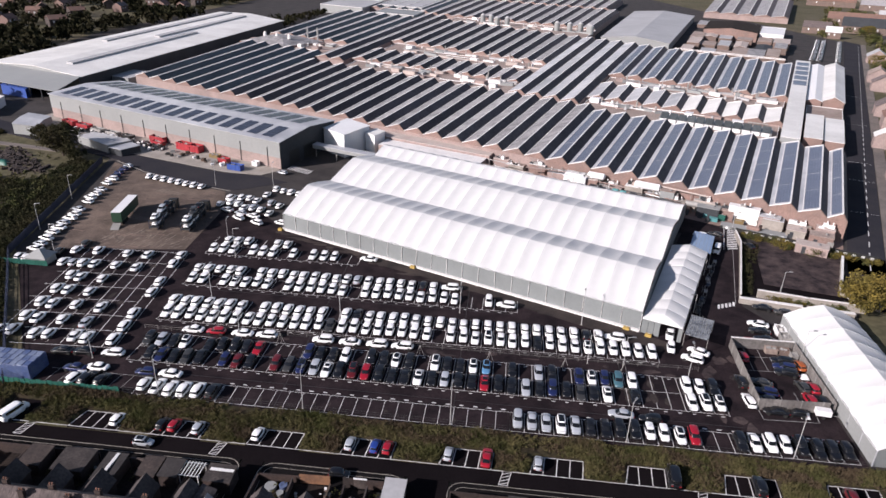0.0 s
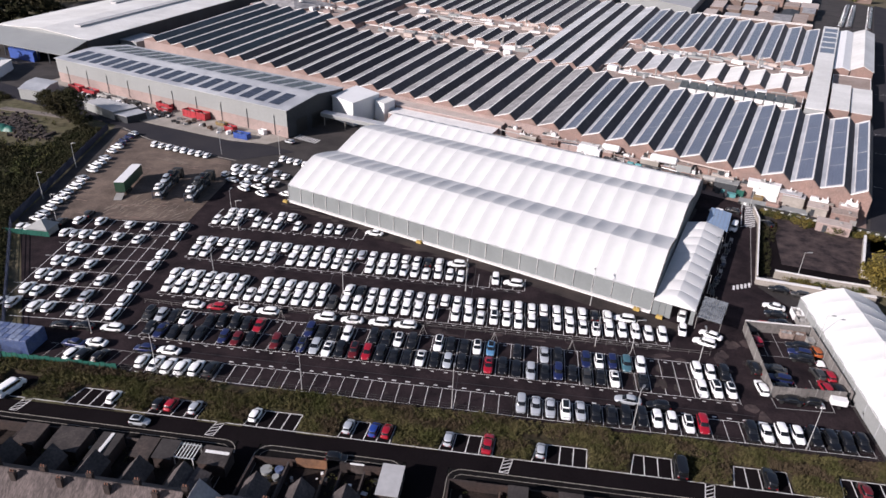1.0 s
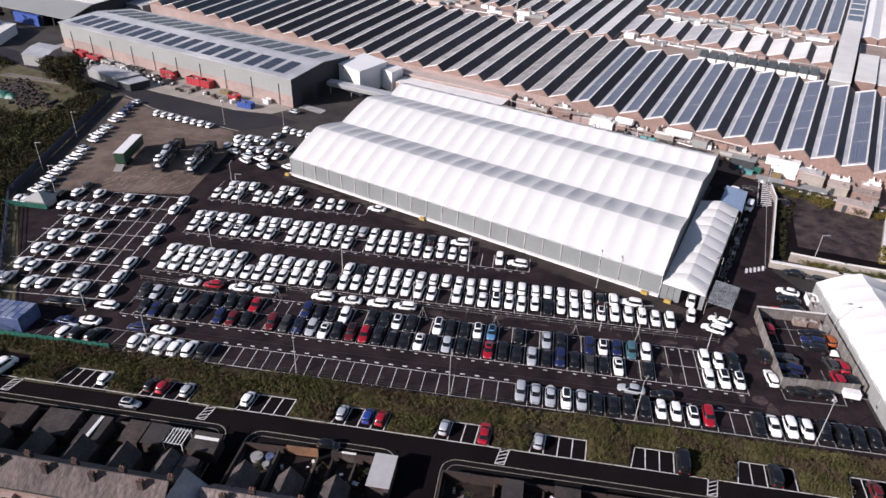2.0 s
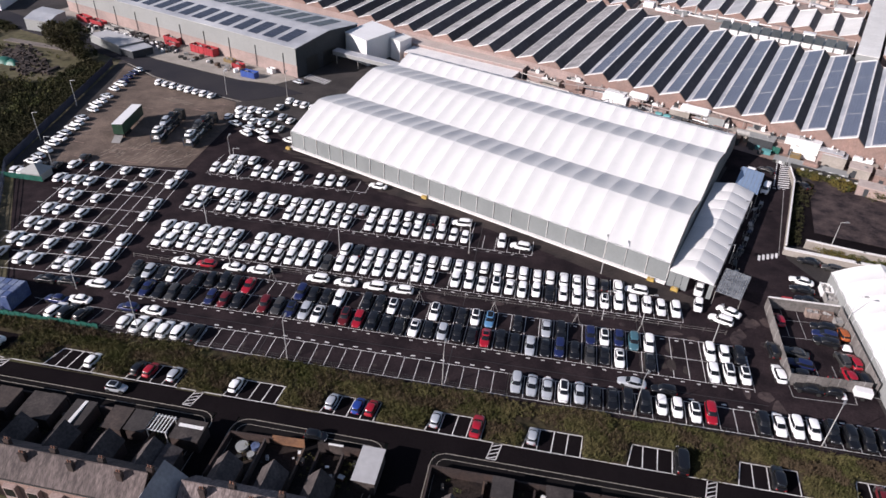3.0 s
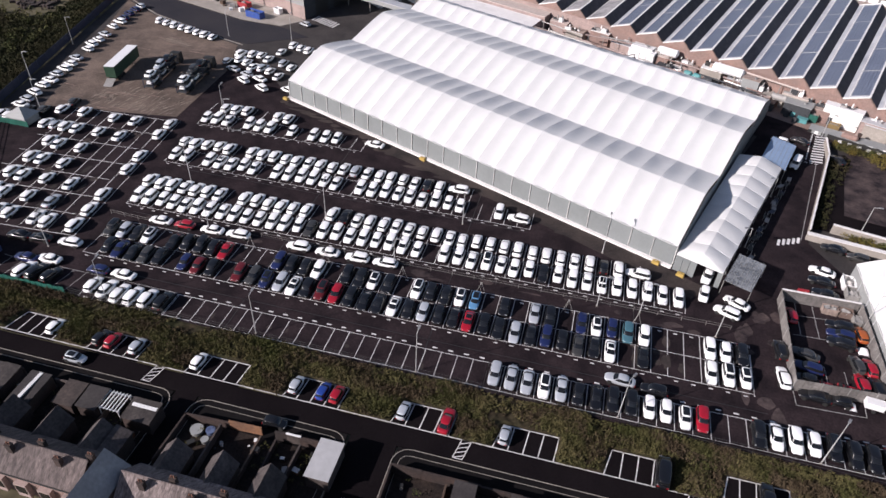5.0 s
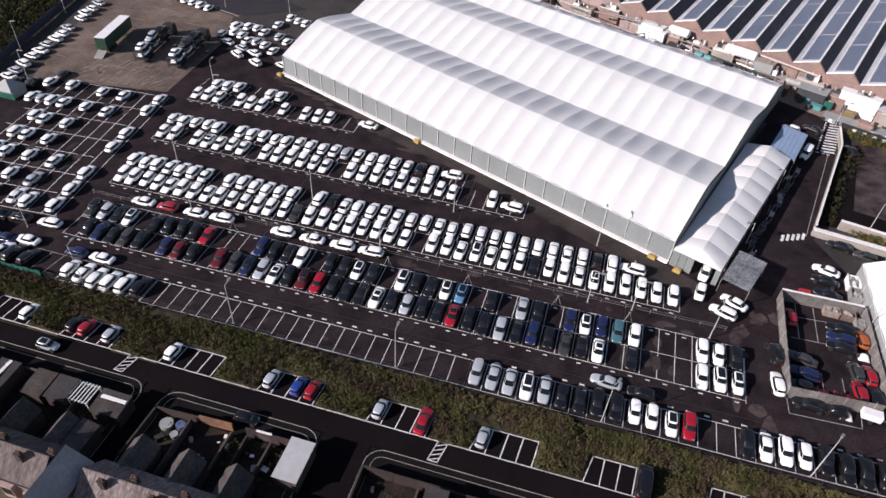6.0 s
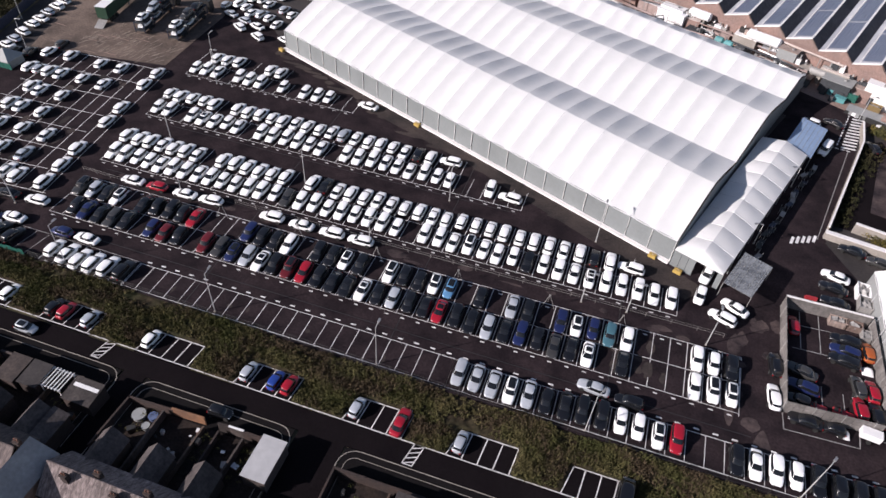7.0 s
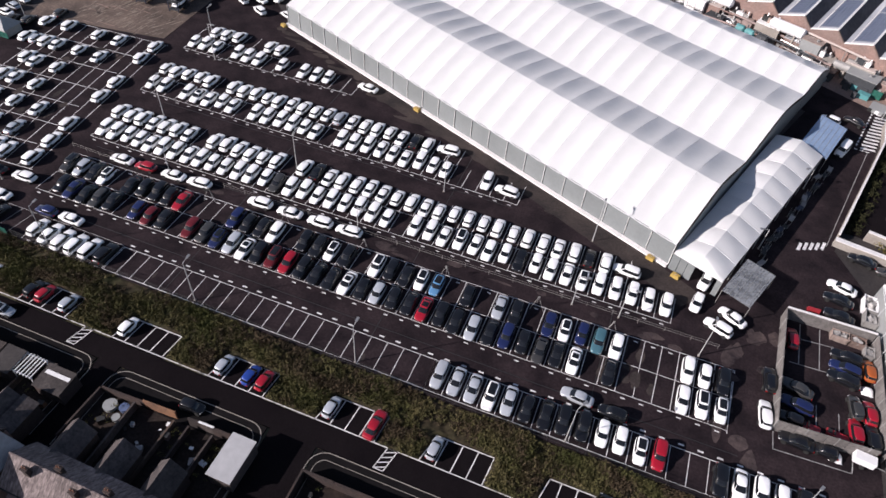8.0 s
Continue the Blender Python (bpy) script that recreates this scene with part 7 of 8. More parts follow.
# ---------------------------------------------------------------- terraces beyond the street
def terrace_house(x, w, wing=True, wx=0.5):
    h = thing("terraced_house", "brick terraced house with a worn slate roof and rear wing", "house", None, "terrace")
    yr, ye, yf = -29.0, -26.3, -31.9
    zr, ze = 6.4, 3.9
    # houses west of x -41 take a darker slate than the rest
    tile = TILE_DARKER if x < -41 else TILE
    part("wall", Geo().box(x, x + w, yf + .3, ye - .2, -0.2, ze), BRICK, h)
    for a, b in ((ye, yr), (yf, yr)):
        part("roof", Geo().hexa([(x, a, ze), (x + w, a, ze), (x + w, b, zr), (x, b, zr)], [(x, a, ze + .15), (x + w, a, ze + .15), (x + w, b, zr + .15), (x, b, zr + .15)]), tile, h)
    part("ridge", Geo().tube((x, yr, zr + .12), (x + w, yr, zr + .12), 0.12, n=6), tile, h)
    for cx, cy in ((x + w * .5, yr - .9), (x + w, yr + .55)):
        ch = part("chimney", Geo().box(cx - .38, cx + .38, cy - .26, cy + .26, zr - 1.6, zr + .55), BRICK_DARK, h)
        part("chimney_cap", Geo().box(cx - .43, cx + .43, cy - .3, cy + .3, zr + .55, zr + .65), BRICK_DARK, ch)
        for k in range(2):
            part("chimney_pot", Geo().tube((cx - .18 + .36 * k, cy, zr + .65), (cx - .18 + .36 * k, cy, zr + 1.0), 0.09, 0.07, n=6), TERRACOTTA, ch)
    part("gutter", Geo().tube((x, yf - .08, ze), (x + w, yf - .08, ze), 0.09, n=6), PLASTIC, h)
    # front bay windows facing the far side
    for k in range(2):
        bx = x + w * (0.12 + 0.5 * k)
        bay = part("bay_window", Geo().box(bx, bx + 1.7, yf - .30, yf + .3, 0.2, 2.7), BRICK_PINK, h)
        part("pane", Geo().box(bx + .15, bx + 1.55, yf - .33, yf - .29, 1.0, 2.4), CAR_GLASS, bay)
    if wing:
        m = x + w * wx - 0.5
        a, b, y0, y1 = m - 1.7, m + 1.7, ye - 0.6, -22.4
        # wing walls and roofs take the shade-darkened brick and slate
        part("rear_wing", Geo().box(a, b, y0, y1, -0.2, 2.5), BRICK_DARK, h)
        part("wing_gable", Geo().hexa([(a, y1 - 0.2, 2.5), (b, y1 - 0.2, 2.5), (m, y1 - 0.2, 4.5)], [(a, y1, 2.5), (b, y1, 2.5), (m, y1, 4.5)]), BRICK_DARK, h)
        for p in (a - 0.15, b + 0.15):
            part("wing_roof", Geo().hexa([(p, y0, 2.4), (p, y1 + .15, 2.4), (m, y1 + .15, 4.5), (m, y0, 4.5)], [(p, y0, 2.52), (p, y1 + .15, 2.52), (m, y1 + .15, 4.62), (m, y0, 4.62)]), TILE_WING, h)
        wd = part("wing_window", Geo().box(m - .5, m + .5, y1 - .02, y1 + .05, 0.9, 2.0), WHITE_TRIM, h)
        part("pane", Geo().box(m - .4, m + .4, y1 + .05, y1 + .07, 1.0, 1.9), CAR_GLASS, wd)
    return h


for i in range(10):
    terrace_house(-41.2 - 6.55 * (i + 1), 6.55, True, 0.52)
for i in range(4):
    terrace_house(-36.8 + 6.3 * i if i < 3 else -36.8 + 18.9, 6.3 if i < 3 else 4.2, i < 3, 0.47)
for i in range(8):
    terrace_house(-7.6 + 6.5 * i, 6.5, True, 0.5)
end = thing("end_house", "end house with a smooth pale grey slate roof", "house")
part("wall", Geo().box(-40.9, -37.4, -36, -27.6, -0.2, 5.0), BRICK, end)
for p, q in ((-41.2, -39.4), (-37.1, -39.4)):
    part("roof", Geo().hexa([(p, -36.2, 4.9), (p, -27.4, 4.9), (q, -27.8, 8.0), (q, -36.2, 8.0)], [(p, -36.2, 5.05), (p, -27.4, 5.05), (q, -27.8, 8.15), (q, -36.2, 8.15)]), TILE_BLUE, end)
part("verge_board", Geo().box(-41.3, -41.1, -36.2, -27.5, 4.85, 5.1), WHITE_TRIM, end)
lean_to = thing("lean_to", "slate lean-to behind the end house", "shed")
part("wall", Geo().box(-43.2, -41.4, -27, -22.2, -0.2, 2.6), BRICK_DARK, lean_to)
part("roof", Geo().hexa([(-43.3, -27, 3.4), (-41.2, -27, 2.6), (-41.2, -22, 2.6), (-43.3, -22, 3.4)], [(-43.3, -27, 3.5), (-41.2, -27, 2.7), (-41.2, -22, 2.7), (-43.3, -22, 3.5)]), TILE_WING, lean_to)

# garden ground, walls and garage roofs: shade deepened through darkened materials
sheet("garden_ground", [(-110, -27), (-41.5, -27), (-41.5, -16.5), (-110, -16.5)], -0.5, 0.0, DIRT, "back gardens of earth and paving, darkened as in shade", "garden")
sheet("garden_ground", [(-37.9, -27), (-15.8, -27), (-15.8, -16.5), (-37.9, -16.5)], -0.5, 0.0, DIRT, "back gardens of earth and paving, darkened as in shade", "garden")
sheet("garden_ground", [(-8.7, -27), (60, -27), (60, -15.6), (-8.7, -16.3)], -0.5, 0.0, DIRT, "back gardens of earth and paving, darkened as in shade", "garden")


def garden_wall(pts, h, mat, label, cap=None):
    wall_run("garden_wall", pts, h, 0.2, mat, label, cap or mat, 1.25)


garden_wall([(-110, -17.3), (-62.4, -16.7)], 1.7, BRICK_DARK, "brick garden wall behind the pavement")
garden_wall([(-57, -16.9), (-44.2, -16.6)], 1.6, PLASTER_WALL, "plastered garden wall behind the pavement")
garden_wall([(-37.5, -24), (-37.3, -16.7), (-31, -16.4)], 1.15, BRICK_DARK, "brick garden wall on the corner")
garden_wall([(-31, -16.4), (-26.6, -16.2)], 1.5, ORANGE_FENCE, "orange timber fence behind the pavement", None)
garden_wall([(-24.4, -16.3), (-22.9, -16.2)], 1.7, BRICK_DARK, "brick garden wall")
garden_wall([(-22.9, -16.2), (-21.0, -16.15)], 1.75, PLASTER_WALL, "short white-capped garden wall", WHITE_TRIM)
garden_wall([(-21.0, -16.2), (-17.8, -16.1)], 1.6, BRICK_DARK, "brick garden wall")
for x0, x1 in ((-8.5, -4.6), (-4.6, 3), (3, 14), (14, 40)):
    garden_wall([(x0, -16.4 + 0.02 * x0), (x1, -16.4 + 0.02 * x1)], 1.4 + 0.2 * (x1 % 2), BRICK_DARK, "brick garden wall behind the pavement")
garden_wall([(-8.4, -27), (-8.5, -16.5)], 1.6, BRICK_DARK, "brick garden wall down the side street")
for i, x in enumerate([-41.2 - 6.55 * (i + 1) for i in range(8)] + [-31.9, -26.4, -24.0, -20.8] + [-1.1, 5.4, 11.9, 18.4]):
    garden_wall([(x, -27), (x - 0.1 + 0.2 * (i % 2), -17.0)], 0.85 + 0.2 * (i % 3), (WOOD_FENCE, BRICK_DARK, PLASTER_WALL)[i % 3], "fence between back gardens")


def garage(x0, x1, y0, y1, h, wall, roof, label, slope=0.25, stripe=False, band=False):
    g = thing("garage", label, "garage")
    part("wall", Geo().box(x0, x1, y0, y1, -0.1, h), wall, g)
    part("roof", Geo().hexa([(x0 - .12, y0 - .12, h), (x1 + .12, y0 - .12, h), (x1 + .12, y1 + .12, h + slope), (x0 - .12, y1 + .12, h + slope)],
                            [(x0 - .12, y0 - .12, h + .1), (x1 + .12, y0 - .12, h + .1), (x1 + .12, y1 + .12, h + slope + .1), (x0 - .12, y1 + .12, h + slope + .1)]), roof, g)
    part("door", Geo().box(x0 + .4, x1 - .4, y1, y1 + .05, 0, 2.0), WHITE_TRIM, g)
    if band:
        ym = y0 + (y1 - y0) * 0.6
        part("roof_strip", Geo().hexa([(x0 + .3, ym, h + slope * .55), (x1 - .1, ym, h + slope * .55), (x1 - .1, ym + .5, h + slope * .75), (x0 + .3, ym + .5, h + slope * .75)],
                                      [(x0 + .3, ym, h + slope * .55 + .16), (x1 - .1, ym, h + slope * .55 + .16), (x1 - .1, ym + .5, h + slope * .75 + .14), (x0 + .3, ym + .5, h + slope * .75 + .14)]), WHITE_TRIM, g, "pale clear roof strip")
    if stripe:
        part("roof_strip", Geo().box((x0 + x1) / 2 - .25, (x0 + x1) / 2 + .25, y0, y1, h + slope + .02, h + slope + .16), WHITE_TRIM, g, "pale clear roof strip")


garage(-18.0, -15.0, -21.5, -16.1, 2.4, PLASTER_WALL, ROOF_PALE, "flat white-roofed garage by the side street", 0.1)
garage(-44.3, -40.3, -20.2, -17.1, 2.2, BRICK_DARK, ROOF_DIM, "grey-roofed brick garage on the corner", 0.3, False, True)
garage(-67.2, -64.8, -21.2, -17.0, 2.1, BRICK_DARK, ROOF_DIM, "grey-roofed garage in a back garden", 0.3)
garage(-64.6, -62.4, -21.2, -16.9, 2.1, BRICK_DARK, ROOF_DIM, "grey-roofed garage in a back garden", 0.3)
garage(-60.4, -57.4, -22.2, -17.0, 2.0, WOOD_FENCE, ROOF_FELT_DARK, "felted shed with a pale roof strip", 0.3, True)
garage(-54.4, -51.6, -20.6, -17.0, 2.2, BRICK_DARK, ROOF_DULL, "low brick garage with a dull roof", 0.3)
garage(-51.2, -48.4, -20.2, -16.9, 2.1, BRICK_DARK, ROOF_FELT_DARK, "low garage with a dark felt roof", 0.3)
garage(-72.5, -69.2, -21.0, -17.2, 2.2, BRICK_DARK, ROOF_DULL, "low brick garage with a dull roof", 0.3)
garage(0.0, 2.6, -20.0, -17.2, 2.2, ORANGE_FENCE, ROOF_FELT_DARK, "orange timber shed in a back garden", 0.5)
garage(7.0, 10.2, -20.5, -17.0, 2.2, BRICK_DARK, ROOF_DIM, "small garage with a grey roof", 0.3)
pg = thing("pergola", "white timber pergola in a back garden", "pergola", pose(-46.8, -18.2, 0))
for dx in (-1.4, 1.4):
    for dy in (-1.3, 1.3):
        part("post", Geo().box(dx - .05, dx + .05, dy - .05, dy + .05, 0, 2.1), WHITE_TRIM, pg)
for i in range(7):
    part("beam", Geo().box(-1.6 + .5 * i, -1.48 + .5 * i, -1.5, 1.5, 2.1, 2.22), WHITE_TRIM, pg)
for dy in (-1.3, 1.3):
    part("beam", Geo().box(-1.7, 1.7, dy - .06, dy + .06, 2.0, 2.1), WHITE_TRIM, pg)
for x, y, r, mt, lab in ((-35.0, -18.1, 0.85, CLAD, "round pale paddling pool in a back garden"), (-33.2, -17.7, 0.6, BLUE_WRAP, "round blue tub in a back garden"), (-33.2, -19.2, 0.5, CLAD, "round grey bin lid in a back garden")):
    tb = thing("tub", lab, "tub", pose(x, y, 0))
    part("shell", Geo().tube((0, 0, 0), (0, 0, 0.5), r, n=20), mt, tb)
    part("rim", Geo().tube((0, 0, 0.5), (0, 0, 0.56), r * 1.05, n=20), mt, tb)
rj = random.Random(3)
for i in range(36):
    x = rj.choice((rj.uniform(-75, -42.5), rj.uniform(-37, -18.5), rj.uniform(-7.5, 14)))
    y, s, h = rj.uniform(-21.8, -17.4), rj.uniform(.15, .5), rj.uniform(.2, .9)
    j = thing("garden_box", "small box among back-garden clutter", "clutter", pose(x, y, 0, 0, 0, rj.uniform(0, 180)), "garden clutter")
    part("body", Geo().box(-s, s, -s * .7, s * .7, 0, h), rj.choice((WHITE_TRIM, WOOD_FENCE, BRICK, BLUE_PAINT, CONCRETE, ORANGE_FENCE, PLASTIC, WOOD_FENCE)), j)
    part("lid", Geo().box(-s * 1.05, s * 1.05, -s * .75, s * .75, h, h + .06), rj.choice((WHITE_TRIM, STEEL_DULL, PLASTIC)), j)

# ---------------------------------------------------------------- verge of rough grass with bays cut into it
def in_bay(x, y):
    return any(x0 - 0.2 + max(0, (y + 9.4)) * 0.2 < x < x0 + 4 * BP + 0.5 and y < yb + 0.25 for x0, yb in BAYS_S) or (-86 < x < -80.4 and y < -4)


def verge_z(x, y):
    if y < ROAD_N(x) + 0.25 or in_bay(x, y) or y > -0.9:
        return -0.12
    return 0.14 + 0.30 * noise.noise(Vector((x * 0.25, y * 0.25, 3))) + 0.25 * noise.noise(Vector((x, y, 7)))


def verge_pt(s, t):
    x = -160 + 270 * s
    y = ROAD_N(x) + t * (-0.6 - ROAD_N(x))
    return (x, y, verge_z(x, y))


tagged(part("verge", Geo().grid(900, 30, verge_pt), GRASS, smooth=True), "bank of rough autumn grass between street and car park", "verge", "", "structure")
for x0, yb in BAYS_S + [(-86, -4.6)]:
    w = 4 * BP if x0 > -80 else 5.4
    sheet("bay_ground", [(x0 - 0.1, ROAD_N(x0) - 0.2), (x0 + w + 0.4, ROAD_N(x0 + w) - 0.2), (x0 + w + 0.5, yb + .15), (x0 + .7, yb + .15)], -0.4, -0.055, ASPHALT_ROAD, "black asphalt street bays", "road")


# ---------------------------------------------------------------- plants
def leaves(name, clumps, mat, label, category, kind="", parent=None, seed=1, blades=False):
    """clumps: rows of x, y, z, radius, number of leaves, leaf size."""
    g = np.random.default_rng(seed)
    c = np.repeat(np.array([r[:4] for r in clumps]), [int(r[4]) for r in clumps], axis=0)
    size = np.repeat(np.array([r[5] for r in clumps]), [int(r[4]) for r in clumps])
    n = len(c)
    d = g.normal(size=(n, 3))
    d /= np.linalg.norm(d, axis=1)[:, None]
    pos = c[:, :3] + d * (c[:, 3] * g.uniform(0.35, 1.0, n))[:, None] * [1, 1, 0.8]
    a = g.normal(size=(n, 3))
    if blades:
        a = a * 0.55 + [0.2, 0.1, 1.0]
    a /= np.linalg.norm(a, axis=1)[:, None]
    b = np.cross(a, g.normal(size=(n, 3)))
    b /= np.linalg.norm(b, axis=1)[:, None]
    s = (size * g.uniform(0.6, 1.4, n))[:, None]
    k = 0.28 if blades else 0.55
    v = np.stack([pos - a * s, pos - b * s * k, pos + a * s, pos + b * s * k], 1).reshape(-1, 3)
    me = bpy.data.meshes.new(name)
    me.from_pydata(v.tolist(), [], np.arange(4 * n).reshape(-1, 4).tolist())
    me.materials.append(mat)
    ob = new(name, me)
    if parent is not None:
        ob.parent = parent
        return ob
    return tagged(ob, label, category, "", kind)


rg = random.Random(17)
clumps, brown = [], []
while len(clumps) + len(brown) < 16500:
    x = rg.uniform(-110, 72)
    y = rg.uniform(ROAD_N(x) + 0.22, -0.8)
    if in_bay(x + 0.3, y - 0.3) or in_bay(x - .3, y):
        continue
    d = noise.noise(Vector((x * 0.12, y * 0.3, 9)))
    if rg.random() > 0.8 + d:
        continue
    big = 0.8 + max(0, d + .15) * 1.9 + rg.random() ** 3 * .8
    (brown if noise.noise(Vector((x * 0.2, y * 0.35, 20))) + rg.uniform(-.25, .25) > 0.12 else clumps).append((x, y, verge_z(x, y) + 0.16 * big, 0.36 * big, int(12 + 6 * big), 0.17))
leaves("bramble", clumps, LEAF_VERGE, "low green brambles and weeds on the verge", "bramble", "stuff", blades=True)
leaves("dry_weeds", brown, LEAF_DRY, "dry brown weeds on the verge", "weeds", "stuff", seed=2, blades=True)
hedge = []
while len(hedge) < 1500:
    y = rg.uniform(3, 118)
    fx = -90 - 35.5 * min(1, (y + 1.4) / 48.4) - 19.5 * max(0, min(1, ((y + 1.4) / 120.4 - .4) / .6))
    x = fx - 1.6 - 26 * rg.random() ** 1.6
    if -190 < x < -155 and y > 96:
        continue
    h = 0.6 + 1.5 * max(0, noise.noise(Vector((x * .08, y * .08, 2))) + .3)
    hedge.append((x, y, h * .55, 1.1 * h ** .5, 40, .24))
while len(hedge) < 6200:
    x, y = rg.uniform(-330, -84), rg.uniform(-6, 150)
    t = (y + 1.4) / 120.4
    fx = -90 - 35.5 * min(1, t / 0.4) - 19.5 * max(0, min(1, (t - 0.4) / 0.6))
    if y > 119:
        fx = -150 - (y - 119) * 1.9
    if x > fx - 1.5 or (y < 5 and x > -100) or (-202 < x < -140 and y > 124):
        continue
    if -190 < x < -155 and 96 < y < 129 and x < -140 - (y - 90) * .35:
        continue
    near = max(0.25, 1 - (fx - x) / 90)
    if rg.random() > near:
        continue
    h = 0.5 + 1.6 * max(0, noise.noise(Vector((x * 0.05, y * 0.05, 4))) + 0.25)
    hedge.append((x, y, h * 0.6, 1.3 * h ** 0.5, 44, 0.27))
leaves("thicket", hedge, LEAF_DARK, "dark tangled thicket beside the car park fence", "thicket", "stuff", seed=3)
light = []
while len(light) < 600:
    x, y = rg.uniform(-260, -120), rg.uniform(20, 118)
    if x > -130 - (y - 20) * 0.2 or noise.noise(Vector((x * .04, y * .04, 8))) < 0.05:
        continue
    light.append((x, y, rg.uniform(0.6, 2.0), 1.2, 40, 0.26))
leaves("scrub", light, LEAF, "lighter green scrub among the thicket", "scrub", "stuff", seed=4)


def tree(x, y, h, r, mat, label, seed, z=-0.2):
    t = thing("tree", label, "tree", pose(x, y, z))
    g = random.Random(seed)
    tr = Geo().tube((0, 0, 0), (0, 0, h * 0.45), r * 0.07, r * 0.045, n=8)
    cl = []
    for i in range(8):
        a = g.uniform(0, 6.28)
        p0 = Vector((0, 0, h * g.uniform(0.25, 0.45)))
        p1 = Vector((math.cos(a) * r * g.uniform(.4, .75), math.sin(a) * r * g.uniform(.4, .75), h * g.uniform(0.5, 0.9)))
        tr.tube(p0, p1, r * 0.03, r * 0.012, n=5)
    part("trunk", tr, BARK, t)
    for i in range(46 if r < 6 else 110):
        a, q, k = g.uniform(0, 6.28), g.random() ** 0.5, g.uniform(-1, 1)
        rr2 = r * q * math.sqrt(max(0.05, 1 - k * k * 0.8))
        cl.append((math.cos(a) * rr2, math.sin(a) * rr2, h * 0.6 + k * h * 0.36, r * g.uniform(.2, .36), 60, 0.16 + 0.02 * r))
    leaves("crown", cl, mat, "", "", parent=t, seed=seed)
    return t


tree(80.5, 55.5, 8.5, 6.0, LEAF_GOLD, "broad golden autumn tree beside the empty lot", 31)
tree(85.0, 60.0, 6.0, 3.6, LEAF_GOLD, "small golden tree beside the empty lot", 32)
tree(-162.5, 123.5, 11, 7.0, LEAF_DARK, "dark bushy tree beside the sheds", 33)
tree(-181.0, 138.0, 6, 4.0, LEAF_DARK, "dark bushy tree beside the sheds", 34)
tree(-156, 120.0, 6, 4.5, LEAF_DARK, "dark round tree by the works road", 35)
green, gold = [], []
for i in range(330):
    t = rg.random()
    n = noise.noise(Vector((t * 9, 2, 5)))
    x, y = 64.5 + 32 * t, 95.6 - 13.6 * t - rg.random() * (2.2 + 3.2 * n + 2.0 * math.sin(3.1 * t))
    (gold if noise.noise(Vector((x * .15, y * .2, 1))) > 0.02 else green).append((x, y, rg.uniform(.3, 1.5 + 1.2 * n), rg.uniform(.5, 1.0), 34, .15))
ivy = []
for i in range(240):
    t = rg.random()
    ivy.append((54.4 + 8.6 * t + rg.random() ** 2 * (2.0 + 3.0 * t * t), 57.5 + 31 * t, rg.uniform(.05, .5 + .6 * t), rg.uniform(.3, .8), 26, .13))
leaves("ivy", ivy, LEAF_DARK, "dark ivy and weeds along the lot's wall", "ivy", "stuff", seed=45)
for i in range(110):
    t = rg.random()
    (green if i % 3 else gold).append((59 + 17 * t, 55.4 - 2.4 * t + rg.uniform(-.9, .6), rg.uniform(.2, 1.3), rg.uniform(.4, .9), 30, .14))
leaves("hedge", green, LEAF, "rough green bushes round the empty lot", "hedge", "stuff", seed=41)
leaves("hedge", gold, LEAF_GOLD, "yellowing bushes along the wall of the lot", "hedge", "stuff", seed=42)
belt = []
for i in range(520):
    u, v = rg.uniform(116, 330), rg.uniform(560, 1050)
    if u < 152 and v < 650:
        continue
    if noise.noise(Vector((u * .02, v * .01, 6))) < -0.1 or (158 < u < 262 and 685 < v < 805):
        continue
    q = site(u, v)
    belt.append((q.x, q.y, rg.uniform(1.5, 5), rg.uniform(2.5, 5), 40, 1.1))
leaves("wood", belt, LEAF, "olive green belt of trees beyond the street", "wood", "stuff", seed=43)
# scrap heaps and tarpaulins in the rough land
rk2 = random.Random(8)
heap = Geo()
for i in range(330):
    s = rk2.random()
    x, y = -188 + 26 * s + rk2.uniform(-3, 5), 124 - 20 * s + rk2.uniform(-4, 5)
    k = rk2.uniform(.15, .75)
    heap.box(-k, k, -k * .6, k * .6, -.3, k * .7, pose(x, y, 0.1, rk2.uniform(-12, 12), rk2.uniform(-12, 12), rk2.uniform(0, 180)))
tagged(part("scrap_heap", heap, ROOF_DULL), "heaps of grey scrap and rubble in rough land", "scrap", "", "stuff")
for x, y, r in ((-180, 112, 3.4), (-175.5, 110.5, 2.2)):
    tagged(part("tarpaulin", Geo().grid(8, 8, lambda s, t, x=x, y=y, r=r: (x - r + 2 * r * s, y - r * .7 + 1.4 * r * t, -.3 + 1.7 * (math.sin(math.pi * s) * math.sin(math.pi * t)) ** .6 + .3 * noise.noise(Vector((x + 5 * s, 5 * t, 0))))), GREEN_PAINT, smooth=True), "green tarpaulin over a heap in rough land", "tarpaulin")
sheet("farm_track", [(-196, 131), (-168, 127), (-166, 129.5), (-195, 134)], -0.4, 0.06, STREET_WALK, "pale dusty track behind the scrap heaps", "track")
for i in range(14):
    u, v = 158 + rg.uniform(0, 40), 340 + i * 42
    p = site(u, v)
    tree(p.x, p.y, rg.uniform(7, 12), rg.uniform(5, 9), LEAF if i % 3 else LEAF_GOLD, "roadside tree in dull autumn leaf", 80 + i)
HOUSES = ((-435, 490), (-470, 590), (-455, 560), (-421, 582), (-398, 628), (-380, 440), (-415, 430), (-445, 455), (-500, 540), (-360, 655), (-395, 560), (-480, 500), (-520, 610), (-440, 640), (-350, 600), (-452, 525), (-490, 620), (-405, 505), (-372, 600))
wood = []
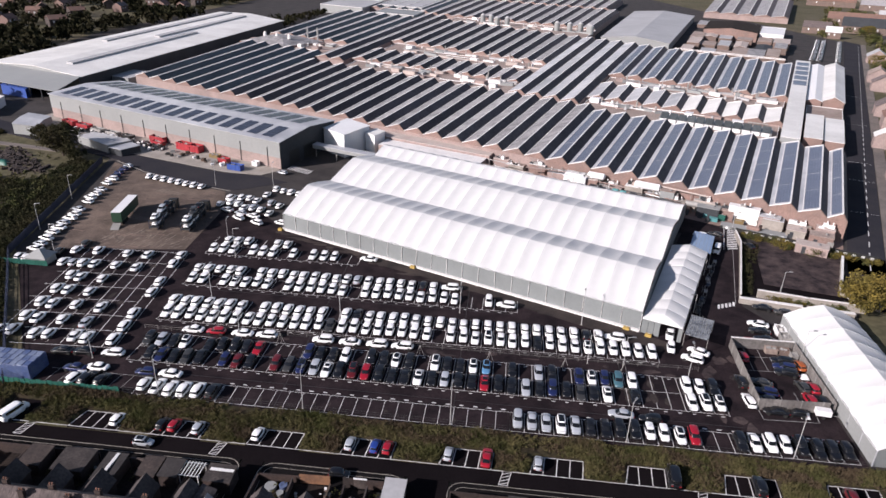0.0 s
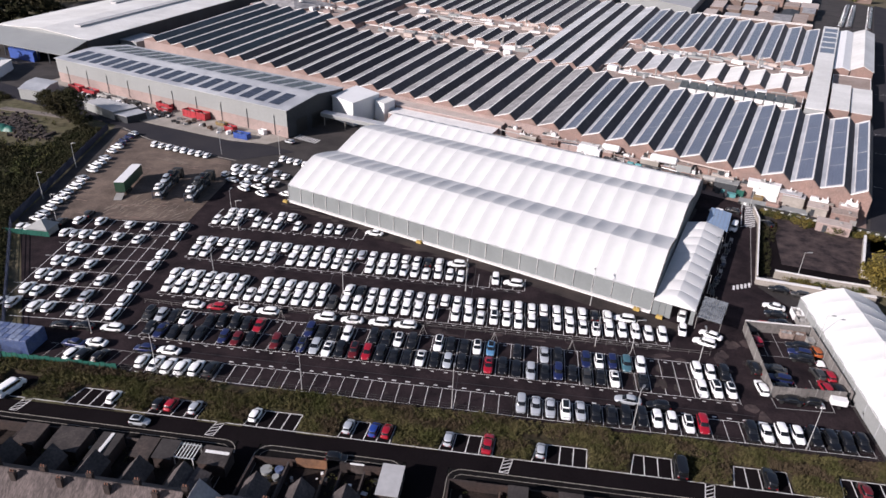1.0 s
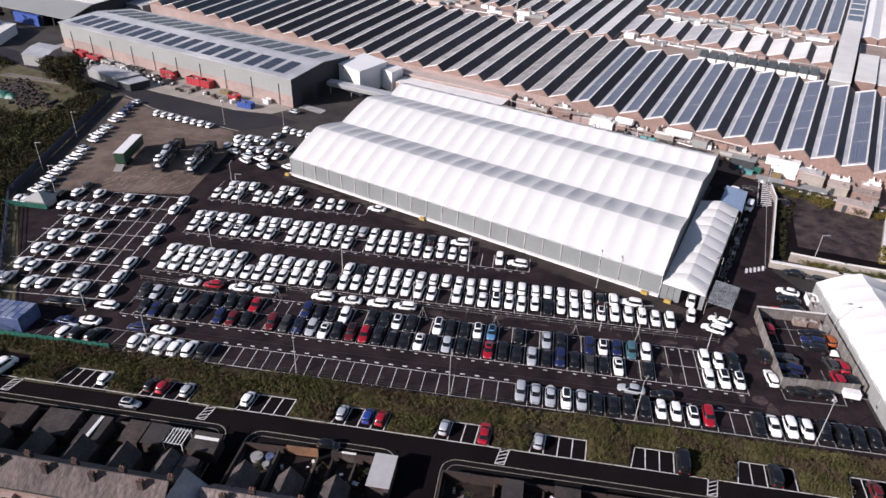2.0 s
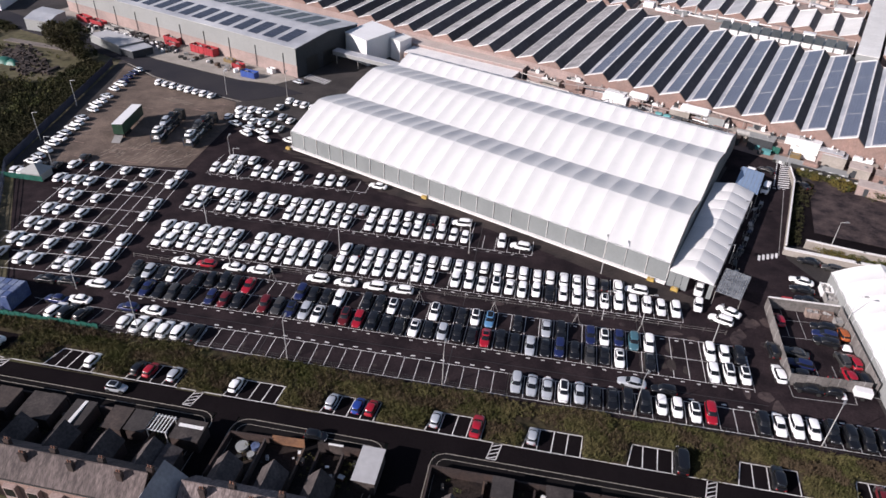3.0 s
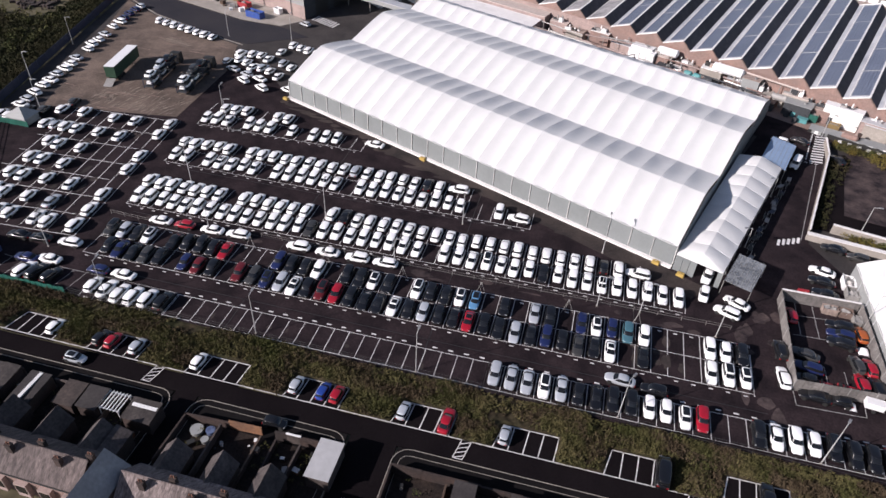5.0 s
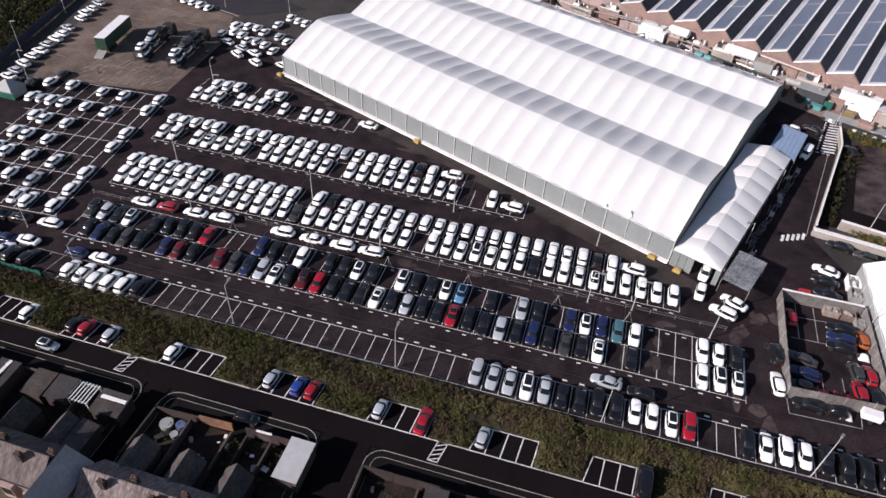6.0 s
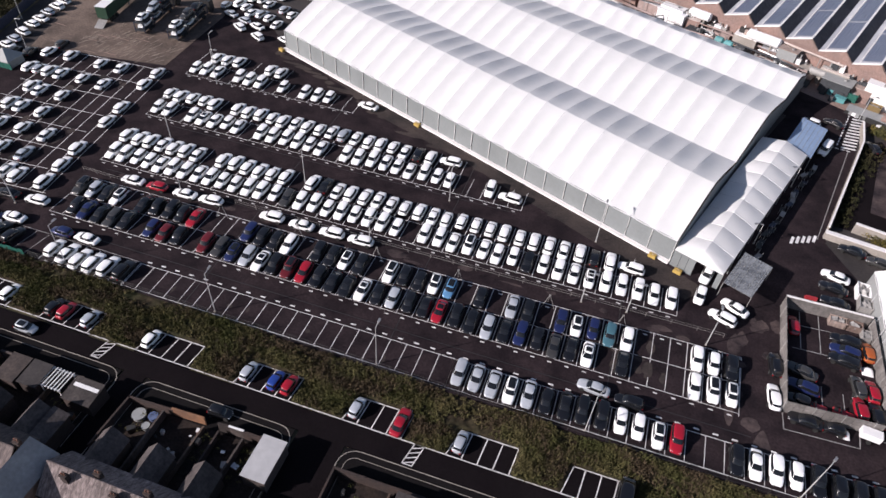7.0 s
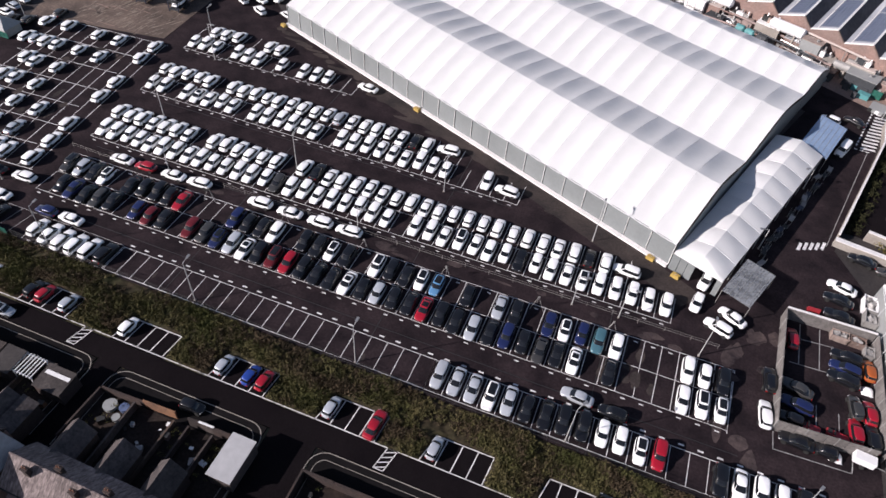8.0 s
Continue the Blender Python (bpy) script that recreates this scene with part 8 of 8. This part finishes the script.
while len(wood) < 3400:
    x, y = rg.uniform(-760, -225), rg.uniform(150, 900)
    if x > -300 - max(0, (y - 230)) * 0.02 + (60 if y < 200 else 0) or noise.noise(Vector((x * .012, y * .012, 3))) < -0.22:
        continue
    if y > 560 and x > -330:
        continue
    if any(abs(x - hx + (y - hy) * .3) < 13 and -34 < y - hy < 9 for hx, hy in HOUSES):
        continue
    wood.append((x, y, rg.uniform(3, 8), rg.uniform(3, 5.5), 42, 1.5))
for i in range(900):
    x, y = rg.uniform(-330, 900), rg.uniform(1180, 1700)
    wood.append((x, y, rg.uniform(3, 8), rg.uniform(4, 7), 36, 1.9))
for i in range(800):
    x, y = rg.uniform(330, 900), rg.uniform(520, 1250)
    if x < 150 + y * 0.42:
        continue
    wood.append((x, y, rg.uniform(2, 7), rg.uniform(3, 6), 36, 1.5))
for i in range(260):
    q = site(rg.uniform(-345, -262), rg.uniform(300, 470))
    if q.x > -205 or q.x < -212 - (q.y - 492) * .6 and q.y < 500:
        continue
    wood.append((q.x, q.y, rg.uniform(1.5, 5), rg.uniform(2, 4), 40, 1.0))
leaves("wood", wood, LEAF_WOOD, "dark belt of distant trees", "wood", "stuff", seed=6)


def far_house(x, y, a, w, d, h, roof, wall, label="distant brick house with a pitched roof"):
    b = thing("house", label, "house", pose(x, y, -0.2, 0, 0, a), "distant houses")
    part("wall", Geo().box(-w / 2, w / 2, -d / 2, d / 2, 0, h), wall, b)
    for s in (-1, 1):
        part("roof", Geo().hexa([(-w / 2 - .3, s * (d / 2 + .3), h), (w / 2 + .3, s * (d / 2 + .3), h), (w / 2 + .3, 0, h + d * .35), (-w / 2 - .3, 0, h + d * .35)],
                                [(-w / 2 - .3, s * (d / 2 + .3), h + .2), (w / 2 + .3, s * (d / 2 + .3), h + .2), (w / 2 + .3, 0, h + d * .35 + .2), (-w / 2 - .3, 0, h + d * .35 + .2)]), roof, b)
    for s in (-1, 1):
        part("gable", Geo().quad((s * w / 2, -d / 2, h), (s * w / 2, d / 2, h), (s * w / 2, 0, h + d * .35)), wall, b)
    part("chimney", Geo().box(w * .3, w * .3 + .8, -.4, .4, h + d * .2, h + d * .35 + 1.2), BRICK, b)
    for k in range(2):
        part("window", Geo().box(-w * .3 + k * w * .35, -w * .3 + k * w * .35 + 1.3, -d / 2 - .05, -d / 2 + .02, h * .55, h * .85), WHITE_TRIM, b)


for i, (x, y) in enumerate(HOUSES):
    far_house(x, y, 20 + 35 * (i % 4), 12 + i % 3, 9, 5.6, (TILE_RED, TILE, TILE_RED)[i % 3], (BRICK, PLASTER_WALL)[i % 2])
for i, (u, v, w, d, h, r) in enumerate(((157, 285, 14, 12, 5, TILE), (158, 255, 16, 10, 6, TILE_RED), (155, 210, 8, 14, 5, WHITE_ROOF), (157, 400, 16, 12, 5, ROOF_FELT), (158, 365, 12, 12, 5, TILE), (160, 500, 16, 14, 5, ROOF_PALE), (157, 160, 8, 12, 4, PVC_PLAIN),
                                        (165, 740, 60, 24, 7, CLAD_DARK), (150, 830, 60, 20, 7, TILE_RED), (120, 1165, 70, 22, 8, TILE_RED), (190, 1130, 60, 24, 8, TILE_BLUE), (200, 900, 50, 22, 7, ROOF_PALE), (112, 700, 26, 16, 6, TILE), (128, 660, 14, 14, 6, PVC_PLAIN))):
    p = site(u, v)
    far_house(p.x, p.y, -22 if i > 6 else 68, w, d, h, r, BRICK_PINK if i < 7 else BRICK_DULL, "brick building along the far street")

# weeds and shrubs in the back gardens
shrub = []
while len(shrub) < 150:
    x, y = rg.choice((rg.uniform(-75, -45), rg.uniform(-36.5, -18.5), rg.uniform(-7.5, 20))), rg.uniform(-22, -17.2)
    if noise.noise(Vector((x * .3, y * .3, 2))) > 0.05:
        shrub.append((x, y, rg.uniform(.1, .8), rg.uniform(.25, .6), 22, .09))
leaves("shrub", shrub, LEAF, "scruffy shrubs and weeds in the back gardens", "shrub", "stuff", seed=61)
